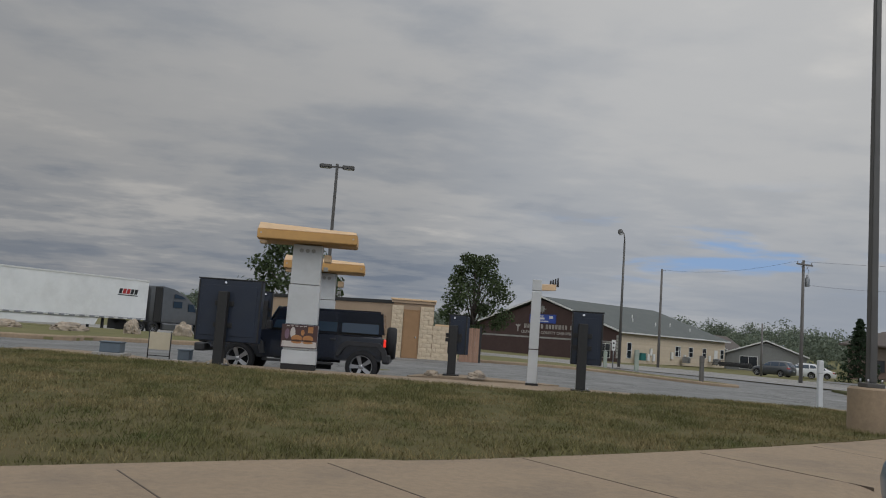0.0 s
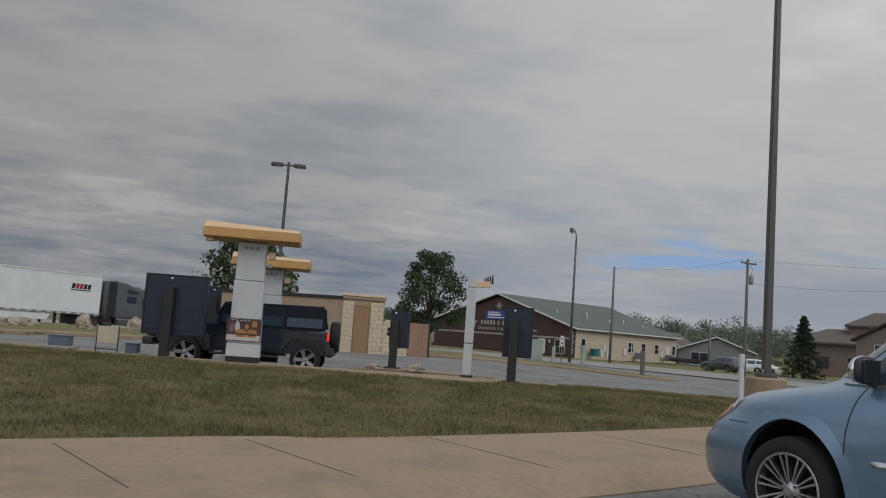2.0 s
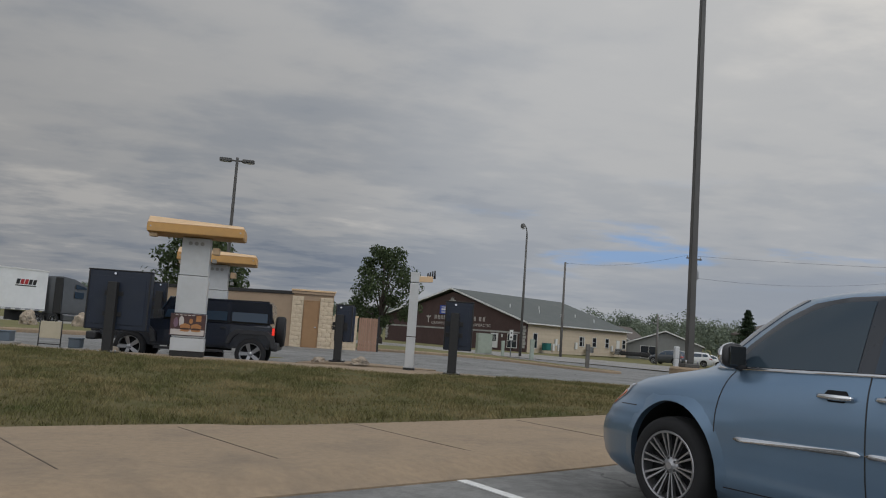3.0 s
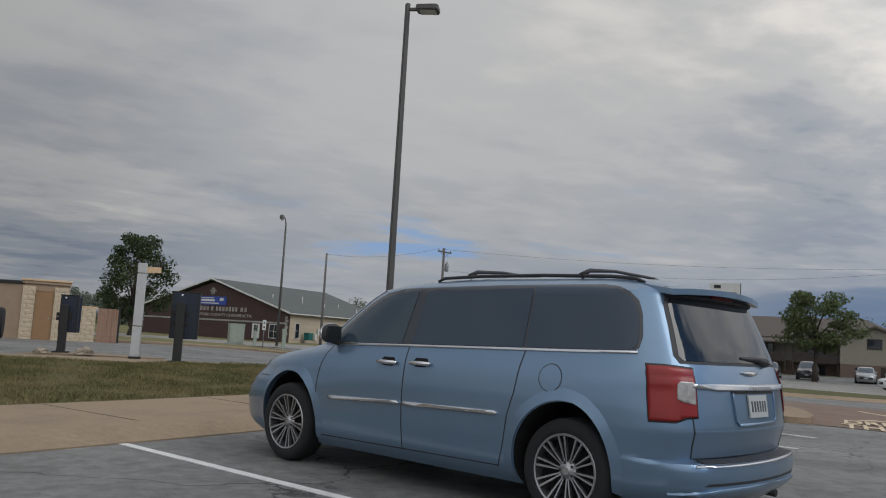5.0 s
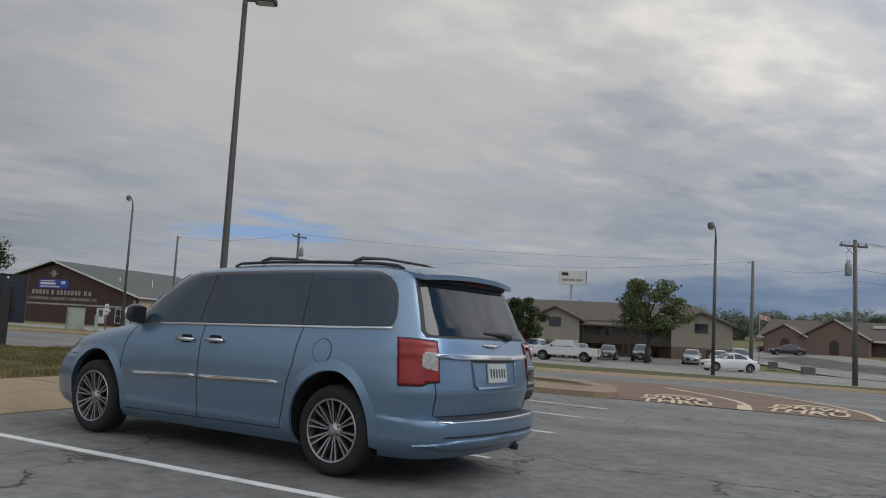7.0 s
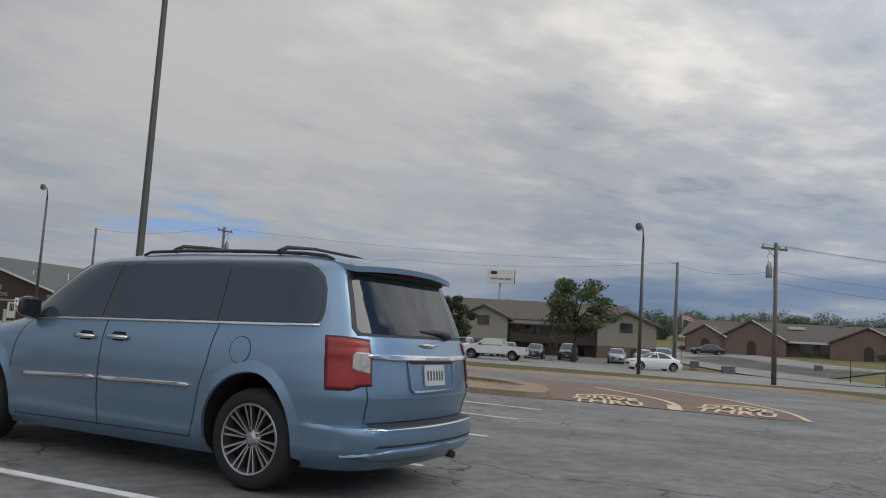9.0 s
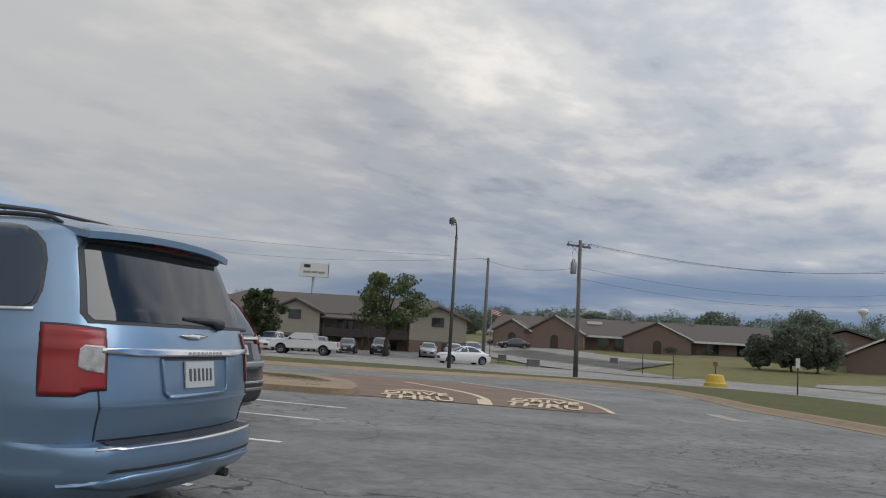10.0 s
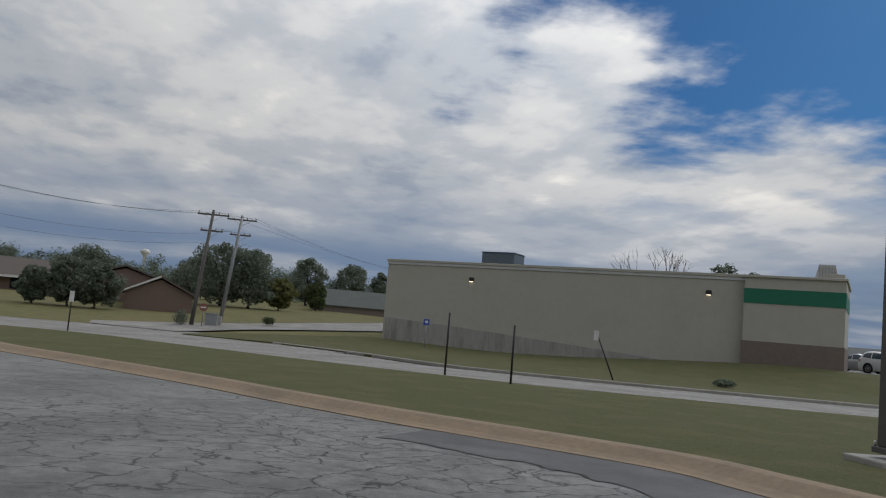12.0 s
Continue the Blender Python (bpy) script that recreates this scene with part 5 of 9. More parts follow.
# ---------------------------------------------------------------- refuse store
def refuse_store():
    t = thing("refuse_store", (0, 0, 0), 0, "tan split-face block refuse store with brown door and board gate", "outbuilding")
    z0 = 0.0
    # core walls
    box_part("front_wall", (-1.62, 37.0, z0), (0.2, 37.25, 2.62), "tan_wall", t, 0)
    long_m = pose(-1.62, 37.0, 0, 0, 0, 156)
    box_part("long_wall", (0.0, -0.25, z0), (6.8, 0, 2.45), "tan_wall", t, 0.005, m=long_m)
    box_part("long_coping", (-0.05, -0.3, 2.452), (6.85, 0.05, 2.60), "dark_metal", t, 0.01, m=long_m)
    box_part("coping", (-1.70, 36.88, 2.622), (0.28, 37.33, 2.70), "canopy_top", t, 0.01)
    box_part("coping_band", (-1.66, 36.92, 2.50), (0.24, 36.998, 2.618), "tan_wall", t, 0.01)
    box_part("low_wall", (0.203, 37.02, z0), (1.32, 37.22, 1.60), "tan_wall", t, 0)
    box_part("low_coping", (0.285, 36.9, 1.602), (1.36, 37.3, 1.68), "canopy_top", t, 0.01)
    door = box_part("door", (-1.06, 36.90, 0.14), (-0.46, 36.94, 2.18), "tan_door", t, 0.006, "brown painted steel door")
    for a, b in (((-1.11, 36.89, 0.14), (-1.062, 36.96, 2.23)), ((-0.458, 36.89, 0.14), (-0.41, 36.96, 2.23)), ((-1.06, 36.89, 2.182), (-0.46, 36.96, 2.23))):
        box_part("door_frame", a, b, "tan_door", t, 0.004)
    bm = BM()
    rod(bm, (-0.54, 36.86, 1.05), (-0.54, 36.90, 1.05), 0.035, n=12)
    part("door_knob", bm, "chrome", door)
    # block courses
    w, h = 0.39, 0.185
    shapes = []
    for s in range(5):
        bm = BM()
        box(bm, (0, 0, 0), (w, 0.075, h), 0)
        fr = [f for f in bm.faces if f.calc_center_median().y < 0.01]
        bmesh.ops.subdivide_edges(bm, edges=list({e for f in fr for e in f.edges}), cuts=1, use_grid_fill=True)
        for v in bm.verts:
            if v.co.y < 0.001 and 0.01 < v.co.x < w - 0.01 and 0.01 < v.co.z < h - 0.01:
                v.co.y -= 0.016
            elif v.co.y < 0.001:
                v.co.y -= 0.012 * random.random()
        me = bpy.data.meshes.new("block")
        bm.to_mesh(me)
        bm.free()
        me.materials.append(M["split_block"])
        shapes.append(me)
    for row in range(13):
        z = 0.06 + row * 0.195
        x = -1.62 - (0.2 if row % 2 else 0)
        k = 0
        while x < 1.3:
            k += 1
            for a0, a1, top in ((-1.62, -1.13, 2.45), (-1.13, -0.39, 2.45), (-0.39, 0.2, 2.45), (0.205, 1.32, 1.58)):
                lo, hi = max(x, a0), min(x + w, a1)
                if hi - lo < 0.06 or z + h > top + 0.03 or (a0 == -1.13 and z < 2.22):
                    continue
                b = new("block", shapes[(row * 3 + k * 2) % 5])
                b.parent = t
                b.matrix_basis = pose(lo, 36.92, z) @ Matrix.Diagonal(((hi - lo) / w, 1, 1, 1))
            x += 0.40
    # board gate
    gate = new("gate")
    gate.parent = t
    gate.matrix_basis = pose(1.40, 36.95, 0.12, 0, 0, 4)
    box_part("gate_rail", (0, 0.03, 0.25), (0.84, 0.08, 0.33), "dark_metal", gate, 0.005)
    box_part("gate_rail", (0, 0.03, 1.2), (0.84, 0.08, 1.28), "dark_metal", gate, 0.005)
    for k in range(9):
        box_part("board", (0.094 * k, 0.0, 0.0), (0.094 * k + 0.086, 0.028, 1.50 + 0.01 * (k % 2)), "gate_wood", gate, 0.004)
    box_part("gate_post", (0.85, 0.0, 0.0), (0.93, 0.08, 1.6), "dark_metal", t, 0.005, m=pose(1.40, 36.95, 0.12, 0, 0, 4))
    return t


refuse_store()

# ---------------------------------------------------------------- poles and wires
M["pole_wood"] = mat("weathered pole wood", (0.15, 0.14, 0.13), (0.10, 0.094, 0.088), scale=5, rough=0.9, stretch=(1, 1, 0.06), bump=0.4, bscale=30)
M["pole_grey"] = mat("galvanised grey", (0.28, 0.29, 0.30), (0.22, 0.23, 0.24), scale=4, rough=0.5, metal=0.5)
M["pole_bronze"] = mat("bronze painted steel", (0.095, 0.092, 0.086), (0.07, 0.067, 0.062), scale=3, rough=0.5, metal=0.2, stain=(0.13, 0.12, 0.11), sscale=1.5, samt=0.3)
M["wire"] = mat("black cable", (0.05, 0.05, 0.055), rough=0.6)
M["lamp_glass"] = mat("lamp lens", (0.5, 0.5, 0.48), rough=0.2)
M["insulator"] = mat("porcelain", (0.30, 0.29, 0.28), rough=0.3)
M["teal"] = mat("teal plastic", (0.01, 0.13, 0.12), rough=0.5)
M["pale_green"] = mat("pale green steel", (0.30, 0.34, 0.29), (0.26, 0.30, 0.25), scale=4, rough=0.6, stain=(0.18, 0.19, 0.16), sscale=2, samt=0.4)
M["yellow_paint"] = mat("chipped yellow paint", (0.55, 0.38, 0.035), (0.48, 0.32, 0.03), scale=5, rough=0.6, stain=(0.30, 0.24, 0.12), sscale=3, samt=0.5)
M["rust_red"] = mat("faded red steel", (0.24, 0.085, 0.06), (0.19, 0.075, 0.055), scale=5, rough=0.7, stain=(0.2, 0.17, 0.15), sscale=3, samt=0.5)
M["red_sign"] = mat("red sign face", (0.40, 0.03, 0.03), rough=0.45)


def lot_light(at, h, base_h, arms, label, turn=0.0, r=0.075, block=True, rise=0.12):
    """A square steel lamp post with flat heads on short arms."""
    t = thing("lot_light", (*at, land(*at) + rise), turn, label, "lamp post", "lot lights")
    if block:
        bm = BM()
        lathe(bm, [(0.335, 0), (0.335, base_h - 0.03), (0.305, base_h), (0.0, base_h)], 28)
        part("concrete_base", bm, "concrete", t, "round tan concrete footing", smooth=30)
    z = base_h
    box_part("base_cover", (-0.14, -0.14, z), (0.14, 0.14, z + 0.07), "pole_bronze", t, 0.01)
    for sx in (-1, 1):
        for sy in (-1, 1):
            bm = BM()
            rod(bm, (sx * 0.11, sy * 0.11, z + 0.07), (sx * 0.11, sy * 0.11, z + 0.13), 0.016, n=6)
            part("anchor_bolt", bm, "alloy", t)
    bm = BM()
    k = 0.72
    prism(bm, [(-r, -r, z + 0.07), (r, -r, z + 0.07), (r, r, z + 0.07), (-r, r, z + 0.07)], (0, 0, h - z))
    for v in bm.verts:
        if v.co.z > h - 0.5:
            v.co.x, v.co.y = v.co.x * k, v.co.y * k
    bmesh.ops.bevel(bm, geom=bm.edges[:], offset=0.012, segments=2, affect="EDGES")
    part("pole", bm, "pole_bronze", t)
    for a in arms:
        head = new("lamp_head")
        head.parent = t
        head.matrix_basis = pose(0, 0, h - 0.06, 0, 0, a)
        box_part("arm", (0.04, -0.04, -0.03), (0.22, 0.04, 0.03), "pole_bronze", head, 0.008)
        bm = BM()
        prism(bm, [(0.2, -0.15, -0.05), (0.62, -0.19, -0.06), (0.68, -0.15, -0.06), (0.68, 0.15, -0.06), (0.62, 0.19, -0.06), (0.2, 0.15, -0.05)], (0, 0, 0.12))
        bmesh.ops.bevel(bm, geom=bm.edges[:], offset=0.02, segments=2, affect="EDGES")
        part("housing", bm, "pole_bronze", head)
        box_part("lens", (0.28, -0.13, -0.07), (0.62, 0.13, -0.055), "lamp_glass", head, 0.004)
    return t


lot_light((6.38, 13.72), 7.95, 0.70, (-32,), "tall bronze square lamp post on a round concrete footing", r=0.064)
lot_light((-4.1, 32.9), 7.35, 0.25, (5, 185), "tall bronze lamp post with two flat heads", r=0.07, rise=0.0)


def street_lamp(at, h, turn, label, reach=0.16):
    t = thing("street_lamp", (*at, land(*at)), turn, label, "street lamp", "street lamps")
    bm = BM()
    tube(bm, [(0, 0, 0), (0, 0, h * 0.5), (0, 0, h - 0.9)], [0.115, 0.095, 0.075], 12)
    part("pole", bm, "pole_bronze", t, smooth=True)
    bm = BM()
    tube(bm, [(0, 0, h - 0.92), (0.01, 0, h - 0.5), (reach * 0.4, 0, h - 0.1), (reach, 0, h - 0.02)], [0.06, 0.05, 0.042, 0.04], 8)
    part("arm", bm, "pole_bronze", t, smooth=True)
    bm = BM()
    lathe(bm, [(0.0, 0.22), (0.14, 0.19), (0.2, 0.05), (0.22, -0.12), (0.14, -0.16), (0.0, -0.16)], 16, pose(reach + 0.14, 0, h, 0, 18, 0))
    part("lamp_head", bm, "pole_bronze", t, smooth=40)
    bm = BM()
    lathe(bm, [(0.16, -0.14), (0.13, -0.25), (0.0, -0.28)], 14, pose(reach + 0.14, 0, h, 0, 18, 0))
    part("bowl", bm, "lamp_glass", t, smooth=True)
    box_part("foot", (-0.2, -0.2, 0), (0.2, 0.2, 0.1), "grey_concrete", t, 0.02)
    return t


street_lamp((40.0, 28.0), 8.75, 150, "bronze street lamp with a drooping bowl head")
street_lamp((15.7, 65.6), 10.75, 165, "tall bronze street lamp with a drooping bowl head", 0.22)


def utility_pole(at, h, turn, label, arms=1, can=False, lean=(0, 0), tops=True, grey=False, r=0.15):
    """A wooden pole with cross-arms, insulators and, where seen, a transformer can. Returns wire points."""
    t = thing("utility_pole", (*at, land(*at)), turn, label, "utility pole", "utility poles")
    lx, ly = lean
    bm = BM()
    tube(bm, [(0, 0, 0), (lx * 0.5, ly * 0.5, h * 0.5), (lx, ly, h)], [r, r * 0.85, r * 0.68], 12)
    part("pole", bm, "pole_grey" if grey else "pole_wood", t, smooth=True)
    ends = []
    for k in range(arms):
        z = h - 0.35 - 1.25 * k
        half = (1.2 if k == 0 else 0.85) if arms > 1 else 0.9
        box_part("cross_arm", (lx - half, ly - 0.16, z - 0.06), (lx + half, ly - 0.06, z + 0.06), "pole_wood", t, 0.01)
        for s in (-1, 1):
            bm = BM()
            rod(bm, (lx + s * 0.6 * half, ly - 0.11, z - 0.04), (lx, ly - 0.1, z - 0.5), 0.015, n=6)
            part("brace", bm, "pole_grey", t)
        for x in (-half + 0.1, -half * 0.35, half - 0.1):
            bm = BM()
            lathe(bm, [(0.02, 0), (0.05, 0.03), (0.03, 0.07), (0.055, 0.1), (0.03, 0.16), (0.0, 0.17)], 10, pose(lx + x, ly - 0.11, z + 0.06))
            part("insulator", bm, "insulator", t, smooth=True)
            ends.append((lx + x, ly - 0.11, z + 0.22))
    if not arms and tops:
        box_part("top_bracket", (lx - 0.03, ly - 0.03, h - 0.15), (lx + 0.45, ly + 0.03, h - 0.1), "pole_grey", t, 0.005)
        ends.append((lx + 0.42, ly, h - 0.06))
    if can:
        bm = BM()
        lathe(bm, [(0.0, 0), (0.16, 0), (0.18, 0.05), (0.18, 0.62), (0.15, 0.7), (0.0, 0.73)], 16, pose(lx + 0.36, ly - 0.1, h - 2.05))
        tank = part("transformer", bm, "pole_grey", t, "grey transformer can", smooth=40)
        for s in (-0.08, 0.08):
            bm = BM()
            lathe(bm, [(0.03, 0), (0.045, 0.05), (0.025, 0.12), (0.04, 0.16), (0.0, 0.2)], 8, pose(lx + 0.36 + s, ly - 0.1, h - 1.34))
            part("bushing", bm, "insulator", tank, smooth=True)
        bm = BM()
        tube(bm, [(lx + 0.36, ly - 0.1, h - 1.2), (lx + 0.5, ly - 0.1, h - 0.8), (lx + 0.2, ly - 0.1, h - 0.45)], 0.012, 6)
        part("jumper", bm, "wire", t)
    bm = BM()
    tube(bm, [(r + 0.01, 0, 0.1), (r * 0.9 + 0.01 + lx * 0.4, ly * 0.4, h * 0.4), (r * 0.75 + 0.01 + lx * 0.7, ly * 0.7, h * 0.7)], 0.022, 6)
    part("conduit", bm, "pole_grey", t)
    m = t.matrix_basis
    return [m @ Vector(p) for p in ends] + [m @ Vector((lx * 0.8, ly * 0.8, h * 0.8)), m @ Vector((lx * 0.72, ly * 0.72, h * 0.72))]


p1 = utility_pole((25.0, 86.0), 10.2, 20, "bare wooden utility pole beside the street", 0)
p2 = utility_pole((29.8, 64.8), 9.6, 25, "wooden utility pole with transformer and cables", 1, True)
p3 = utility_pole((56.0, 37.2), 8.6, 130, "slim grey wooden utility pole", 0)
p4 = utility_pole((45.2, 22.6), 8.2, 160, "wooden utility pole with cross-arm and transformer can", 1, True, (0.05, 0))
p5 = utility_pole((70.5, 8.6), 8.9, 88, "wooden utility pole with two cross-arms", 2, False, (-0.7, 0.0))
p6 = utility_pole((74.5, 7.0), 9.0, 88, "pale leaning utility pole with two cross-arms", 2, False, (-0.85, 0.0), grey=True)
p7 = utility_pole((34.2, 82.3), 5.2, 0, "short wooden service pole", 0, tops=False, r=0.12)


def wires(pairs, sag=0.6, r=0.008, label="thin black overhead cables"):
    t = thing("overhead_wires", (0, 0, 0), 0, label, "cable")
    for a, b in pairs:
        a, b = Vector(a), Vector(b)
        bm = BM()
        tube(bm, [a.lerp(b, k / 14) - Vector((0, 0, sag * 4 * (k / 14) * (1 - k / 14))) for k in range(15)], r, 5)
        part("cable", bm, "wire", t)
    return t


wires([(p4[i], p5[i]) for i in range(3)] + [(p4[-1], p5[-1]), (p4[-2], p5[-2])], 1.0)
wires([(p5[i], p6[i]) for i in range(6)], 0.1)
wires([(p6[i], Vector((150, -22 - 2 * i, 10.5))) for i in range(3)], 1.4)
wires([(p4[-2], p3[0]), (p3[0], Vector((47, 62, 8.0))), (Vector((47, 62, 8.0)), p2[-2])], 0.5)
wires([(p2[0], p1[0]), (p2[1], Vector((62, 46, 9.0)))], 0.5, 0.009)


# ---------------------------------------------------------------- street furniture
def marker_post(at, h, label, plate=None, lean=(0, 0), rise=0.0):
    t = thing("marker_post", (*at, land(*at) + rise), 0, label, "sign post", "marker posts")
    bm = BM()
    rod(bm, (0, 0, 0), (lean[0], lean[1], h), 0.032, 0.03, 8)
    part("post", bm, "dark_metal", t)
    if plate:
        q = pose(lean[0], lean[1], h - 0.15, 0, 0, plate[2])
        box_part("plate", (-0.02, -plate[0] / 2, -plate[1] / 2), (-0.035, plate[0] / 2, plate[1] / 2), "sign_white", t, 0.003, m=q)
    return t


marker_post((45.5, 10.2), 1.75, "thin dark post with a small plate on the verge", (0.2, 0.5, 10), rise=0.1)
marker_post((30.6, -5.0), 1.9, "tall thin dark post beside the side street", rise=0.1)
marker_post((27.92, -6.42), 1.62, "thin dark post on the mown verge", rise=0.1)
marker_post((58.5, 22.3), 1.9, "thin dark post across the street")
marker_post((62, 26.3), 1.7, "thin dark post across the street")
marker_post((40.0, -13.7), 2.0, "leaning dark post with a small white plate", (0.2, 0.42, -30), (0.35, 0.75), 0.1)

t = thing("blue_lot_sign", (60.5, -8.0, land(60.5, -8.0) + 0.3), 0, "small blue and white sign on a thin post", "sign")
bm = BM()
rod(bm, (0, 0, 0), (0, 0, 1.75), 0.03, n=8)
part("post", bm, "pole_grey", t)
box_part("plate", (-0.05, -0.2, 1.55), (-0.03, 0.2, 1.95), "blue_sign", t, 0.003)
box_part("mark", (-0.058, -0.09, 1.68), (-0.051, 0.09, 1.85), "sign_white", t, 0)

# yellow painted base with a small red sign
t = thing("yellow_bollard_base", (51.2, 16.5, land(51.2, 16.5)), 0, "chipped yellow concrete base with a small red sign", "bollard")
bm = BM()
lathe(bm, [(0.66, 0), (0.66, 0.2), (0.58, 0.26), (0.48, 0.66), (0.40, 0.72), (0.0, 0.74)], 18)
part("base", bm, "yellow_paint", t, smooth=30)
bm = BM()
rod(bm, (0, 0, 0.72), (0, 0, 1.35), 0.03, n=8)
part("stem", bm, "dark_metal", t)
box_part("sign_face", (-0.06, -0.13, 1.2), (-0.04, 0.13, 1.46), "rust_red", t, 0.004)


def service_box(at, size, label, material="pale_green", turn=0, rise=0.0):
    t = thing("service_box", (*at, land(*at) + rise), turn, label, "utility box", "service boxes")
    w, d, h = size
    box_part("pad", (-w / 2 - 0.08, -d / 2 - 0.08, 0), (w / 2 + 0.08, d / 2 + 0.08, 0.08), "grey_concrete", t, 0.01)
    box_part("cabinet", (-w / 2, -d / 2, 0.08), (w / 2, d / 2, h), material, t, 0.02)
    box_part("lid", (-w / 2 - 0.02, -d / 2 - 0.02, h), (w / 2 + 0.02, d / 2 + 0.02, h + 0.05), material, t, 0.012)
    box_part("door", (-w / 2 + 0.04, -d / 2 - 0.012, 0.16), (w / 2 - 0.04, -d / 2, h - 0.08), material, t, 0.004)
    return t


def stub_post(at, h, label, material="pale_green", r=0.14, rise=0.1):
    t = thing("pedestal_post", (*at, land(*at) + rise), 0, label, "utility post", "pedestal posts")
    box_part("body", (-r, -r, 0), (r, r, h * 0.72), material, t, 0.015)
    box_part("cap", (-r - 0.01, -r - 0.01, h * 0.72), (r + 0.01, r + 0.01, h), material, t, 0.03)
    return t


service_box((9.6, 49.7), (0.9, 0.7, 1.25), "pale green service cabinet on the verge", rise=0.1)
stub_post((10.6, 48.8), 0.95, "pale square pedestal post on the verge", r=0.09)
stub_post((12.1, 47.6), 1.2, "pale square pedestal post on the verge", r=0.11)
stub_post((12.4, 38.0), 1.15, "weathered brown square pedestal post on the kerb tip", "pole_wood", 0.085)
stub_post((10.1, 22.7), 1.3, "slim white square pedestal post beside the lawn", "white_panel", 0.062, 0.0)
service_box((71.6, 7.3), (0.9, 0.6, 0.95), "weathered grey service cabinet between the utility poles", "pole_grey", 90)
t = thing("round_sign", (69.9, 7.75, land(69.9, 7.75)), 0, "small red round sign with a white bar on a post", "sign")
bm = BM()
rod(bm, (0, 0, 0), (0, 0, 1.6), 0.035, n=8)
part("post", bm, "pole_grey", t)
bm = BM()
rod(bm, (-0.06, 0, 1.45), (-0.04, 0, 1.45), 0.30, n=24)
disc = part("sign_disc", bm, "rust_red", t, "faded red sign disc")
box_part("white_bar", (-0.068, -0.2, 1.40), (-0.061, 0.2, 1.50), "sign_white", disc, 0)
stub_post((72.9, 6.9), 0.75, "pale square pedestal between the utility poles", "grey_concrete", 0.2, 0.0)
for at, size in (((60.3, 35.2), (1.35, 0.9, 0.58)), ((64.6, 41.3), (0.8, 0.7, 0.62)), ((74.6, 35.2), (0.7, 0.6, 0.55))):
    service_box(at, size, "weathered brown wooden box on the grass across the street", "pole_wood", 40)

# no-entry style post at the clinic side: white plate with dark marks
t = thing("arrow_sign", (11.4, 50.2, land(11.4, 50.2) + 0.1), -15, "narrow white sign plate with dark marks on a post", "sign")
bm = BM()
rod(bm, (0, 0, 0), (0, 0, 1.68), 0.03, n=8)
part("post", bm, "pole_grey", t)
box_part("plate", (-0.11, -0.06, 1.05), (0.11, -0.035, 1.68), "sign_white", t, 0.004)
for z in (1.18, 1.44):
    box_part("mark_bar", (-0.05, -0.068, z), (0.05, -0.061, z + 0.1), "dark_metal", t, 0)

# kerbed tip between order lane and street
PEN = [(-3, 45), (2.2, 38.2), (8.0, 39.4), (11.7, 36.6), (13.6, 37.0), (13.6, 38.6), (11, 43), (9.5, 52), (2, 62), (-30, 62), (-30, 48)]
pen = [tuple(p) for p in smooth_line(PEN, 5, True)]
sheet("lawn_tip", pen, "far_grass", 2.5, 0.10, 0.04, "worn grass tip beside the street", "lawn", skirt=0.2)
tagged(ribbon("kerb_tip", smooth_line(PEN[:8], 6), [(-0.03, -0.03), (-0.03, 0.09), (0.02, 0.13), (0.18, 0.13), (0.18, 0.08)], "concrete"), "pale kerb round the grass tip", "kerb", kind="structure")

# ---------------------------------------------------------------- buildings
M["brown_siding"] = mat("dark brown wall", (0.062, 0.034, 0.030), (0.05, 0.028, 0.025), scale=3, rough=0.8, stain=(0.085, 0.05, 0.045), sscale=0.7, samt=0.4)
M["cream_siding"] = mat("cream siding", (0.50, 0.42, 0.31), (0.45, 0.375, 0.28), scale=2, rough=0.75, rnd=0.05)
M["grey_shingle"] = mat("grey-green shingle", (0.105, 0.115, 0.108), (0.08, 0.09, 0.085), scale=7, rough=0.9, bump=0.6, bscale=14, stain=(0.135, 0.14, 0.13), sscale=0.5, samt=0.5, stretch=(1, 1, 2.5))
M["brown_shingle"] = mat("brown shingle", (0.11, 0.092, 0.08), (0.085, 0.072, 0.063), scale=7, rough=0.9, bump=0.6, bscale=14, stain=(0.10, 0.08, 0.07), sscale=0.5, samt=0.5)
M["white_trim"] = mat("white trim", (0.62, 0.62, 0.60), (0.55, 0.55, 0.53), scale=4, rough=0.5)
M["house_glass"] = glass("dark window glass", (0.02, 0.024, 0.03), 0.06, 0.0)
M["red_brick"] = mat("red brick wall", (0.185, 0.13, 0.108), (0.15, 0.105, 0.088), scale=9, rough=0.9, bump=0.5, bscale=25, stain=(0.12, 0.075, 0.06), sscale=0.8, samt=0.4)
M["stucco_beige"] = mat("beige stucco", (0.42, 0.405, 0.36), (0.385, 0.37, 0.33), scale=2, rough=0.85, bump=0.15, bscale=50, stain=(0.34, 0.32, 0.275), sscale=0.35, samt=0.45)
M["retaining"] = mat("stained retaining wall", (0.36, 0.355, 0.33), (0.29, 0.285, 0.265), scale=3, rough=0.9, stretch=(1, 1, 0.2), stain=(0.13, 0.13, 0.12), sscale=1.2, samt=0.7, bump=0.3, bscale=40)
M["brown_base"] = mat("brown plinth cladding", (0.19, 0.155, 0.13), (0.16, 0.13, 0.11), scale=4, rough=0.85)
M["green_band"] = mat("green fascia band", (0.006, 0.13, 0.075), (0.008, 0.15, 0.085), scale=3, rough=0.5)
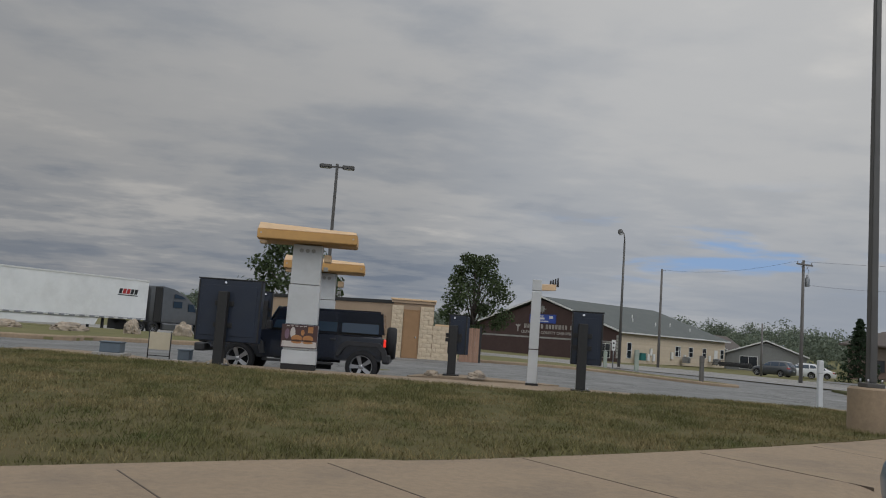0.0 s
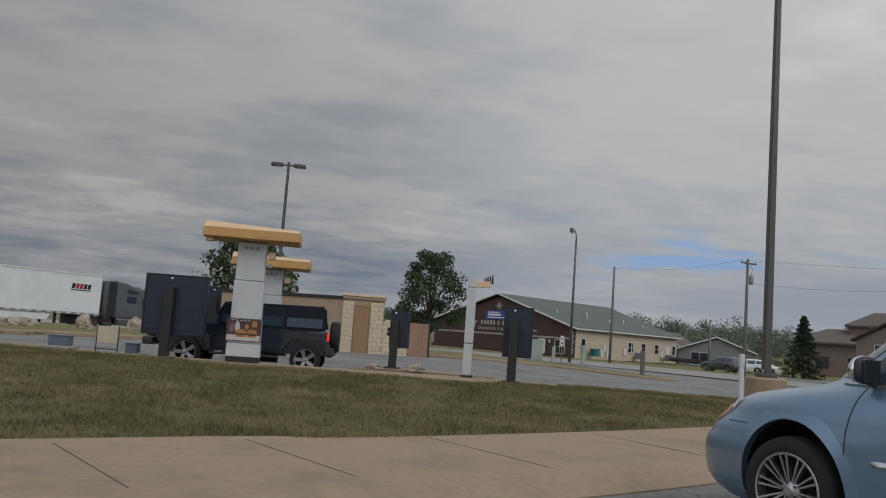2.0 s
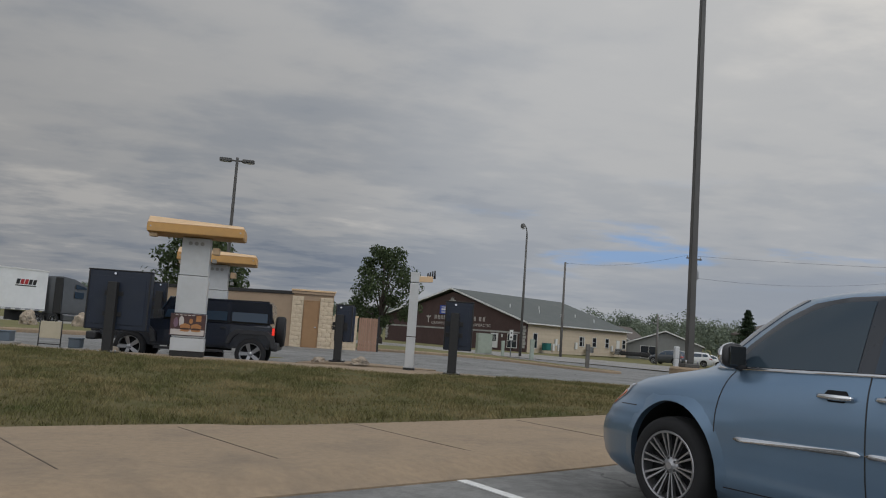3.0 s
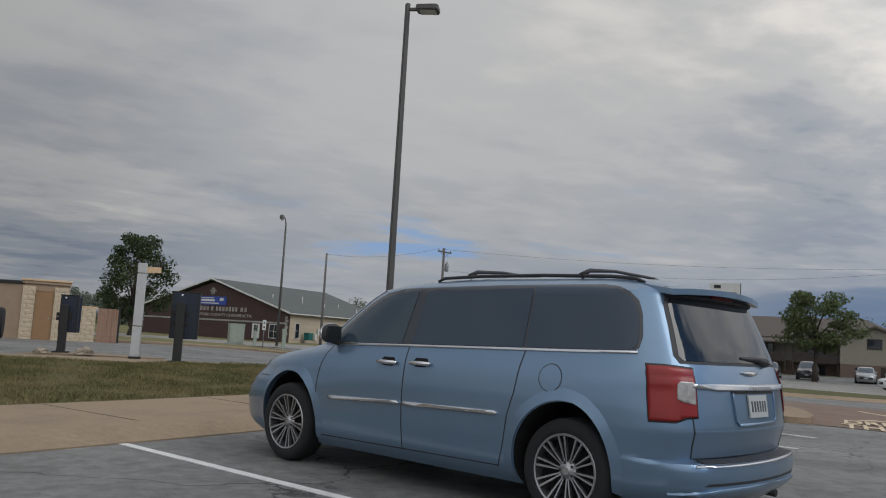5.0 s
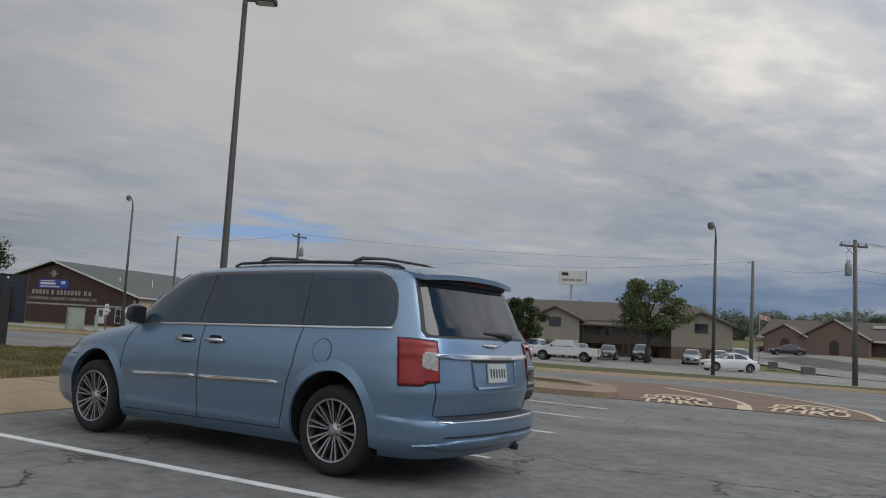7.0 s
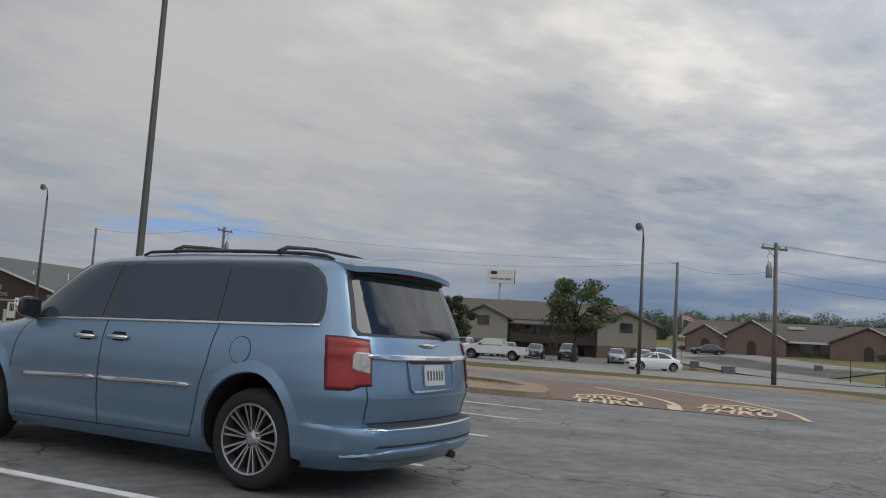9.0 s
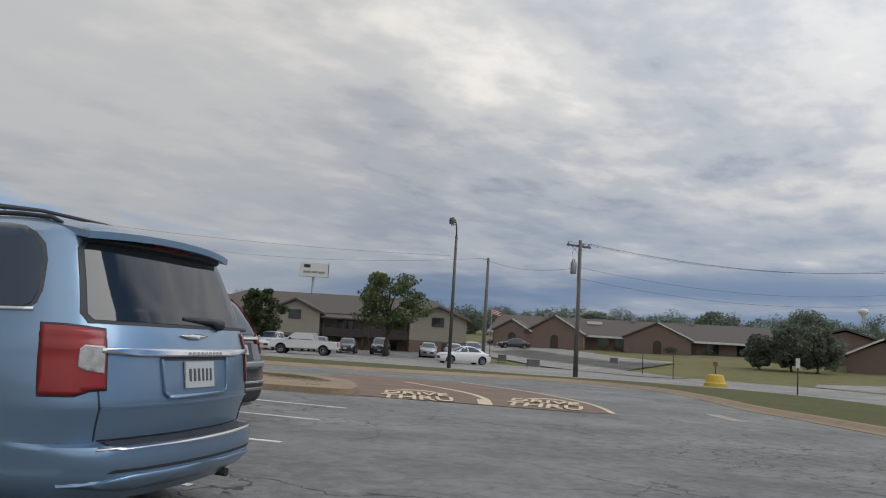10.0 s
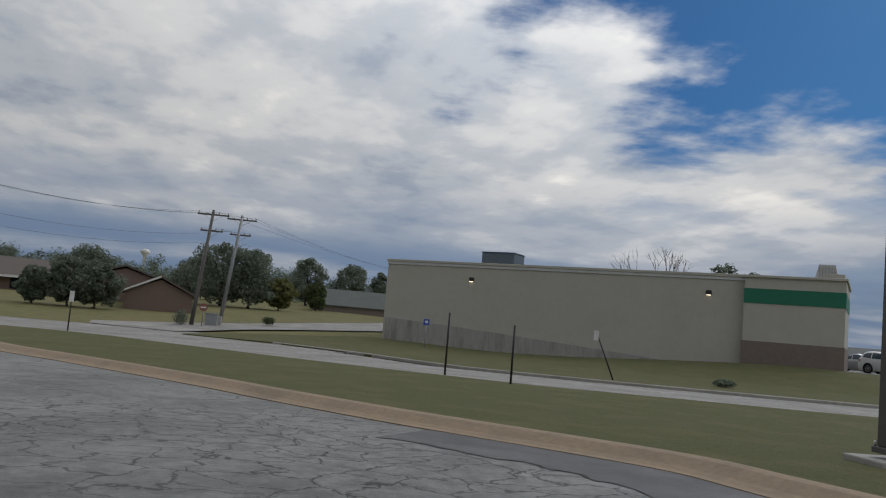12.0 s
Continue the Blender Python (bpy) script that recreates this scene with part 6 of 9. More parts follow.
M["apt_stucco"] = mat("buff stucco", (0.29, 0.265, 0.22), (0.26, 0.24, 0.20), scale=2, rough=0.85, stain=(0.30, 0.26, 0.2), sscale=0.7, samt=0.4)
# near-black brown with porch shade put into it; serves dark trim and frames too
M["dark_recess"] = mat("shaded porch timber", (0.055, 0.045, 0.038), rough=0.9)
M["grey_siding"] = mat("grey siding", (0.20, 0.205, 0.20), (0.17, 0.175, 0.17), scale=3, rough=0.8)
M["letter_pale"] = mat("pale letters", (0.42, 0.39, 0.36), rough=0.5)


def window(parent, m, w, h, frame_mat="white_trim", bars=(1, 1), deep=0.06):
    """A framed window; m puts its lower left corner on the wall, the wall's outside along -y."""
    win = new("window")
    win.parent = parent
    win.matrix_basis = m
    f = 0.07
    for name, lo, hi in (("sill", (-f, -deep - 0.03, -f), (w + f, 0, 0)), ("head", (-f, -deep, h), (w + f, 0, h + f)), ("jamb", (-f, -deep, 0), (0, 0, h)), ("jamb", (w, -deep, 0), (w + f, 0, h))):
        box_part(name, lo, hi, frame_mat, win, 0)
    box_part("pane", (0, -0.02, 0), (w, -0.006, h), "house_glass", win, 0)
    for k in range(1, bars[0]):
        box_part("bar", (w * k / bars[0] - 0.02, -0.04, 0), (w * k / bars[0] + 0.02, -0.02, h), frame_mat, win, 0)
    for k in range(1, bars[1]):
        box_part("bar", (0, -0.041, h * k / bars[1] - 0.02), (w, -0.021, h * k / bars[1] + 0.02), frame_mat, win, 0)
    return win


def letters(name, text, size, material, parent, m, depth=0.02, squash=1.0, bold=0.0):
    """Raised lettering in the built-in font."""
    cu = bpy.data.curves.new(name, "FONT")
    cu.body, cu.size, cu.extrude, cu.align_x = text, size, depth, "CENTER"
    cu.resolution_u, cu.offset = 2, bold
    ob = new("tmp", cu)
    bpy.context.view_layer.update()
    me = bpy.data.meshes.new_from_object(ob.evaluated_get(bpy.context.evaluated_depsgraph_get()))
    bpy.data.objects.remove(ob)
    me.materials.clear()
    me.materials.append(M[material])
    o = new(name, me)
    o.parent = parent
    o.matrix_basis = m @ Matrix.Diagonal((squash, 1, 1, 1))
    return o


CLINIC_AT, CLINIC_TURN = (25.56, 103.86), -50.2


def clinic():
    at = CLINIC_AT
    ang = CLINIC_TURN
    t = thing("clinic", (*at, -0.14), ang, "long brown-fronted clinic with cream sides and grey shingle roof", "building")
    W, L, E, A = 26.05, 25.4, 3.44, 7.5       # front width (towards -x), length (+y), eaves, ridge
    bm = BM()
    prism(bm, [(-W, 0, -0.4), (0, 0, -0.4), (0, 0, E), (-W / 2, 0, A - 0.35), (-W, 0, E)], (0, 0.25, 0))
    part("front_wall", bm, "brown_siding", t)
    box_part("side_wall", (-0.2, 0.252, -0.4), (0, L, E), "cream_siding", t, 0)
    box_part("side_wall", (-W, 0.252, -0.4), (-W + 0.2, L, E), "cream_siding", t, 0)
    box_part("rear_wall", (-W + 0.2, L - 0.2, -0.4), (-0.2, L - 0.002, E), "cream_siding", t, 0)
    for k in range(18):
        z = 0.05 + k * 0.19
        bm = BM()
        prism(bm, [(0.001, 0.26, z), (0.03, 0.26, z), (0.008, 0.26, z + 0.18), (0.001, 0.26, z + 0.18)], (0, L - 0.3, 0))
        part("siding_board", bm, "cream_siding", t)
    # roof: gable in front, hipped behind
    o = 0.55
    bm = BM()
    ridge_end = L + 1.2
    drop = (A - E) / (W / 2) * o
    v = [bm.verts.new(p) for p in ((o, -o, E - drop), (-W / 2, -o, A), (-W - o, -o, E - drop), (o, L + o, E - drop), (-W - o, L + o, E - drop), (-W / 2, ridge_end, A))]
    for f in ((0, 3, 5, 1), (1, 5, 4, 2), (3, 4, 5)):
        bm.faces.new([v[i] for i in f])
    r = bmesh.ops.extrude_face_region(bm, geom=bm.faces[:])
    for q in [g for g in r["geom"] if isinstance(g, bmesh.types.BMVert)]:
        q.co.z += 0.16
    roof = part("roof", bm, "grey_shingle", t)
    for y, x in ((4, -6), (9, -4.6), (13, -3.6), (11.5, -6.5), (17.5, -4.2), (20, -2.5)):
        z = E + (A - E) * (-x / (W / 2)) if -x < W / 2 else A
        bm = BM()
        rod(bm, (x, y, z), (x, y, z + 0.65), 0.06, n=8)
        part("vent_pipe", bm, "white_trim", roof)
    for sgn in (1, -1):
        bm = BM()
        a, b = ((o, -o - 0.06, E - drop), (-W / 2, -o - 0.06, A))
        if sgn < 0:
            a = (-W - o, -o - 0.06, E - drop)
        prism(bm, [a, b, (b[0], b[1], b[2] + 0.22), (a[0], a[1], a[2] + 0.22)], (0, 0.055, 0))
        part("barge_board", bm, "white_trim", t)
    box_part("gutter", (o - 0.02, -o, E - drop - 0.02), (o + 0.1, L + o, E - drop + 0.14), "white_trim", t, 0.01)
    box_part("front_band", (-W + 0.3, -0.05, 1.95), (-0.35, -0.005, 2.16), "retaining", t, 0)
    # stone corner piers
    for x in (-W + 0.1, -0.55):
        for k in range(7):
            box_part("quoin", (x, -0.07, 0.1 + 0.42 * k), (x + (0.5 if k % 2 else 0.38), -0.003, 0.46 + 0.42 * k), "retaining", t, 0.01)
    # entry door and windows
    d = box_part("door", (-5.82, -0.08, -0.1), (-4.6, -0.012, 1.82), "white_trim", t, 0.005, "white glazed entry door")
    box_part("door_glass", (-5.5, -0.095, 0.75), (-4.9, -0.081, 1.65), "house_glass", d, 0)
    for k in range(1, 3):
        box_part("glazing_bar", (-5.5 + 0.2 * k - 0.015, -0.105, 0.75), (-5.5 + 0.2 * k + 0.015, -0.096, 1.65), "white_trim", d, 0)
    window(t, pose(-3.0, -0.004, 0.1), 1.5, 1.7, bars=(2, 2))
    box_part("porch_lamp", (-4.0, -0.16, 1.35), (-3.8, -0.005, 1.75), "white_trim", t, 0.02)
    side = pose(0.03, 0, 0, 0, 0, 90)
    for y, z, w in ((1.45, 0.25, 0.85), (12.4, 0.85, 0.75), (13.3, 0.85, 0.3), (15.8, 0.85, 0.95), (19.3, 0.85, 0.9), (24.1, 0.85, 0.9)):
        window(t, side @ pose(y, 0, z), w, 2.1 - z, bars=(1, 2))
    for y, z, w in ((5.7, 0.0, 0.5), (6.3, 0.7, 0.45), (7.0, 0.0, 0.4), (11.2, 0.4, 0.5), (14.4, 0.2, 0.35), (20.8, 0.3, 0.4)):
        box_part("meter_box", (0.035, y, z), (0.25, y + w, z + 0.9), "white_trim", t, 0.02)
    box_part("side_door", (0.031, 22.4, 0.0), (0.09, 23.3, 2.0), "white_trim", t, 0.01)
    # porch post and rail on the open corner
    box_part("porch_post", (-W - 1.9, -0.2, -0.3), (-W - 1.65, 0.05, 2.9), "white_trim", t, 0.02)
    bm = BM()
    rod(bm, (-W - 1.6, -0.1, 2.3), (-W - 3.2, -0.1, 2.95), 0.09, n=8)
    part("porch_brace", bm, "white_trim", t)
    # signs
    face = pose(0, -0.03, 0, 90, 0, 0)
    sign = box_part("blue_sign", (-15.25, -0.12, 4.03), (-10.55, -0.01, 5.2), "blue_sign", t, 0.01, "blue sign board with white bars of writing")
    for z, x0, x1, hh in ((4.92, -1.9, 0.3, 0.12), (4.52, -1.9, 0.5, 0.26), (4.2, -1.9, 1.2, 0.14)):
        box_part("writing_bar", (-W / 2 + x0, -0.135, z), (-W / 2 + x1, -0.121, z + hh), "sign_white", sign, 0)
    box_part("logo_bar", (-W / 2 + 1.35, -0.135, 4.65), (-W / 2 + 2.0, -0.121, 5.0), "sign_white", sign, 0)
    name = new("name_bars")
    name.parent = t
    name["label"] = "pale raised bars in place of a name"
    x = -16.2
    for w, g in ((0.55, 0.12), (0.5, 0.12), (0.5, 0.12), (0.5, 0.12), (0.5, 0.4), (0.5, 0.45), (0.5, 0.12), (0.5, 0.12), (0.5, 0.12), (0.5, 0.12), (0.5, 0.12), (0.5, 0.12), (0.45, 0.55), (0.55, 0.2), (0.5, 0.2)):
        box_part("name_bar", (x, -0.07, 3.26), (x + w * 0.22, -0.005, 3.84), "letter_pale", name, 0)
        box_part("name_bar", (x + w * 0.42, -0.07, 3.26), (x + w * 0.64, -0.005, 3.84), "letter_pale", name, 0)
        x += (w + g) * 0.9
    letters("lettering", "CRAWFORD COUNTY CHIROPRACTIC", 0.56, "letter_pale", t, pose(-11.4, -0.02, 2.55, 90, 0, 0), 0.02, 1.1)
    star = BM()
    prism(star, [(-W / 2 + 0.72 * (1 if k % 4 == 0 else 0.55 if k % 2 == 0 else 0.42) * math.cos(k * math.pi / 8), -0.08, 5.95 + 0.62 * (1 if k % 2 == 0 else 0.42) * math.sin(k * math.pi / 8)) for k in range(16)], (0, 0.07, 0))
    part("star_ornament", star, "retaining", t)
    caduceus = BM()
    prism(caduceus, [(-17.4 + dx, -0.06, 2.75 + dz) for dx, dz in ((-0.07, 0), (0.07, 0), (0.08, 0.6), (0.42, 0.85), (0.38, 1.0), (0.08, 0.85), (0.0, 1.05), (-0.08, 0.85), (-0.38, 1.0), (-0.42, 0.85), (-0.08, 0.6))], (0, 0.05, 0))
    part("emblem", caduceus, "letter_pale", t)
    return t


clinic()


def clinic_yard():
    """Picnic table, bins and air units beside the clinic."""
    base = pose(*CLINIC_AT, -0.2, 0, 0, CLINIC_TURN)

    def put(x, y):
        return base @ Vector((x, y, 0))
    p = put(3.2, 18.2)
    t = thing("picnic_table", p, 40, "dark timber picnic table on the clinic yard", "picnic table")
    box_part("top", (-0.9, -0.38, 0.70), (0.9, 0.38, 0.76), "pole_wood", t, 0.01)
    for sy in (-1, 1):
        box_part("bench", (-0.9, sy * 0.72 - 0.13, 0.42), (0.9, sy * 0.72 + 0.13, 0.46), "pole_wood", t, 0.01)
    for x in (-0.65, 0.65):
        for sy in (-1, 1):
            bm = BM()
            rod(bm, (x, sy * 0.7, 0), (x, sy * 0.2, 0.7), 0.05, n=6)
            part("leg", bm, "pole_wood", t)
        box_part("cross_piece", (x - 0.03, -0.8, 0.36), (x + 0.03, 0.8, 0.42), "pole_wood", t, 0)
    p = put(0.9, 3.3)
    t = thing("teal_bin", p, 40, "teal plastic dumpster beside the clinic wall", "dumpster")
    box_part("tub", (-0.5, -0.4, 0.08), (0.5, 0.4, 0.95), "teal", t, 0.04)
    box_part("lid", (-0.54, -0.44, 0.95), (0.54, 0.44, 1.03), "teal", t, 0.03)
    for x, y in ((0.8, 14.0), (1.0, 21.5)):
        p = put(x, y)
        t = thing("air_unit", p, 45, "grey outdoor air conditioning unit by the wall", "air conditioner", "air units")
        box_part("casing", (-0.4, -0.4, 0.05), (0.4, 0.4, 0.85), "pole_grey", t, 0.03)
        for k in range(6):
            box_part("louvre", (-0.36, -0.412, 0.15 + 0.1 * k), (0.36, -0.401, 0.19 + 0.1 * k), "dark_metal", t, 0)
        bm = BM()
        lathe(bm, [(0.0, 0.88), (0.3, 0.88), (0.33, 0.85), (0.33, 0.84)], 18)
        part("fan_guard", bm, "dark_metal", t)
    p = put(6.0, 17.5)
    t = thing("dark_canoe_pile", p, 10, "low dark covered boat on the yard", "boat")
    bm = BM()
    prism(bm, [(-2.6, 0, 0.1), (-1.8, -0.7, 0.05), (1.8, -0.7, 0.05), (2.6, 0, 0.1), (1.8, 0.7, 0.05), (-1.8, 0.7, 0.05)], (0, 0, 0.55))
    bmesh.ops.bevel(bm, geom=bm.edges[:], offset=0.15, segments=2, affect="EDGES")
    part("hull", bm, "dark_metal", t)


clinic_yard()


def gable_house(name, at, turn, W, L, E, A, walls, roof_mat, label, front=(), side=(), over=0.4, trim="white_trim", category="house", hip=0.0, trim_right=None):
    """A house with its gable towards -y; W across, L deep, E eaves, A ridge."""
    t = thing(name, (*at, land(*at)), turn, label, category)
    bm = BM()
    prism(bm, [(-W / 2, 0, -0.8), (W / 2, 0, -0.8), (W / 2, 0, E), (0, 0, A - 0.2), (-W / 2, 0, E)], (0, 0.2, 0))
    part("gable_wall", bm, walls, t)
    for s in (-1, 1):
        a, b = sorted((s * W / 2, s * (W / 2 - 0.2)))
        box_part("side_wall", (a, 0.202, -0.8), (b, L, E), walls, t, 0)
    box_part("rear_wall", (-W / 2 + 0.2, L - 0.2, -0.8), (W / 2 - 0.2, L - 0.002, E), walls, t, 0)
    drop = (A - E) / (W / 2) * over
    bm = BM()
    v = [bm.verts.new(p) for p in ((W / 2 + over, -over, E - drop), (0, -over, A), (-W / 2 - over, -over, E - drop), (W / 2 + over, L + over, E - drop), (0, L + over - hip, A), (-W / 2 - over, L + over, E - drop))]
    fs = [(0, 3, 4, 1), (1, 4, 5, 2)] + ([(3, 5, 4)] if hip else [])
    for f in fs:
        bm.faces.new([v[i] for i in f])
    r = bmesh.ops.extrude_face_region(bm, geom=bm.faces[:])
    for q in [g for g in r["geom"] if isinstance(g, bmesh.types.BMVert)]:
        q.co.z += 0.14
    part("roof", bm, roof_mat, t)
    for s in (-1, 1):
        a, b = (s * (W / 2 + over), -over - 0.05, E - drop), (0, -over - 0.05, A)
        bm = BM()
        prism(bm, [a, b, (b[0], b[1], b[2] + 0.2), (a[0], a[1], a[2] + 0.2)], (0, 0.045, 0))
        part("barge_board", bm, trim if s < 0 else trim_right or trim, t)
    for x, z, w, h in front:
        window(t, pose(x, -0.002, z), w, h, bars=(2, 1))
    for y, z, w, h in side:
        window(t, pose(W / 2 + 0.002, 0, 0, 0, 0, 90) @ pose(y, 0, z), w, h, bars=(2, 1))
        window(t, pose(-W / 2 - 0.002, 0, 0, 0, 0, -90) @ pose(-y - w, 0, z), w, h, bars=(2, 1))
    return t


# ---------------------------------------------------------------- across the street, east side
def apartments():
    """Two-storey buff blocks with gables, porches between coloured dark for tree shade, and brown roofs."""
    at = (66.5, 66.0)
    t = thing("apartment_block", (*at, land(*at)), -52, "two-storey buff apartment block with brown shingle roof", "apartment building")
    # main body, long side facing the street (-y)
    L, D, E, A = 30.0, 11.0, 3.75, 6.0
    box_part("lower_wall", (-L / 2, 0, -0.8), (L / 2, D, 1.45), "red_brick", t, 0)
    box_part("upper_wall", (-L / 2, 0.03, 1.452), (L / 2, D - 0.03, E), "apt_stucco", t, 0)
    bm = BM()
    o = 0.7
    v = [bm.verts.new(p) for p in ((-L / 2 - o, -o, E - 0.1), (L / 2 + o, -o, E - 0.1), (L / 2 + o, D + o, E - 0.1), (-L / 2 - o, D + o, E - 0.1), (-L / 2 + 4, D / 2, A), (L / 2 - 4, D / 2, A))]
    for f in ((0, 1, 5, 4), (1, 2, 5), (2, 3, 4, 5), (3, 0, 4)):
        bm.faces.new([v[i] for i in f])
    r = bmesh.ops.extrude_face_region(bm, geom=bm.faces[:])
    for q in [g for g in r["geom"] if isinstance(g, bmesh.types.BMVert)]:
        q.co.z += 0.2
    part("roof", bm, "brown_shingle", t)
    # projecting gabled bays
    for gx, gw in ((-3.7, 5.4), (12.0, 6.2)):
        bay = new("gabled_bay")
        bay.parent = t
        bay.matrix_basis = pose(gx, -2.2, 0)
        box_part("bay_base", (-gw / 2, 0, -0.8), (gw / 2, 2.19, 1.4), "red_brick", bay, 0)
        bm = BM()
        prism(bm, [(-gw / 2, 0, 1.402), (gw / 2, 0, 1.402), (gw / 2, 0, E), (0, 0, E + 1.25), (-gw / 2, 0, E)], (0, 2.19, 0))
        part("bay_upper", bm, "apt_stucco", bay)
        bm = BM()
        prism(bm, [(-gw / 2 - 0.5, -0.5, E - 0.15), (0, -0.5, E + 1.3), (gw / 2 + 0.5, -0.5, E - 0.15), (gw / 2 + 0.5, -0.5, E + 0.05), (0, -0.5, E + 1.5), (-gw / 2 - 0.5, -0.5, E + 0.05)], (0, 5.5, 0))
        part("bay_roof", bm, "brown_shingle", bay)
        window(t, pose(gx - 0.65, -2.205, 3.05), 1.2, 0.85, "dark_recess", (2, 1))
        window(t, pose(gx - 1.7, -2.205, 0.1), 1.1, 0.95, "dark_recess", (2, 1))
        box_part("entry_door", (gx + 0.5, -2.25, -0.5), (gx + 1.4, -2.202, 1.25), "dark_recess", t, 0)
    # porches between the bays; the tree shade over them is in their colour
    for px, pw in ((1.6, 4.6), (6.6, 4.4), (-9.4, 5.0)):
        porch = new("porch")
        porch.parent = t
        porch.matrix_basis = pose(px, -1.9, 0)
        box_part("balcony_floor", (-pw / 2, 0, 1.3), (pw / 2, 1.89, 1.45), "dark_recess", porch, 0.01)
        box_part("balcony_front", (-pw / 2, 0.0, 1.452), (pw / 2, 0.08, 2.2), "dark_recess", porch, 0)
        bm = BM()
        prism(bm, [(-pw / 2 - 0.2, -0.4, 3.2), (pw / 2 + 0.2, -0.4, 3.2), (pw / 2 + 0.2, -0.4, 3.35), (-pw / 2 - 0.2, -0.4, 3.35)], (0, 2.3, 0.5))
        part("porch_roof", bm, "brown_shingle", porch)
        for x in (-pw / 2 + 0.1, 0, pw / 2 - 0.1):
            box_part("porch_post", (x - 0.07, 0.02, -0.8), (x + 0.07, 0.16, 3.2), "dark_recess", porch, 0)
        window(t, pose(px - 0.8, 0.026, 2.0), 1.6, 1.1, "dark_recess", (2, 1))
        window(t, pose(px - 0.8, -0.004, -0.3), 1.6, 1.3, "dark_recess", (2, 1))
    return t


apartments()
gable_house("apartment_wing", (52.5, 79), -60, 9, 14, 4.5, 6.8, "brown_base", "brown_shingle", "two-storey brown apartment wing with brown roof", front=((-2.5, 3.0, 1.3, 1.0), (1.2, 3.0, 1.3, 1.0), (-2.5, 0.4, 1.3, 1.2), (1.2, 0.4, 1.3, 1.2)), side=((3, 3.0, 1.2, 1.0), (8, 3.0, 1.2, 1.0)), trim="dark_recess", category="apartment building")

# tall sign above the roofs
t = thing("roadside_sign", (79.5, 84.0, -0.6), -45, "pale roadside sign box with illegible writing on one post", "sign")
bm = BM()
rod(bm, (0, 0, 0), (0, 0, 9.4), 0.16, n=12)
part("post", bm, "pole_grey", t)
face = box_part("sign_box", (-1.95, -0.2, 9.3), (1.95, 0.2, 11.3), "sign_white", t, 0.03)
box_part("logo_block", (-1.4, -0.215, 10.55), (-0.5, -0.201, 11.0), "dark_metal", face, 0)
for k, (a, b) in enumerate(((-1.4, -0.4), (-0.3, 0.5), (0.6, 1.5))):
    box_part("writing_bar", (a, -0.215, 9.8), (b, -0.201, 10.1), "pole_grey", face, 0)
box_part("sign_return", (1.951, -0.18, 9.32), (2.05, 0.18, 11.28), "dark_metal", t, 0.01)

# flag on a short pole
t = thing("flag", (68.6, 45.6, 0.0), -45, "small red and white striped flag on a thin pole", "flag")
bm = BM()
rod(bm, (0, 0, 0), (0, 0, 4.6), 0.035, n=8)
part("pole", bm, "pole_grey", t)
for k in range(7):
    bm = BM()
    rows = []
    for i in range(13):
        x = 0.05 + i * 0.075
        y = 0.09 * math.sin(i * 0.9) * i / 12
        zz = 3.95 + 0.075 * k - 0.02 * i
        rows.append([bm.verts.new((x, y, zz)), bm.verts.new((x, y, zz + 0.075)), bm.verts.new((x, y + 0.012, zz + 0.075)), bm.verts.new((x, y + 0.012, zz))])
    for a, b in zip(rows, rows[1:]):
        for j in range(4):
            bm.faces.new((a[j], a[(j + 1) % 4], b[(j + 1) % 4], b[j]))
    bm.faces.new(rows[0][::-1])
    bm.faces.new(rows[-1])
    part("stripe", bm, "red_sign" if k % 2 == 0 else "sign_white", t)


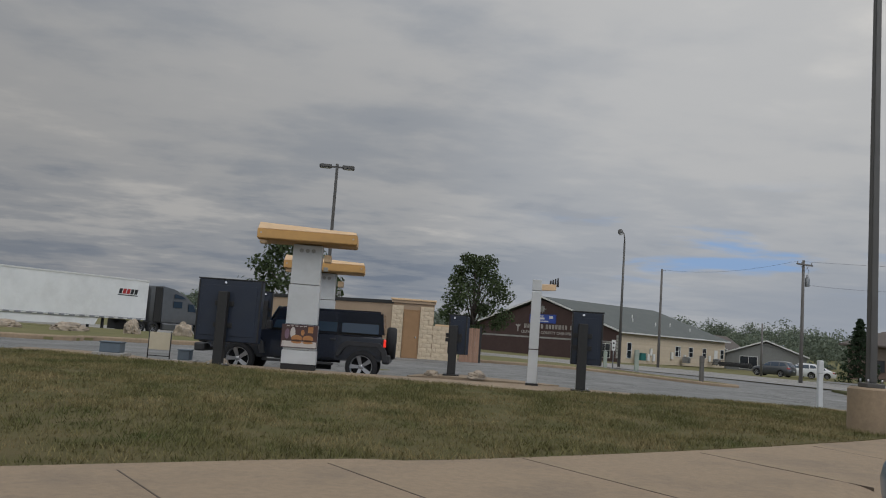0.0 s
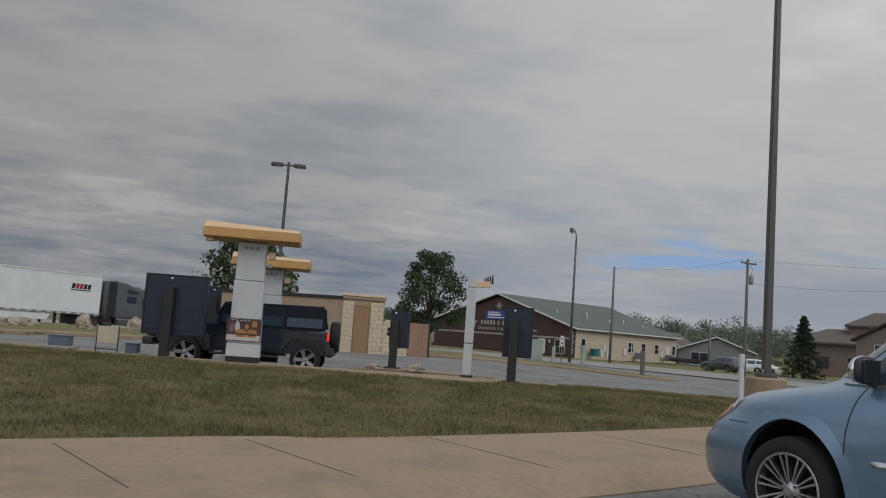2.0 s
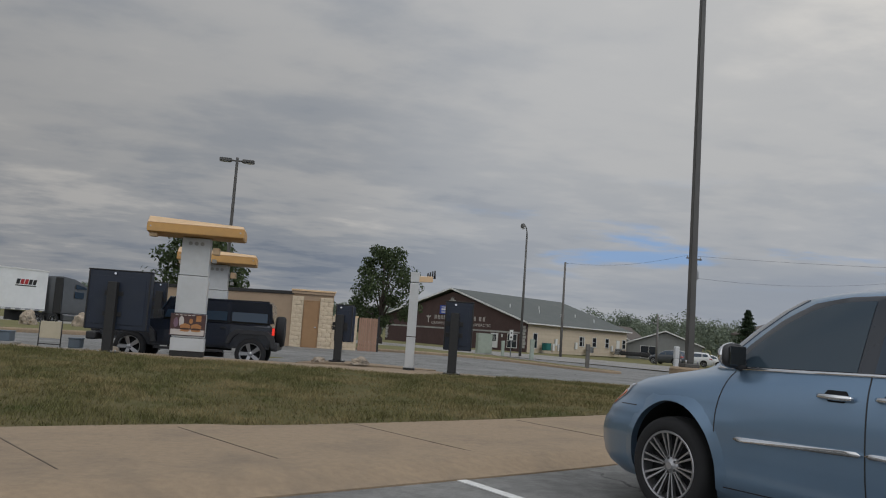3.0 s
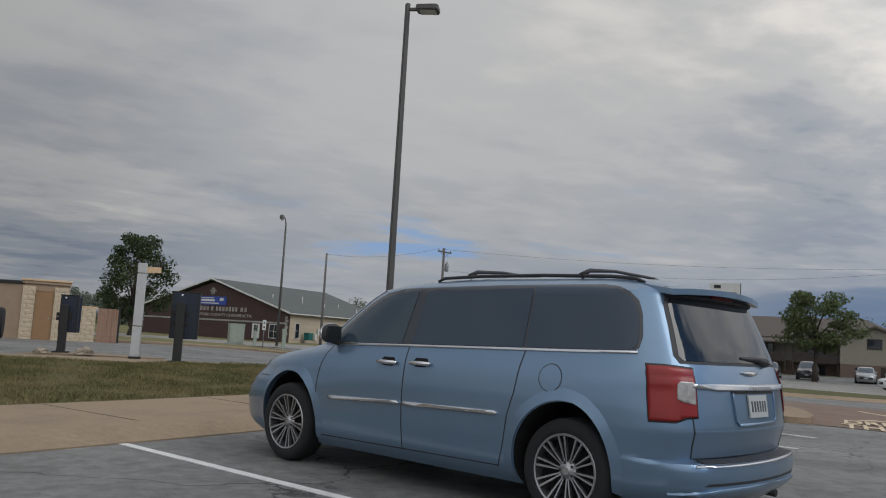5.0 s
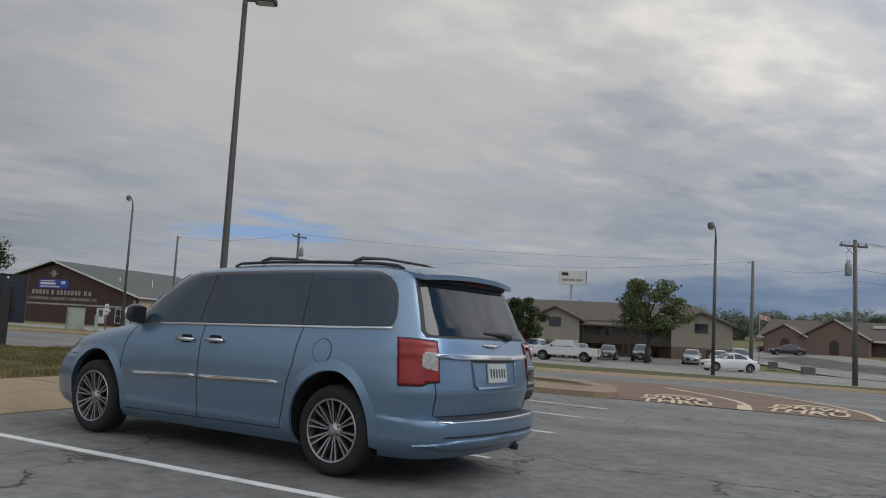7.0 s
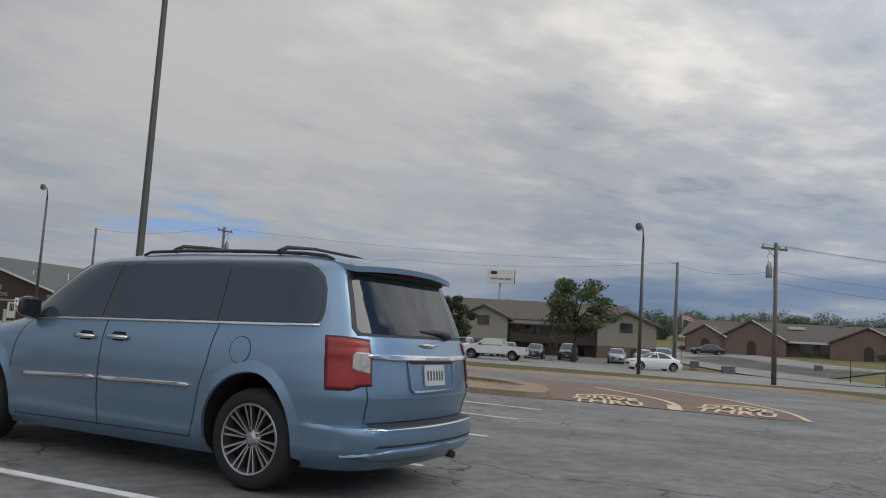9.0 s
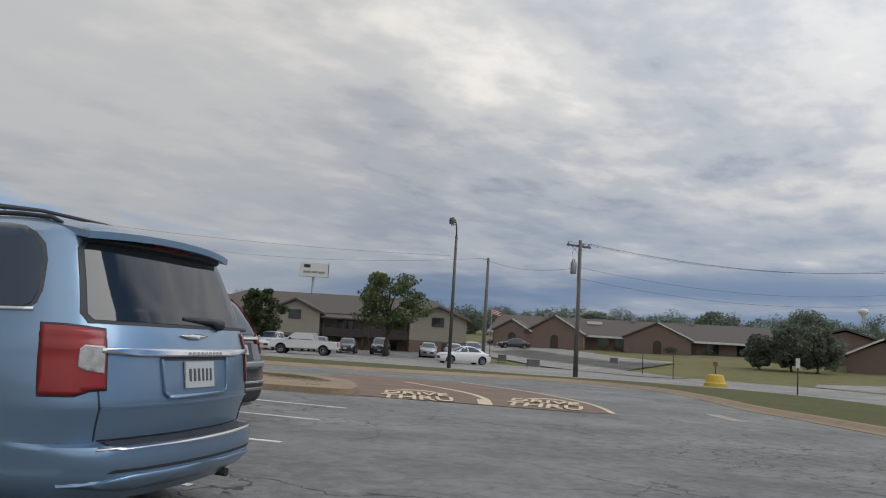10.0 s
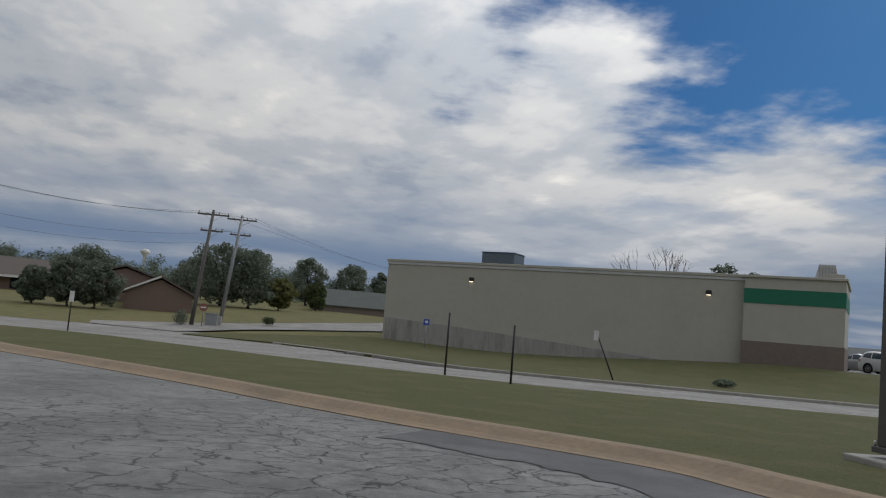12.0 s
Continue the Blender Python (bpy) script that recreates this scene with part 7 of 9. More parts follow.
# long brick school-like row with cross gables
def brick_row():
    t = thing("brick_row", (0, 0, 0), 0, "long low red brick building with cross gables and brown roofs", "building")
    ax = Vector((102.0, 69.0, 0))
    bx = Vector((119.0, 30.0, 0))
    d = (bx - ax)
    n = d.length
    ang = math.degrees(math.atan2(d.y, d.x))
    m = pose(ax.x, ax.y, 0.55, 0, 0, ang)
    t.matrix_basis = m
    E, A, D = 2.55, 4.9, 15.0
    box_part("wall", (0, 0, -0.6), (n, D, E), "red_brick", t, 0)
    bm = BM()
    prism(bm, [(-0.6, -1.2, E - 0.3), (-0.6, D / 2, A), (-0.6, D + 1.2, E - 0.3), (-0.6, D + 1.2, E - 0.1), (-0.6, D / 2, A + 0.2), (-0.6, -1.2, E - 0.1)], (n + 1.2, 0, 0))
    part("roof", bm, "brown_shingle", t)
    box_part("eaves_board", (-0.6, -1.26, E - 0.32), (n + 0.6, -1.2, E - 0.05), "white_trim", t, 0)
    for x, w, h in ((3.6, 5.2, 3.9), (9.6, 8.0, 4.75), (23.5, 8.8, 4.45)):
        g = new("cross_gable")
        g.parent = t
        g.matrix_basis = pose(x, -4.2, 0)
        bm = BM()
        prism(bm, [(-w / 2, 0, -0.6), (w / 2, 0, -0.6), (w / 2, 0, E - 0.1), (0, 0, h), (-w / 2, 0, E - 0.1)], (0, 4.19, 0))
        part("gable_wall", bm, "red_brick", g)
        bm = BM()
        prism(bm, [(-w / 2 - 0.3, -0.25, E - 0.2), (0, -0.25, h + 0.05), (w / 2 + 0.3, -0.25, E - 0.2), (w / 2 + 0.3, -0.25, E), (0, -0.25, h + 0.25), (-w / 2 - 0.3, -0.25, E)], (0, 8.5, 0))
        part("gable_roof", bm, "brown_shingle", g)
        # white on the right slope paints the sun's glint; the left keeps roof brown
        for s in (-1, 1):
            bm = BM()
            prism(bm, [(s * (w / 2 + 0.3), -0.32, E - 0.16), (0, -0.32, h + 0.12), (0, -0.32, h + 0.30), (s * (w / 2 + 0.3), -0.32, E + 0.02)], (0, 0.065, 0))
            part("barge_board", bm, "white_trim" if s > 0 else "brown_shingle", g)
        # arched recess
        bm = BM()
        pts = [(-0.55, -0.06, 0.0), (0.55, -0.06, 0.0)] + [(0.55 * math.cos(k * math.pi / 10), -0.06, 1.7 + 0.55 * math.sin(k * math.pi / 10)) for k in range(11)]
        prism(bm, pts, (0, 0.055, 0))
        part("arched_door", bm, "dark_recess", g)
    for x in (15.2, 17.6, 30.0, 34.0, 38.0):
        if x < n - 2:
            window(t, pose(x, -0.004, 0.9), 1.6, 1.3, "dark_recess", (2, 1))
    box_part("skylight", (13.2, 4.2, 4.2), (15.4, 5.4, 4.62), "white_trim", t, 0.02)
    for x in (6.5, 19.5, 28.0):
        box_part("roof_vent", (x, 6.5, A), (x + 0.5, 7.0, A + 0.7), "pole_grey", t, 0.03)


brick_row()
# left verge board is white to paint a glint; the right matches the roof
gable_house("brick_house", (90.6, 15.0), -80, 6.4, 16, 1.7, 3.25, "red_brick", "brown_shingle", "low red brick house end with one verge board whitened as a glint", front=(), trim_right="brown_shingle", side=((4, 0.8, 1.4, 1.2), (9, 0.8, 1.4, 1.2)))
gable_house("brown_house", (106.0, 22.0), -80, 12, 15, 2.2, 4.1, "red_brick", "brown_shingle", "low brick house with broad brown roof", trim="brown_shingle", side=((4, 0.8, 1.4, 1.2),))
gable_house("far_house", (146.0, -25.5), -4, 10, 26, 3.3, 5.9, "brown_base", "grey_shingle", "long low house behind trees", side=((4, 0.8, 1.4, 1.2), (12, 0.8, 1.4, 1.2)))
gable_house("grey_far_house", (98, 86), -35, 12, 18, 2.6, 4.6, "grey_siding", "grey_shingle", "low grey house behind the apartments", side=((4, 0.8, 1.4, 1.2),))

# north-east: garage house and large brown-roofed building
gable_house("garage_house", (52.0, 122.0), -24, 11, 13, 2.4, 4.4, "grey_siding", "brown_shingle", "grey-sided garage house with white verge boards", front=((-3.6, 0.2, 2.4, 1.8),))
gable_house("grey_cottage", (47.5, 134.0), -40, 7, 9, 2.6, 5.0, "grey_siding", "brown_shingle", "grey cottage behind the garage", front=((-1, 1.0, 1.4, 1.4),))


def brown_hall():
    t = thing("brown_hall", (68.0, 106.0, -0.7), -38, "large brown building with a raised hipped roof", "building")
    box_part("wall", (-11, 0, -0.5), (11, 12, 2.2), "red_brick", t, 0)
    box_part("upper_wall", (-11, 0.02, 2.202), (11, 11.98, 4.6), "brown_base", t, 0)
    for (x0, x1, y0, y1, z, a, k) in ((-12, 12, -1, 13, 4.5, 6.6, 4.5), (-5, 5, 3, 10, 7.2, 9.2, 3.4)):
        bm = BM()
        ym = (y0 + y1) / 2
        v = [bm.verts.new(p) for p in ((x0, y0, z), (x1, y0, z), (x1, y1, z), (x0, y1, z), (x0 + k, ym, a), (x1 - k, ym, a))]
        for f in ((0, 1, 5, 4), (1, 2, 5), (2, 3, 4, 5), (3, 0, 4)):
            bm.faces.new([v[i] for i in f])
        r = bmesh.ops.extrude_face_region(bm, geom=bm.faces[:])
        for q in [g for g in r["geom"] if isinstance(g, bmesh.types.BMVert)]:
            q.co.z += 0.25
        part("roof", bm, "brown_shingle", t)
    box_part("clerestory", (-4.5, 3.5, 5.6), (4.5, 9.5, 7.25), "red_brick", t, 0)
    for x in (-8, -4, 2, 6):
        window(t, pose(x, -0.004, 1.2), 1.5, 1.5, "dark_recess", (2, 1))


brown_hall()


# ---------------------------------------------------------------- long store across the side street
def store():
    ax, bx = Vector((75.5, -6.2)), Vector((55.2, -34.6))
    d = bx - ax
    ang = math.degrees(math.atan2(d.y, d.x))
    t = thing("store", (ax.x, ax.y, -0.65), ang, "long beige stuccoed store with green corner band", "store")
    n = d.length                                   # along +x; outside is -y when turned to face the lot
    s = -1
    H = 7.0
    main = n - 6.2
    def bx_(name, lo, hi, m, bev=0.0, parent=t, label=""):
        lo, hi = list(lo), list(hi)
        lo[1], hi[1] = sorted((s * lo[1], s * hi[1]))
        return box_part(name, lo, hi, m, parent, bev, label)
    bx_("main_wall", (0, -16, -0.4), (main, 0, H), "stucco_beige")
    bx_("parapet_cap", (-0.12, -0.45, H), (main, 0.12, H + 0.2), "stucco_beige", 0.02)
    bx_("cornice", (-0.06, -0.45, H - 0.22), (main, 0.07, H - 0.002), "white_panel", 0.02)
    bx_("end_cap", (-0.121, -16, H), (0.2, -0.452, H + 0.2), "stucco_beige", 0.02)
    # corner tower with green band and brown plinth
    bx_("tower_wall", (main + 0.002, -8, 2.72), (n, 0.55, 5.25), "stucco_beige")
    bx_("green_band", (main - 0.03, -8.02, 5.252), (n + 0.03, 0.58, 6.25), "green_band")
    bx_("tower_top", (main + 0.002, -8, 6.252), (n, 0.55, H - 0.02), "stucco_beige")
    bx_("tower_cornice", (main - 0.10, -8.1, H - 0.018), (n + 0.12, 0.68, H + 0.16), "stucco_beige", 0.03)
    bx_("plinth", (main - 0.04, -8.03, -0.4), (n + 0.05, 0.62, 2.718), "brown_base", 0.02)
    # stepped foundation wall below the stucco, following the falling ground
    bm = BM()
    pts = [(0.3, s * 0.02, -1.3), (main - 0.1, s * 0.02, -1.3), (main - 0.1, s * 0.02, 0.5), (main * 0.55, s * 0.02, 1.42), (main * 0.25, s * 0.02, 1.95), (0.3, s * 0.02, 2.3)]
    prism(bm, pts, (0, s * 0.16, 0))
    part("foundation_wall", bm, "retaining", t, "stained concrete foundation wall")
    bx_("plinth_wall", (main - 0.1, 0.625, -1.3), (n - 0.4, 0.72, 0.62), "retaining", 0.01)
    k = 0.9
    while k < main:
        top = 2.3 - 1.8 * k / main
        bx_("wall_groove", (k, 0.181, -0.9), (k + 0.05, 0.19, top - 0.06), "grey_concrete")
        k += 1.2
    for x in (7.75, main - 2.6):
        lamp = bx_("wall_lamp", (x, 0.002, 5.68), (x + 0.36, 0.22, 5.98), "dark_metal", 0.02, label="bronze wall lamp, lit")
        bx_("lamp_lens", (x + 0.04, 0.06, 5.62), (x + 0.32, 0.21, 5.678), "lit_lens", 0, lamp)
    # roof plant
    unit = bx_("roof_unit", (7.6, -4.4, H + 0.05), (10.5, -2.2, H + 1.3), "slate_box", 0.03, label="grey rooftop air unit")
    bx_("unit_lid", (7.55, -4.45, H + 1.302), (10.55, -2.15, H + 1.36), "slate_box", 0.01, unit)
    for k in range(3):
        bx_("unit_panel", (7.7 + 0.93 * k, -2.2, H + 0.3), (8.55 + 0.93 * k, -2.185, H + 1.2), "slate_box", 0.004, unit)
    bx_("roof_unit", (10.8, -4.0, H + 0.05), (13.4, -2.6, H + 0.42), "slate_box", 0.03)
    # pale chimney-like hood on the corner
    bm = BM()
    prism(bm, [(n - 2.0, s * -1.0, H + 0.165), (n - 0.5, s * -1.0, H + 0.165), (n - 0.75, s * -1.0, H + 1.2), (n - 1.75, s * -1.0, H + 1.2)], (0, s * -1.4, 0))
    part("roof_hood", bm, "white_panel", t, "pale ribbed roof hood")
    for k in range(6):
        bx_("hood_rib", (n - 1.72 + 0.19 * k, -0.99, H + 0.17), (n - 1.69 + 0.19 * k, -0.94, H + 1.1), "grey_concrete")
    bx_("corner_cap", (n - 1.3, -0.9, H + 0.162), (n - 0.1, 0.4, H + 0.45), "stucco_beige", 0.02)
    return t


M["lit_lens"] = mat("lit lens", (0.9, 0.85, 0.75), rough=0.3)
p = M["lit_lens"].node_tree.nodes["Principled BSDF"]
p.inputs["Emission Color"].default_value, p.inputs["Emission Strength"].default_value = (1.0, 0.85, 0.6, 1), 1.5
store()
# store bank and far lawn
BANK = [(57, 7), (63, 5.5), (73.8, -5.5), (54, -33.5), (46, -40), (36, -34), (34.6, -24), (35.6, -19), (38, -13), (42, -7.6), (49.3, -2.8), (54, 1.5)]
bank = sheet("store_lawn", BANK, "verge_turf", 2.0, 0.10, 0.05, "dry grass bank below the store wall", "lawn", skirt=0.2)
wall_a, wall_d = Vector((75.5, -6.2)), Vector((-20.3, -28.4)).normalized()


def bank_rise(x, y):
    """How far the bank climbs above the land towards the foot of the store wall."""
    q = Vector((x, y)) - wall_a
    along, off = q.dot(wall_d), abs(q.x * wall_d.y - q.y * wall_d.x)
    return 1.15 * ease(8, 33, along) * (1 - ease(1.0, 13, off))


for v in bank.data.vertices:
    v.co.z += bank_rise(v.co.x, v.co.y)
tagged(ribbon("kerb_store", smooth_line(BANK[5:], 5), [(0.02, -0.02), (0.02, 0.1), (-0.02, 0.13), (-0.16, 0.13), (-0.16, 0.08)], "grey_concrete"), "dark edged kerb along the store lawn", "kerb", kind="structure")
tagged(ribbon("kerb_street", smooth_line(VERGE_OUT[1:], 5), [(-0.02, -0.02), (-0.02, 0.1), (0.02, 0.13), (0.16, 0.13), (0.16, 0.08)], "grey_concrete"), "grey kerb between verge and street", "kerb", kind="structure")
sheet("store_lot", [(57.5, -37.5), (70, -37), (76, -50), (56, -54), (55, -41)], "asphalt", 4.0, 1.16, 0.0, "raised asphalt parking strip beside the store", "parking lot", skirt=1.3)
sheet("drive_east", [(61, 8), (63, 14), (66, 14.6), (71.2, 10.3), (79.4, 5.1), (92.2, -0.5), (108.7, -8.7), (118, -13), (98, -15), (86.5, -7.2), (77.9, -0.7), (70.4, 4.3), (63, 7.4)], "road", 3.0, 0.06, 0.0, "pale concrete drive beyond the street", "road")
sheet("drive_north_east", [(57.5, 24), (61.5, 22), (65.5, 29.5), (69.5, 37.5), (74, 45.5), (82, 55.5), (93.7, 57.9), (90, 52), (82.5, 43.6), (79.8, 38.6), (81.2, 35.3), (82.9, 32.8), (85.7, 33.8), (87.3, 38.1), (91.6, 44.7), (101.5, 56.7), (110.2, 66.5), (112, 74), (98, 80), (88, 68), (77, 56), (69, 44.5), (63.5, 37), (59.5, 30)], "road", 2.5, 0.05, 0.0, "pale concrete drive forking up to the brick row", "road")
sheet("apartment_lot", [(60, 40), (48, 58), (36, 77), (42, 84), (56, 72), (70, 55), (68, 46)], "asphalt", 4.0, 0.03, 0.0, "asphalt parking strip before the apartments", "parking lot")

t = thing("flood_pole", (69.5, -50.5, -0.6), 0, "thin dark pole with two small floodlights beyond the store", "lamp post")
bm = BM()
rod(bm, (0, 0, 0), (0, 0, 7.6), 0.09, 0.06, 8)
part("pole", bm, "dark_metal", t)
for z in (4.3, 5.0):
    box_part("floodlight", (-0.3, -0.12, z), (0.3, 0.4, z + 0.22), "dark_metal", t, 0.03)
gable_house("far_shed", (92.0, -66.0), -60, 9, 12, 2.6, 3.6, "grey_siding", "grey_shingle", "low dark grey shed beyond the store car park", category="shed")

# bronze pole at the edge of the verge
lot_light((14.33, -7.66), 7.9, 0.12, (60,), "bronze square lamp post on a low concrete pad beside the verge", r=0.1, block=False, rise=0.13)
box_ob = box_part("lamp_pad", (13.98, -8.01, -0.35), (14.68, -7.31, 0.03), "grey_concrete", None, 0.02)
tagged(box_ob, "low square concrete pad under the lamp post", "footing")


# ---------------------------------------------------------------- painted drive-thru lanes
AREA = [(14.7, 10.9), (15.94, 9.95), (16.93, 8.5), (17.7, 7.08), (18.6, 6.4), (21.5, 8.6), (24.5, 12.2), (26, 16), (23.5, 20), (21.0, 18), (18.6, 15.4), (17.9, 14.2), (16.5, 12.5), (15.4, 11.5)]
area = [tuple(p) for p in smooth_line(AREA, 4, True)]
sheet("painted_lane", AREA, "brick_pave", 2.0, 0.008, 0.0, "brown tinted lane paving with worn cream lettering", "road marking")


def arc_stripe(name, pts, wide, material="line_cream"):
    line = smooth_line(pts, 6)
    return tagged(ribbon(name, line, [(-wide / 2, 0.008), (-wide / 2, 0.014), (wide / 2, 0.014), (wide / 2, 0.008)], material), "curved cream lane line", "road marking", "lane lines", "structure")


arc_stripe("lane_line", [(16.9, 8.7), (18.6, 9.9), (20.6, 12.2), (22.6, 16.0)], 0.16)
arc_stripe("lane_line", [(18.6, 6.45), (21.5, 8.7), (24.4, 12.3), (26.3, 16.5)], 0.13)
stripe("lane_bar", (16.75, 8.55), (18.3, 9.75), 0.32, "line_cream", 0.016, "lane lines", "short thick cream lane line")
stripe("lane_edge", (15.1, 10.85), (17.9, 6.85), 0.1, "dark_joint", 0.012, "lane lines", "dark seam at the lane edge")


def ground_words(at, turn, sx, label):
    t = thing("drive_thru_words", (*at, land(*at) + 0.018), turn, label, "road marking", "lane words")
    for nm, text, y0, w, h in (("word_drive", "DRIVE", 1.52, 1.50 * sx, 1.05), ("word_thru", "THRU", 0.0, 1.62 * sx, 1.28)):
        ob = letters(nm, text, 1.0, "line_cream", t, Matrix.Identity(4), 0.004, 1.0, 0.018)
        xs = [v.co.x for v in ob.data.vertices]
        ys = [v.co.y for v in ob.data.vertices]
        k = (w / (max(xs) - min(xs)), h / (max(ys) - min(ys)))
        for v in ob.data.vertices:
            v.co.x, v.co.y = (v.co.x - min(xs)) * k[0] - w / 2, (v.co.y - min(ys)) * k[1] + y0
    bm = BM()
    pts = [(-0.55 + 0.1 * k, 2.75 + 0.5 * math.sin(k * math.pi / 11)) for k in range(12)]
    prism(bm, [(x, y, 0) for x, y in pts] + [(x * 0.75, 2.72 + (y - 2.75) * 0.55, 0) for x, y in reversed(pts)], (0, 0, 0.006))
    part("flourish", bm, "line_cream", t)


ground_words((15.85, 9.75), -49, 1.02, "worn cream DRIVE THRU lettering painted on the lane")
ground_words((17.85, 7.8), -60, 1.1, "worn cream DRIVE THRU lettering painted on the outer lane")

# faded arrow and patch marks on the lot
M["worn_mark"] = mat("worn cream road paint", (0.40, 0.36, 0.29), (0.30, 0.28, 0.24), scale=14, rough=0.8, stain=(0.14, 0.14, 0.135), sscale=2.2, samt=0.9)
stripe("faded_arrow", (22.6, 5.8), (20.8, 4.5), 0.42, "worn_mark", 0.008, "lot marks", "faded white arrow stem on asphalt")

# joints of the pavement
for ex, ey in ((-6.3, 4.85), (-4.5, 5.95), (-2.78, 7.0), (-1.4, 7.87), (0.31, 8.81), (2.4, 10.0), (4.25, 11.25), (6.1, 12.75), (7.9, 14.15)):
    a = Vector((ex, ey))
    stripe("pavement_joint", a, a + Vector((0.55, -0.835)) * 1.86, 0.011, "dark_joint", 0.133, "pavement joints", "dark groove across the concrete pavement", "joint")


# ---------------------------------------------------------------- other vehicles
SEDAN = [(0.18, 0.12, 4.40, 0.80, 4, 6), (0.30, 0.02, 4.48, 0.86, 4, 6), (0.50, 0.0, 4.50, 0.875, 4, 6), (0.65, 0.03, 4.48, 0.875, 3.6, 6), (0.75, 0.12, 4.45, 0.865, 3.6, 6), (0.82, 0.35, 4.41, 0.85, 3.6, 6),
         (0.88, 0.85, 4.30, 0.83, 3.6, 6), (0.92, 1.12, 4.05, 0.80, 3.6, 6), (1.0, 1.28, 3.86, 0.765, 4, 6), (1.2, 1.66, 3.45, 0.68, 4, 5), (1.32, 1.95, 3.15, 0.62, 4, 5), (1.40, 2.25, 2.85, 0.52, 3.5, 4), (1.43, 2.4, 2.65, 0.35, 3, 3)]
HATCH = [(0.20, 0.12, 4.44, 0.82, 4, 7), (0.32, 0.03, 4.52, 0.88, 4, 7), (0.55, 0.0, 4.55, 0.905, 4, 7), (0.75, 0.04, 4.53, 0.905, 3.6, 7), (0.88, 0.18, 4.48, 0.895, 3.6, 7), (0.97, 0.5, 4.45, 0.88, 3.6, 7),
         (1.03, 0.95, 4.43, 0.865, 3.6, 7), (1.07, 1.12, 4.41, 0.855, 3.8, 7), (1.25, 1.42, 4.30, 0.79, 4, 7), (1.45, 1.78, 4.15, 0.71, 4, 6), (1.56, 2.05, 4.02, 0.645, 4, 6), (1.63, 2.4, 3.8, 0.53, 3.6, 5), (1.66, 2.7, 3.4, 0.36, 3, 4)]


def car(name, kind, paint, at, turn, label, z=None, detail=False):
    rows, L = (SEDAN, 4.5) if kind == "sedan" else (HATCH, 4.55)
    h = Hull(L, rows, 0.10, 0.10)
    t = thing(name, (*at, land(*at) if z is None else z), turn, label, "car", "" if detail else "parked cars")
    body = part("body", h.mesh(4, 2), [paint, "well"], t, smooth=True)
    ax = (0.88, 3.55) if kind == "sedan" else (0.86, 3.5)
    rr = 0.31 if kind == "sedan" else 0.345
    cut_wheels(body, h, ax, (rr + 0.06, rr + 0.02), 0.36)
    for s in ax:
        for sy in (1, -1):
            wheel(t, (h.xyz(s, 0, 0).x, sy * (h.rows[2][3] - 0.12), rr), rr, rr * 0.66, 0.2, 10, sy, False)
    for sy in (1, -1):
        if kind == "sedan":
            ws = [[(1.42, 0.945), (2.30, 0.955), (2.28, 1.33), (2.06, 1.30)], [(2.38, 0.955), (3.42, 0.985), (3.18, 1.21), (2.95, 1.30), (2.36, 1.335)]]
        else:
            ws = [[(1.45, 1.085), (2.30, 1.095), (2.28, 1.50), (2.0, 1.46)], [(2.38, 1.095), (3.25, 1.11), (3.25, 1.52), (2.36, 1.51)], [(3.33, 1.115), (4.05, 1.18), (3.95, 1.38), (3.80, 1.47), (3.33, 1.51)]]
        for w in ws:
            part("side_window", h.patch(w, "side", 0.006, 0.012, 0.2, sy), "car_glass", t, "dark side glass")
        zt = 0.70 if kind == "sedan" else 0.88
        part("head_lamp", h.patch([(0.1, zt - 0.1), (0.45, zt - 0.03), (0.6, zt + 0.06), (0.2, zt + 0.02)], "side", 0.008, 0.02, 0.1, sy), "clear_lens", t)
        part("tail_lamp", h.patch([(-0.16, zt - 0.02), (0.16, zt - 0.02), (0.16, zt + 0.14), (-0.12, zt + 0.14)], "corner", 0.01, 0.02, 0.06, sy), "red_lens", t, "red tail lamp")
        bm = BM()
        bmesh.ops.create_icosphere(bm, subdivisions=2, radius=1)
        zb = 1.0 if kind == "sedan" else 1.14
        for q in bm.verts:
            q.co = Vector((h.xyz(1.55, 0, 0).x + 0.06 * q.co.x, sy * (h.side(1.6, zb) + 0.1) + 0.09 * q.co.y, zb + 0.07 * q.co.z))
        part("wing_mirror", bm, paint, t, smooth=True)
    if kind == "sedan":
        ww, rw = [(-0.62, 0.95), (0.62, 0.95), (0.52, 1.34), (-0.52, 1.34)], [(-0.60, 0.98), (0.60, 0.98), (0.50, 1.33), (-0.50, 1.33)]
    else:
        ww, rw = [(-0.70, 1.09), (0.70, 1.09), (0.58, 1.54), (-0.58, 1.54)], [(-0.66, 1.10), (0.66, 1.10), (0.55, 1.52), (-0.55, 1.52)]
    part("windscreen", h.patch(ww, "front", 0.006, 0.012, 0.15), "car_glass", t, "dark windscreen")
    part("rear_window", h.patch(rw, "rear", 0.006, 0.012, 0.15), "car_glass", t, "dark rear glass")
    part("grille", h.patch([(-0.5, 0.40), (0.5, 0.40), (0.5, 0.58), (-0.5, 0.58)], "front", 0.006, 0.012, 0.15), "black_plastic", t)
    for end, lo in (("front", 0.42), ("rear", 0.85 if detail else 0.60)):
        part("number_plate", h.patch([(-0.15, lo), (0.15, lo), (0.15, lo + 0.12), (-0.15, lo + 0.12)], end, 0.014, 0.008, 0.2), "plate", t)
    if detail:
        for k in range(6):
            y0 = 0.085 - 0.036 * k
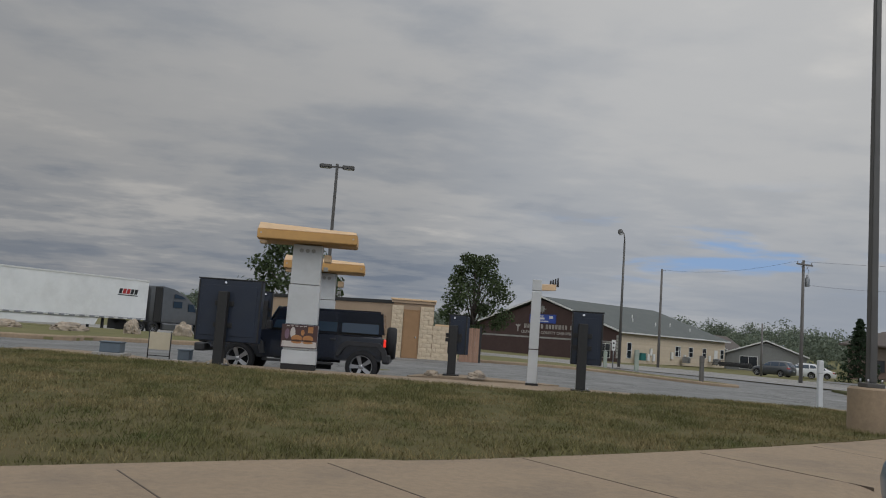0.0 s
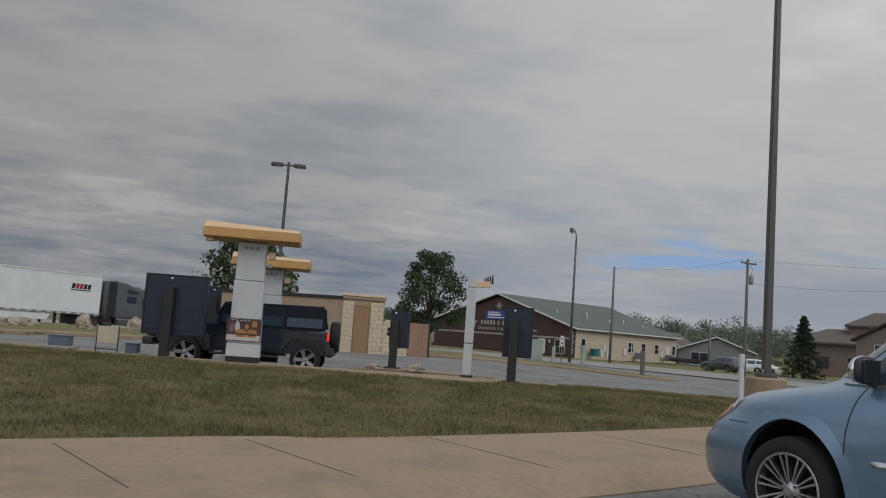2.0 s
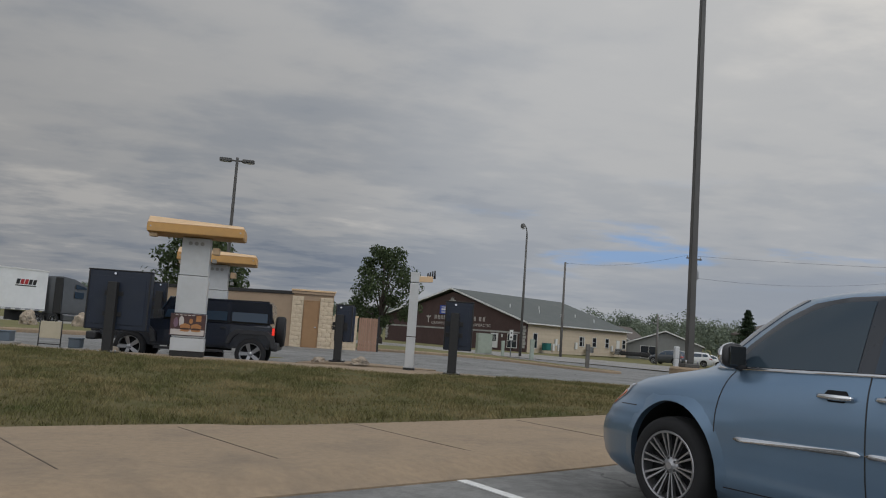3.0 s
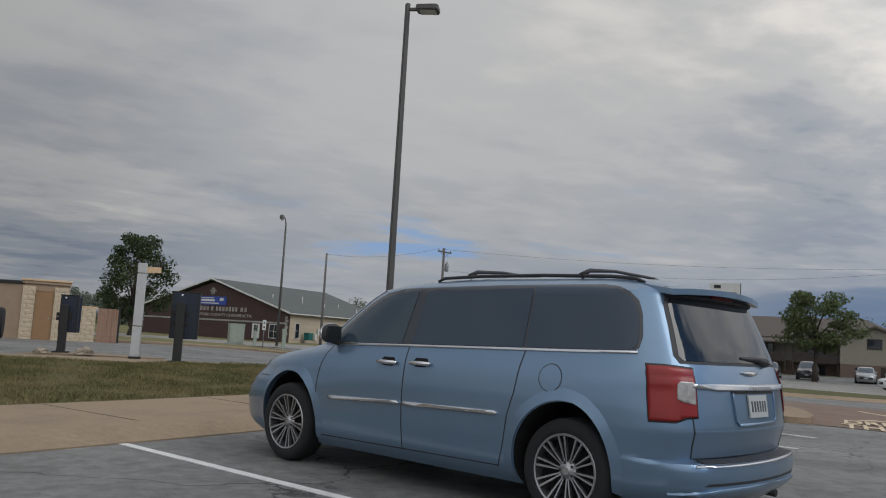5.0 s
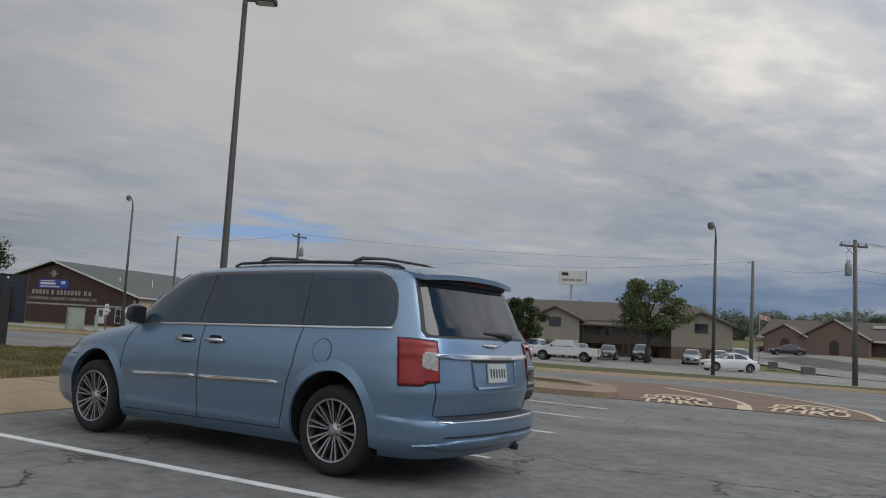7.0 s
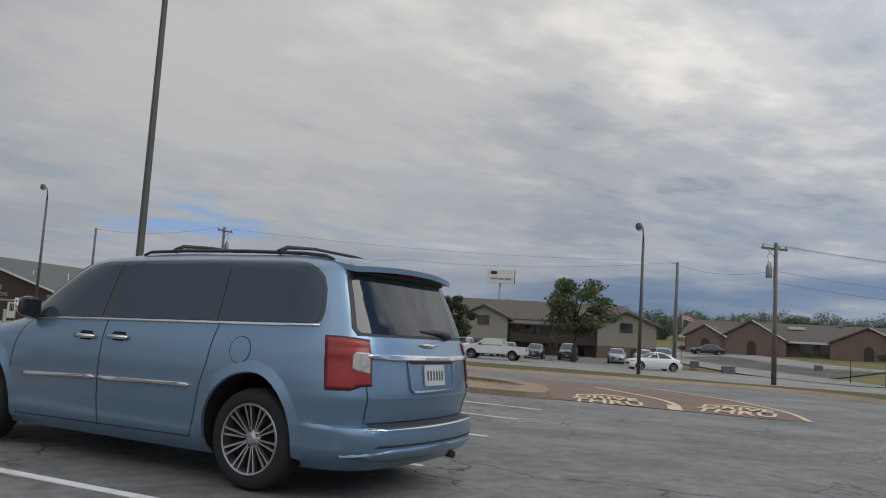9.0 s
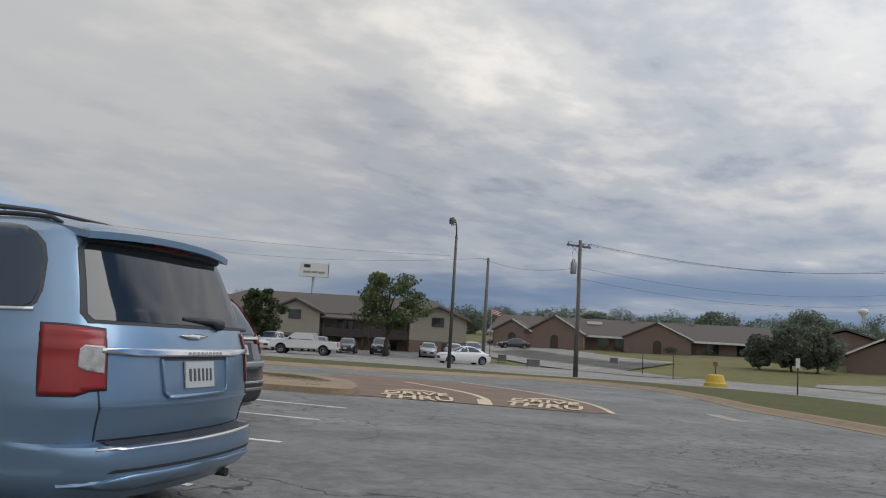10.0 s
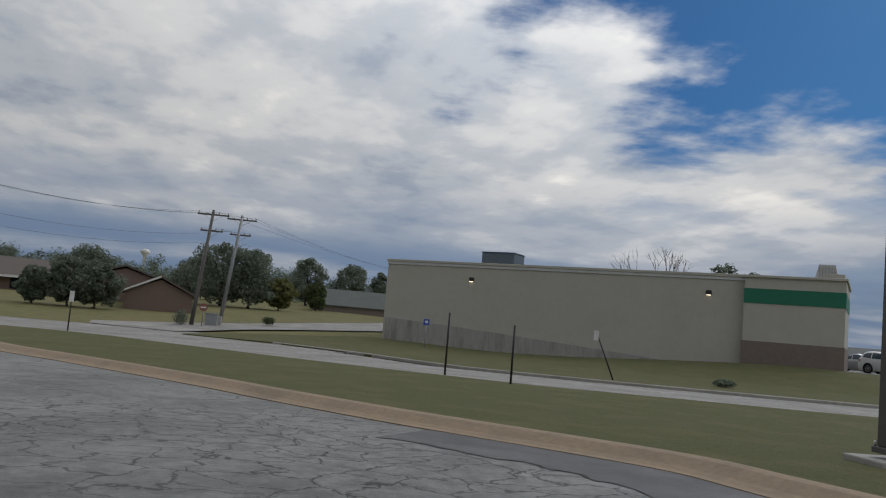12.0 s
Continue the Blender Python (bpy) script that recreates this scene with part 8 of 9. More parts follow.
            part("plate_bar", h.patch([(y0, 0.885), (y0 + 0.024, 0.885), (y0 + 0.024, 0.935), (y0, 0.935)], "rear", 0.018, 0.006, 0.3), "plate_ink", t)
    return t, h


white = car_paint("white paint", (0.62, 0.63, 0.63), 0.3, 0.0)
silver = car_paint("silver paint", (0.36, 0.37, 0.38), 0.3, 0.5)
black = car_paint("black paint", (0.018, 0.019, 0.022), 0.25, 0.1)
dark_grey = car_paint("dark grey paint", (0.055, 0.06, 0.066), 0.28, 0.4)
red = car_paint("dark red paint", (0.16, 0.015, 0.018), 0.3, 0.2)
tan = car_paint("tan paint", (0.26, 0.2, 0.15), 0.3, 0.3)
navy = car_paint("dark navy paint", (0.013, 0.018, 0.032), 0.22, 0.15)
slate = car_paint("slate paint", (0.06, 0.075, 0.095), 0.28, 0.4)

car("white_sedan", "sedan", white, (53.6, 37.4), 152, "white four-door sedan on the street")
for nm, k, p, at, ang, lab in (
        ("white_hatchback", "hatch", white, (49.5, 55.6), -148, "white hatchback parked before the apartments"),
        ("dark_hatchback", "hatch", slate, (53.2, 56.2), -145, "dark blue-grey crossover parked before the apartments"),
        ("tan_sedan", "sedan", tan, (55.0, 55.2), -142, "tan sedan parked before the apartments"),
        ("grey_sedan", "sedan", dark_grey, (57.4, 54.0), -140, "dark grey sedan parked before the apartments"),
        ("black_hatchback", "hatch", black, (60.0, 52.2), -140, "black crossover parked before the apartments"),
        ("silver_sedan", "sedan", silver, (62.8, 48.6), -140, "silver grey sedan parked before the apartments"),
        ("silver_hatchback", "hatch", silver, (65.6, 45.4), -132, "silver crossover parked beside the apartments"),
        ("white_coupe", "sedan", white, (64.2, 46.6), -136, "white sedan parked beside the apartments"),
        ("maroon_sedan", "sedan", red, (104.0, 69.0), 160, "dark red sedan parked by the brick row"),
        ("dark_sedan", "sedan", black, (94.6, 60.3), 140, "dark sedan on the rising drive"),
        ("black_sedan", "sedan", black, (97.5, 73.5), 150, "black sedan parked by the brick row"),
        ("grey_suv", "hatch", dark_grey, (38.0, 88.0), 128, "dark grey utility vehicle parked across the street"),
        ("white_suv", "hatch", white, (43.5, 93.5), 150, "white crossover parked across the street"),
        ("white_sedan_far", "sedan", white, (46.5, 96.0), 150, "white sedan parked across the street"),
        ("silver_sedan_store", "sedan", silver, (66.0, -43.0), 20, "silver sedan parked beyond the store"),
        ("white_car_store", "hatch", white, (61.5, -42.6), 200, "white crossover parked beyond the store"),
        ("dark_car_store", "sedan", black, (59.2, -43.2), 200, "dark sedan parked beyond the store")):
    car(nm, k, p, at, ang, lab, 0.52 if nm.endswith("store") else None)

# crossover beside the minivan
graphite = car_paint("graphite paint", (0.028, 0.032, 0.038), 0.22, 0.3)
cr, ch = car("grey_crossover", "hatch", graphite, (7.61, 8.46), 115, "dark grey crossover parked beside the blue minivan", detail=True)
for sy in (1, -1):
    part("pillar_lamp", ch.patch([(sy * a, b) for a, b in ((0.48, 0.99), (0.77, 0.99), (0.75, 1.10), (0.68, 1.30), (0.575, 1.55), (0.48, 1.55), (0.57, 1.30), (0.62, 1.12), (0.48, 1.06))], "rear", 0.016, 0.025, 0.06), "red_lens", cr, "tall red pillar lamp")
    part("rear_reflector", ch.patch([(-0.10, 0.62), (0.02, 0.62), (0.02, 0.66), (-0.10, 0.66)], "corner", 0.012, 0.02, 0.04, sy), "red_lens", cr)
part("tailgate_chrome", ch.patch([(-0.66, 1.03), (0.66, 1.03), (0.70, 1.075), (0.2, 1.065), (-0.2, 1.065), (-0.70, 1.075)], "rear", 0.02, 0.03, 0.08), "chrome", cr, "chrome tailgate strip")
part("badge", ch.patch([(-0.06, 1.02), (0.06, 1.02), (0.06, 1.10), (-0.06, 1.10)], "rear", 0.026, 0.02, 0.08), "chrome", cr, "plain chrome badge shape")
part("plate_recess", ch.patch([(-0.26, 0.78), (0.26, 0.78), (0.30, 1.0), (-0.30, 1.0)], "rear", 0.006, 0.012, 0.08), "black_plastic", cr)
part("gate_crease", ch.patch([(-0.72, 0.70), (0.72, 0.70), (0.72, 0.76), (-0.72, 0.76)], "rear", 0.012, 0.02, 0.08), "silver paint", cr, "pale crease line along the tailgate")
part("rear_bumper", ch.patch([(-0.84, 0.26), (0.84, 0.26), (0.86, 0.5), (-0.86, 0.5)], "rear", 0.014, 0.03, 0.08), "black_plastic", cr)
part("bumper_trim", ch.patch([(-0.80, 0.495), (0.80, 0.495), (0.80, 0.525), (-0.80, 0.525)], "rear", 0.024, 0.03, 0.08), "chrome", cr)
part("skid_trim", ch.patch([(-0.62, 0.40), (0.62, 0.40), (0.58, 0.44), (-0.58, 0.44)], "rear", 0.024, 0.02, 0.1), "alloy", cr)
part("rear_wiper", ch.patch([(-0.25, 1.135), (0.30, 1.15), (0.30, 1.165), (-0.25, 1.165)], "rear", 0.02, 0.015, 0.1), "black_plastic", cr)


# white pickup on the street
def pickup():
    t = thing("pickup", (45.8, 46.9, land(45.8, 46.9)), 127, "white extended-cab pickup truck on the street", "pickup truck")
    bm = BM()
    prism(bm, [(2.65, -0.88, 0.45), (2.7, -0.88, 0.75), (2.55, -0.88, 1.02), (1.45, -0.88, 1.12), (0.75, -0.80, 1.68), (-0.75, -0.80, 1.70), (-0.85, -0.88, 1.12), (-2.6, -0.88, 1.12), (-2.65, -0.88, 0.5)], (0, 1.76, 0))
    bmesh.ops.bevel(bm, geom=bm.edges[:], offset=0.05, segments=2, affect="EDGES")
    body = part("body", bm, [white, "well"], t, smooth=35)
    hull = Hull(5.3, [(0.2, 0, 5.3, 0.9, 4, 4), (0.5, 0, 5.3, 0.9, 4, 4), (1.0, 0, 5.3, 0.9, 4, 4)])
    cut_wheels(body, hull, (0.9, 4.2), (0.43, 0.40), 0.34)
    for s in (0.9, 4.2):
        for sy in (1, -1):
            wheel(t, (2.65 - s, sy * 0.78, 0.36), 0.36, 0.21, 0.22, 6, sy, False)
    for sy in (1, -1):
        for pts in ([(1.25, 1.14), (0.55, 1.14), (0.55, 1.60), (0.80, 1.58)], [(0.45, 1.14), (-0.70, 1.14), (-0.66, 1.60), (0.45, 1.61)]):
            bm = BM()
            prism(bm, [(x, sy * (0.89 - 0.13 * max(z - 1.1, 0)), z) for x, z in pts], (0, sy * 0.012, 0))
            part("side_window", bm, "car_glass", t)
        box_part("tail_lamp", (-2.68, sy * 0.75 - 0.1, 0.75), (-2.62, sy * 0.75 + 0.1, 1.05), "red_lens", t, 0.01)
        box_part("wing_mirror", (1.0, sy * 0.98 - 0.1, 1.12), (1.1, sy * 0.98 + 0.1, 1.3), "black_plastic", t, 0.02)
    box_part("bumper", (-2.78, -0.85, 0.42), (-2.66, 0.85, 0.62), "chrome", t, 0.03)
    box_part("bed_floor", (-2.5, -0.78, 1.06), (-0.95, 0.78, 1.135), "well", t, 0)


pickup()


# black off-roader waiting in the order lane
def offroader():
    t = thing("offroader", (-3.67, 21.97, land(-3.6, 22.0) - 0.05), 179, "dark navy four-door boxy off-roader waiting at the order canopy", "car")
    W = 0.78
    bm = BM()
    # tub and bonnet
    prism(bm, [(1.95, -W, 0.62), (1.95, -W, 1.02), (0.62, -W, 1.12), (-2.26, -W, 1.12), (-2.26, -W, 0.52), (1.0, -W, 0.45)], (0, 2 * W, 0))
    bmesh.ops.bevel(bm, geom=bm.edges[:], offset=0.05, segments=2, affect="EDGES")
    part("tub", bm, navy, t, smooth=35)
    bm = BM()
    prism(bm, [(0.60, -W, 1.11), (0.28, -W + 0.06, 1.70), (-2.20, -W + 0.05, 1.735), (-2.27, -W, 1.11)], (0, 2 * W - 0.02, 0))
    bmesh.ops.bevel(bm, geom=bm.edges[:], offset=0.06, segments=2, affect="EDGES")
    part("hardtop", bm, navy, t, smooth=35)
    for sy in (1, -1):
        for pts in ([(0.42, 1.18), (-0.35, 1.18), (-0.35, 1.63), (0.24, 1.63)], [(-0.45, 1.18), (-1.12, 1.18), (-1.12, 1.635), (-0.45, 1.635)], [(-1.24, 1.18), (-2.13, 1.18), (-2.11, 1.64), (-1.24, 1.64)]):
            bm = BM()
            prism(bm, [(x, sy * (W + 0.004 - 0.04 * (z - 1.12)), z) for x, z in pts], (0, sy * 0.012, 0))
            part("side_window", bm, "car_glass", t, "dark side glass")
        for x in (1.18, -1.77 + 0.0):
            bm = BM()
            flare = [(x + 0.62, 0.62), (x + 0.55, 0.86), (x + 0.40, 0.98), (x - 0.40, 0.98), (x - 0.58, 0.80), (x - 0.62, 0.55), (x - 0.52, 0.55), (x - 0.46, 0.76), (x - 0.34, 0.88), (x + 0.34, 0.88), (x + 0.46, 0.78), (x + 0.54, 0.62)]
            prism(bm, [(a, sy * W, b) for a, b in flare], (0, sy * 0.17, 0))
            part("wing_flare", bm, "black_plastic", t)
        for a, b in ((0.55, -0.38), (-0.42, -1.2)):
            bm = BM()
            prism(bm, [(a, sy * (W + 0.001), 0.56), (b, sy * (W + 0.001), 0.56), (b, sy * (W + 0.001), 1.10), (a, sy * (W + 0.001), 1.10)], (0, sy * 0.018, 0))
            door = part("door", bm, navy, t)
            box_part("door_handle", (b + 0.08, sy * (W + 0.04) - 0.012, 0.98), (b + 0.22, sy * (W + 0.04) + 0.012, 1.02), "black_plastic", door, 0.004)
        box_part("side_step", (-1.1, sy * (W + 0.06) - 0.06, 0.38), (0.6, sy * (W + 0.06) + 0.06, 0.44), "black_plastic", t, 0.01)
        box_part("wing_mirror", (0.42, sy * (W + 0.16) - 0.09, 1.14), (0.54, sy * (W + 0.16) + 0.09, 1.34), "black_plastic", t, 0.02)
        lamp = box_part("tail_lamp", (-2.32, sy * (W - 0.1) - 0.06, 0.88), (-2.26, sy * (W - 0.1) + 0.06, 1.06), "red_glow", t, 0.01, "lit red tail lamp")
        box_part("lamp_side", (-2.29, sy * (W + 0.0) - 0.02, 0.92), (-2.265, sy * (W + 0.0) + 0.015, 0.98), "red_glow", t, 0.004)
        for x in (1.18, -1.77):
            wheel(t, (x, sy * (W + 0.0), 0.385), 0.385, 0.262, 0.25, 5, sy, False, fat=0.04)
        bm = BM()
        rod(bm, (1.9, sy * 0.62, 0.98), (1.99, sy * 0.62, 0.98), 0.09, n=14)
        part("head_lamp", bm, "clear_lens", t)
    bm = BM()
    prism(bm, [(0.615, -W + 0.1, 1.15), (0.615, W - 0.1, 1.15), (0.325, W - 0.14, 1.70), (0.325, -W + 0.14, 1.70)], (0.02, 0, 0.01))
    part("windscreen", bm, "car_glass", t)
    box_part("front_bumper", (2.0, -0.85, 0.50), (2.25, 0.85, 0.70), "black_plastic", t, 0.04)
    box_part("winch", (2.1, -0.3, 0.70), (2.3, 0.3, 0.84), "black_plastic", t, 0.03)
    box_part("rear_bumper", (-2.44, -0.85, 0.48), (-2.26, 0.85, 0.70), "black_plastic", t, 0.04)
    box_part("grille", (1.951, -0.45, 0.72), (1.98, 0.45, 1.0), "black_plastic", t, 0.01)
    spare = new("spare_wheel")
    spare.parent = t
    spare.matrix_basis = pose(-2.42, 0, 0.98, 0, -90, 0)
    bm = BM()
    lathe(bm, [(0.2, -0.11), (0.37, -0.12), (0.40, -0.07), (0.40, 0.07), (0.37, 0.12), (0.2, 0.11)], 30)
    part("tyre", bm, "tyre", spare, smooth=True)
    bm = BM()
    lathe(bm, [(0.0, 0.07), (0.2, 0.06), (0.21, 0.0)], 20)
    part("cover", bm, "black_plastic", spare)


M["red_glow"] = mat("lit red lens", (0.6, 0.02, 0.01), rough=0.2)
gp = M["red_glow"].node_tree.nodes["Principled BSDF"]
gp.inputs["Emission Color"].default_value, gp.inputs["Emission Strength"].default_value = (1.0, 0.05, 0.03, 1), 0.5
offroader()


# articulated lorry beyond the grass strip
def lorry():
    d = Vector((5.7, 8.0)).normalized()
    head = Vector((-18.72, 72.4))
    z = -0.34
    t = thing("lorry", (head.x, head.y, z), math.degrees(math.atan2(d.y, d.x)), "grey sleeper-cab lorry with a long white box trailer", "truck")
    # x forward, origin under the cab's nose
    trailer = new("trailer")
    trailer.parent = t
    box_part("box", (-22.6, -1.3, 1.15), (-6.35, 1.3, 4.15), "trailer_white", trailer, 0.03)
    box_part("top_rail", (-22.62, -1.33, 4.05), (-6.33, 1.33, 4.18), "white_trim", trailer, 0.01)
    box_part("bottom_rail", (-22.62, -1.335, 1.08), (-6.33, 1.335, 1.22), "pole_grey", trailer, 0.01)
    for k in range(20):
        box_part("marker_strip", (-22.0 + 0.8 * k, -1.345, 1.10), (-21.65 + 0.8 * k, -1.336, 1.19), "sign_white" if k % 2 else "white_trim", trailer, 0)
    bm = BM()
    prism(bm, [(-18.0, -1.25, 1.08), (-10.4, -1.25, 1.08), (-10.7, -1.25, 0.55), (-18.3, -1.25, 0.50)], (0, 0.05, 0))
    part("side_skirt", bm, "trailer_white", trailer)
    for x in (-20.6, -21.8, -19.4):
        for sy in (1, -1):
            bm = BM()
            rod(bm, (x, sy * 1.25, 0.5), (x, sy * 0.7, 0.5), 0.5, n=24)
            part("wheel", bm, "tyre", trailer)
    for sy in (1, -1):
        box_part("landing_leg", (-9.9, sy * 0.9 - 0.08, 0.15), (-9.74, sy * 0.9 + 0.08, 1.1), "dark_metal", trailer, 0.01)
    logo = new("logo_bars")
    logo.parent = trailer
    x = -9.0
    for k, c in enumerate(("dark_metal", "red_sign", "red_sign", "dark_metal", "dark_metal")):
        bm = BM()
        prism(bm, [(x + 0.34 * k, -1.318, 3.0), (x + 0.34 * k + 0.27, -1.318, 3.0), (x + 0.34 * k + 0.35, -1.318, 3.38), (x + 0.34 * k + 0.08, -1.318, 3.38)], (0, 0.012, 0))
        part("logo_bar", bm, c, logo)
    box_part("logo_line", (-9.05, -1.318, 2.86), (-7.3, -1.306, 2.93), "dark_metal", logo, 0)
    # tractor
    cab = new("tractor")
    cab.parent = t
    bm = BM()
    prism(bm, [(-4.9, -1.2, 0.95), (-1.3, -1.2, 0.95), (-1.2, -1.2, 1.95), (-1.6, -1.15, 2.62), (-2.5, -1.1, 3.25), (-3.6, -1.1, 3.72), (-4.9, -1.1, 3.9)], (0, 2.4, 0))
    bmesh.ops.bevel(bm, geom=bm.edges[:], offset=0.1, segments=2, affect="EDGES")
    part("sleeper_cab", bm, "cab_grey", cab, smooth=35)
    bm = BM()
    prism(bm, [(-1.4, -1.05, 1.0), (-0.15, -1.0, 0.9), (0.05, -1.0, 1.25), (-0.2, -1.0, 1.55), (-1.4, -1.1, 1.98)], (0, 2.05, 0))
    bmesh.ops.bevel(bm, geom=bm.edges[:], offset=0.14, segments=2, affect="EDGES")
    part("bonnet", bm, "cab_grey", cab, smooth=35)
    for sy in (1, -1):
        for pts in ([(-1.45, 2.0), (-2.25, 2.0), (-2.25, 2.62), (-1.8, 2.62)], [(-2.9, 2.25), (-3.75, 2.25), (-3.75, 2.75), (-2.9, 2.75)], [(-2.6, 3.0), (-3.7, 3.0), (-3.7, 3.35), (-2.9, 3.2)]):
            bm = BM()
            prism(bm, [(x, sy * 1.205, z) for x, z in pts], (0, sy * 0.012, 0))
            part("cab_window", bm, "car_glass", cab)
        box_part("fairing", (-5.6, sy * 1.2 - 0.06, 1.0), (-4.95, sy * 1.2 + 0.06, 3.8), "dark_metal", cab, 0.05)
        box_part("fuel_tank", (-4.7, sy * 1.1 - 0.3, 0.4), (-1.7, sy * 1.1 + 0.14, 0.93), "cab_grey", cab, 0.08)
        box_part("tank_step", (-4.7, sy * 1.25 - 0.02, 0.88), (-1.7, sy * 1.25 + 0.02, 0.95), "alloy", cab, 0.01)
        box_part("wing_mirror", (-1.3, sy * 1.45 - 0.1, 1.95), (-1.15, sy * 1.45 + 0.1, 2.6), "dark_metal", cab, 0.03)
        for x in (-0.75, -5.5, -6.8):
            wheel(cab, (x, sy * 1.05, 0.51), 0.51, 0.29, 0.34, 8, sy, False)
    bm = BM()
    prism(bm, [(-1.2, -1.0, 2.0), (-1.2, 1.0, 2.0), (-1.52, 0.95, 2.6), (-1.52, -0.95, 2.6)], (0.06, 0, 0.03))
    part("windscreen", bm, "car_glass", cab)
    box_part("front_bumper", (-0.35, -1.15, 0.45), (0.12, 1.15, 0.9), "cab_grey", cab, 0.08)
    box_part("chassis", (-8.0, -0.5, 0.75), (-0.5, 0.5, 0.98), "dark_metal", cab, 0.02)
    box_part("mudguard", (-8.0, -1.1, 0.3), (-7.9, 1.1, 1.05), "dark_metal", cab, 0.01)


M["trailer_white"] = mat("white trailer skin", (0.72, 0.73, 0.72), (0.66, 0.67, 0.66), scale=1.2, rough=0.4, stain=(0.38, 0.37, 0.35), sscale=0.5, samt=0.3)
M["cab_grey"] = mat("graphite cab paint", (0.11, 0.115, 0.12), (0.09, 0.095, 0.10), scale=2, rough=0.3, metal=0.3, coat=0.5)
lorry()


# ---------------------------------------------------------------- trees
def leaf_mat(name, a, b):
    m = M[name] = mat(name, a, b, scale=0.6, rough=0.75, island=0.4, spec=0.25)
    n, l = m.node_tree.nodes, m.node_tree.links
    p = n["Principled BSDF"]
    thin = n.new("ShaderNodeBsdfTranslucent")
    l.new(p.inputs["Base Color"].links[0].from_socket, thin.inputs[0])
    mx = n.new("ShaderNodeMixShader")
    mx.inputs[0].default_value = 0.45
    l.new(p.outputs[0], mx.inputs[1])
    l.new(thin.outputs[0], mx.inputs[2])
    l.new(mx.outputs[0], n["Material Output"].inputs[0])
    return name


leaf_mat("oak_leaf", (0.048, 0.068, 0.031), (0.072, 0.095, 0.042))
leaf_mat("pale_leaf", (0.085, 0.115, 0.05), (0.12, 0.145, 0.065))
leaf_mat("yellow_leaf", (0.15, 0.16, 0.06), (0.20, 0.195, 0.08))
leaf_mat("pine_leaf", (0.028, 0.046, 0.026), (0.042, 0.065, 0.034))
# paler, greyer leaves: the veil of haze over far trees is in this colour
leaf_mat("hazed_leaf", (0.145, 0.175, 0.13), (0.17, 0.2, 0.15))
M["bark"] = mat("bark", (0.075, 0.06, 0.048), (0.05, 0.04, 0.033), scale=6, rough=0.95, stretch=(1, 1, 0.2), bump=0.8, bscale=20)


def leaves_mesh(name, centres, spread, count, size, material, parent, rng, flat=0.7, squash=1.0):
    """Small two-sided leaf clusters scattered round the given centres."""
    k = len(centres)
    idx = rng.integers(0, k, count)
    c = np.array(centres)[idx]
    sp = np.array(spread)[idx][:, None]
    d = rng.normal(size=(count, 3))
    d /= np.linalg.norm(d, axis=1)[:, None]
    rad = rng.random((count, 1)) ** 0.45
    p = c + d * rad * sp * np.array([1, 1, flat])
    n = rng.normal(size=(count, 3)) * 0.8 + d * 0.9 + np.array([0, 0, 0.6])
    n /= np.linalg.norm(n, axis=1)[:, None]
    a = np.cross(n, rng.normal(size=(count, 3)))
    a /= np.linalg.norm(a, axis=1)[:, None]
    b = np.cross(n, a)
    s = size * (0.6 + 0.8 * rng.random((count, 1)))
    quads = np.stack([p - a * s, p + b * s * 0.55 + n * s * 0.15, p + a * s, p - b * s * 0.55 + n * s * 0.15], 1).reshape(-1, 3)
    me = bpy.data.meshes.new(name)
    faces = np.arange(count * 4).reshape(-1, 4)
    me.from_pydata(quads.tolist(), [], faces.tolist())
    me.materials.append(M[material])
    ob = new(name, me)
    ob.parent = parent
    return ob


def tree(at, h, width, seed, material="oak_leaf", label="broad green tree with an uneven leafy crown", bare=0.25, count=5200, leaf=0.16, clumps=26, z=None, group="trees", name="tree", trunk=0.028, flat=0.7):
    rng = np.random.default_rng(seed)
    t = thing(name, (*at, (land(*at) if z is None else z) - 0.05), seed * 37 % 360, label, "tree", group)
    bm = BM()
    fork = h * bare
    tube(bm, [(0, 0, 0), (0.02 * h * (rng.random() - 0.5), 0, fork * 0.6), (0.03 * h * (rng.random() - 0.5), 0.01 * h, fork), (0, 0, h * 0.55), (0.02 * h, 0, h * 0.85)], [h * trunk * 1.25, h * trunk, h * trunk * 0.85, h * trunk * 0.5, h * trunk * 0.15], 10)
    part("trunk", bm, "bark", t, smooth=True)
    centres, spread = [], []
    for k in range(clumps):
        a = k * 2.399 + rng.random() * 0.8
        f = (k + 0.5) / clumps
        zz = fork + (h - fork) * (0.10 + 0.86 * f)
        env = math.sin(math.pi * min(max(0.12 + 0.80 * f, 0), 1)) ** 0.75
        r = width / 2 * env * (0.35 + 0.6 * rng.random())
        c = (r * math.cos(a), r * math.sin(a), zz)
        centres.append(c)
        spread.append(width * (0.10 + 0.09 * rng.random()) * (0.7 + 0.5 * env))
        if k % 2 == 0:
            bm = BM()
            z0 = fork + (zz - fork) * 0.35
            tube(bm, [(0, 0, z0), (c[0] * 0.45, c[1] * 0.45, z0 + (zz - z0) * 0.62), (c[0] * 0.95, c[1] * 0.95, zz)], [h * trunk * 0.42, h * trunk * 0.25, h * trunk * 0.07], 6)
            part("limb", bm, "bark", t, smooth=True)
    leaves_mesh("crown", centres, spread, count, leaf, material, t, rng, flat)
    return t


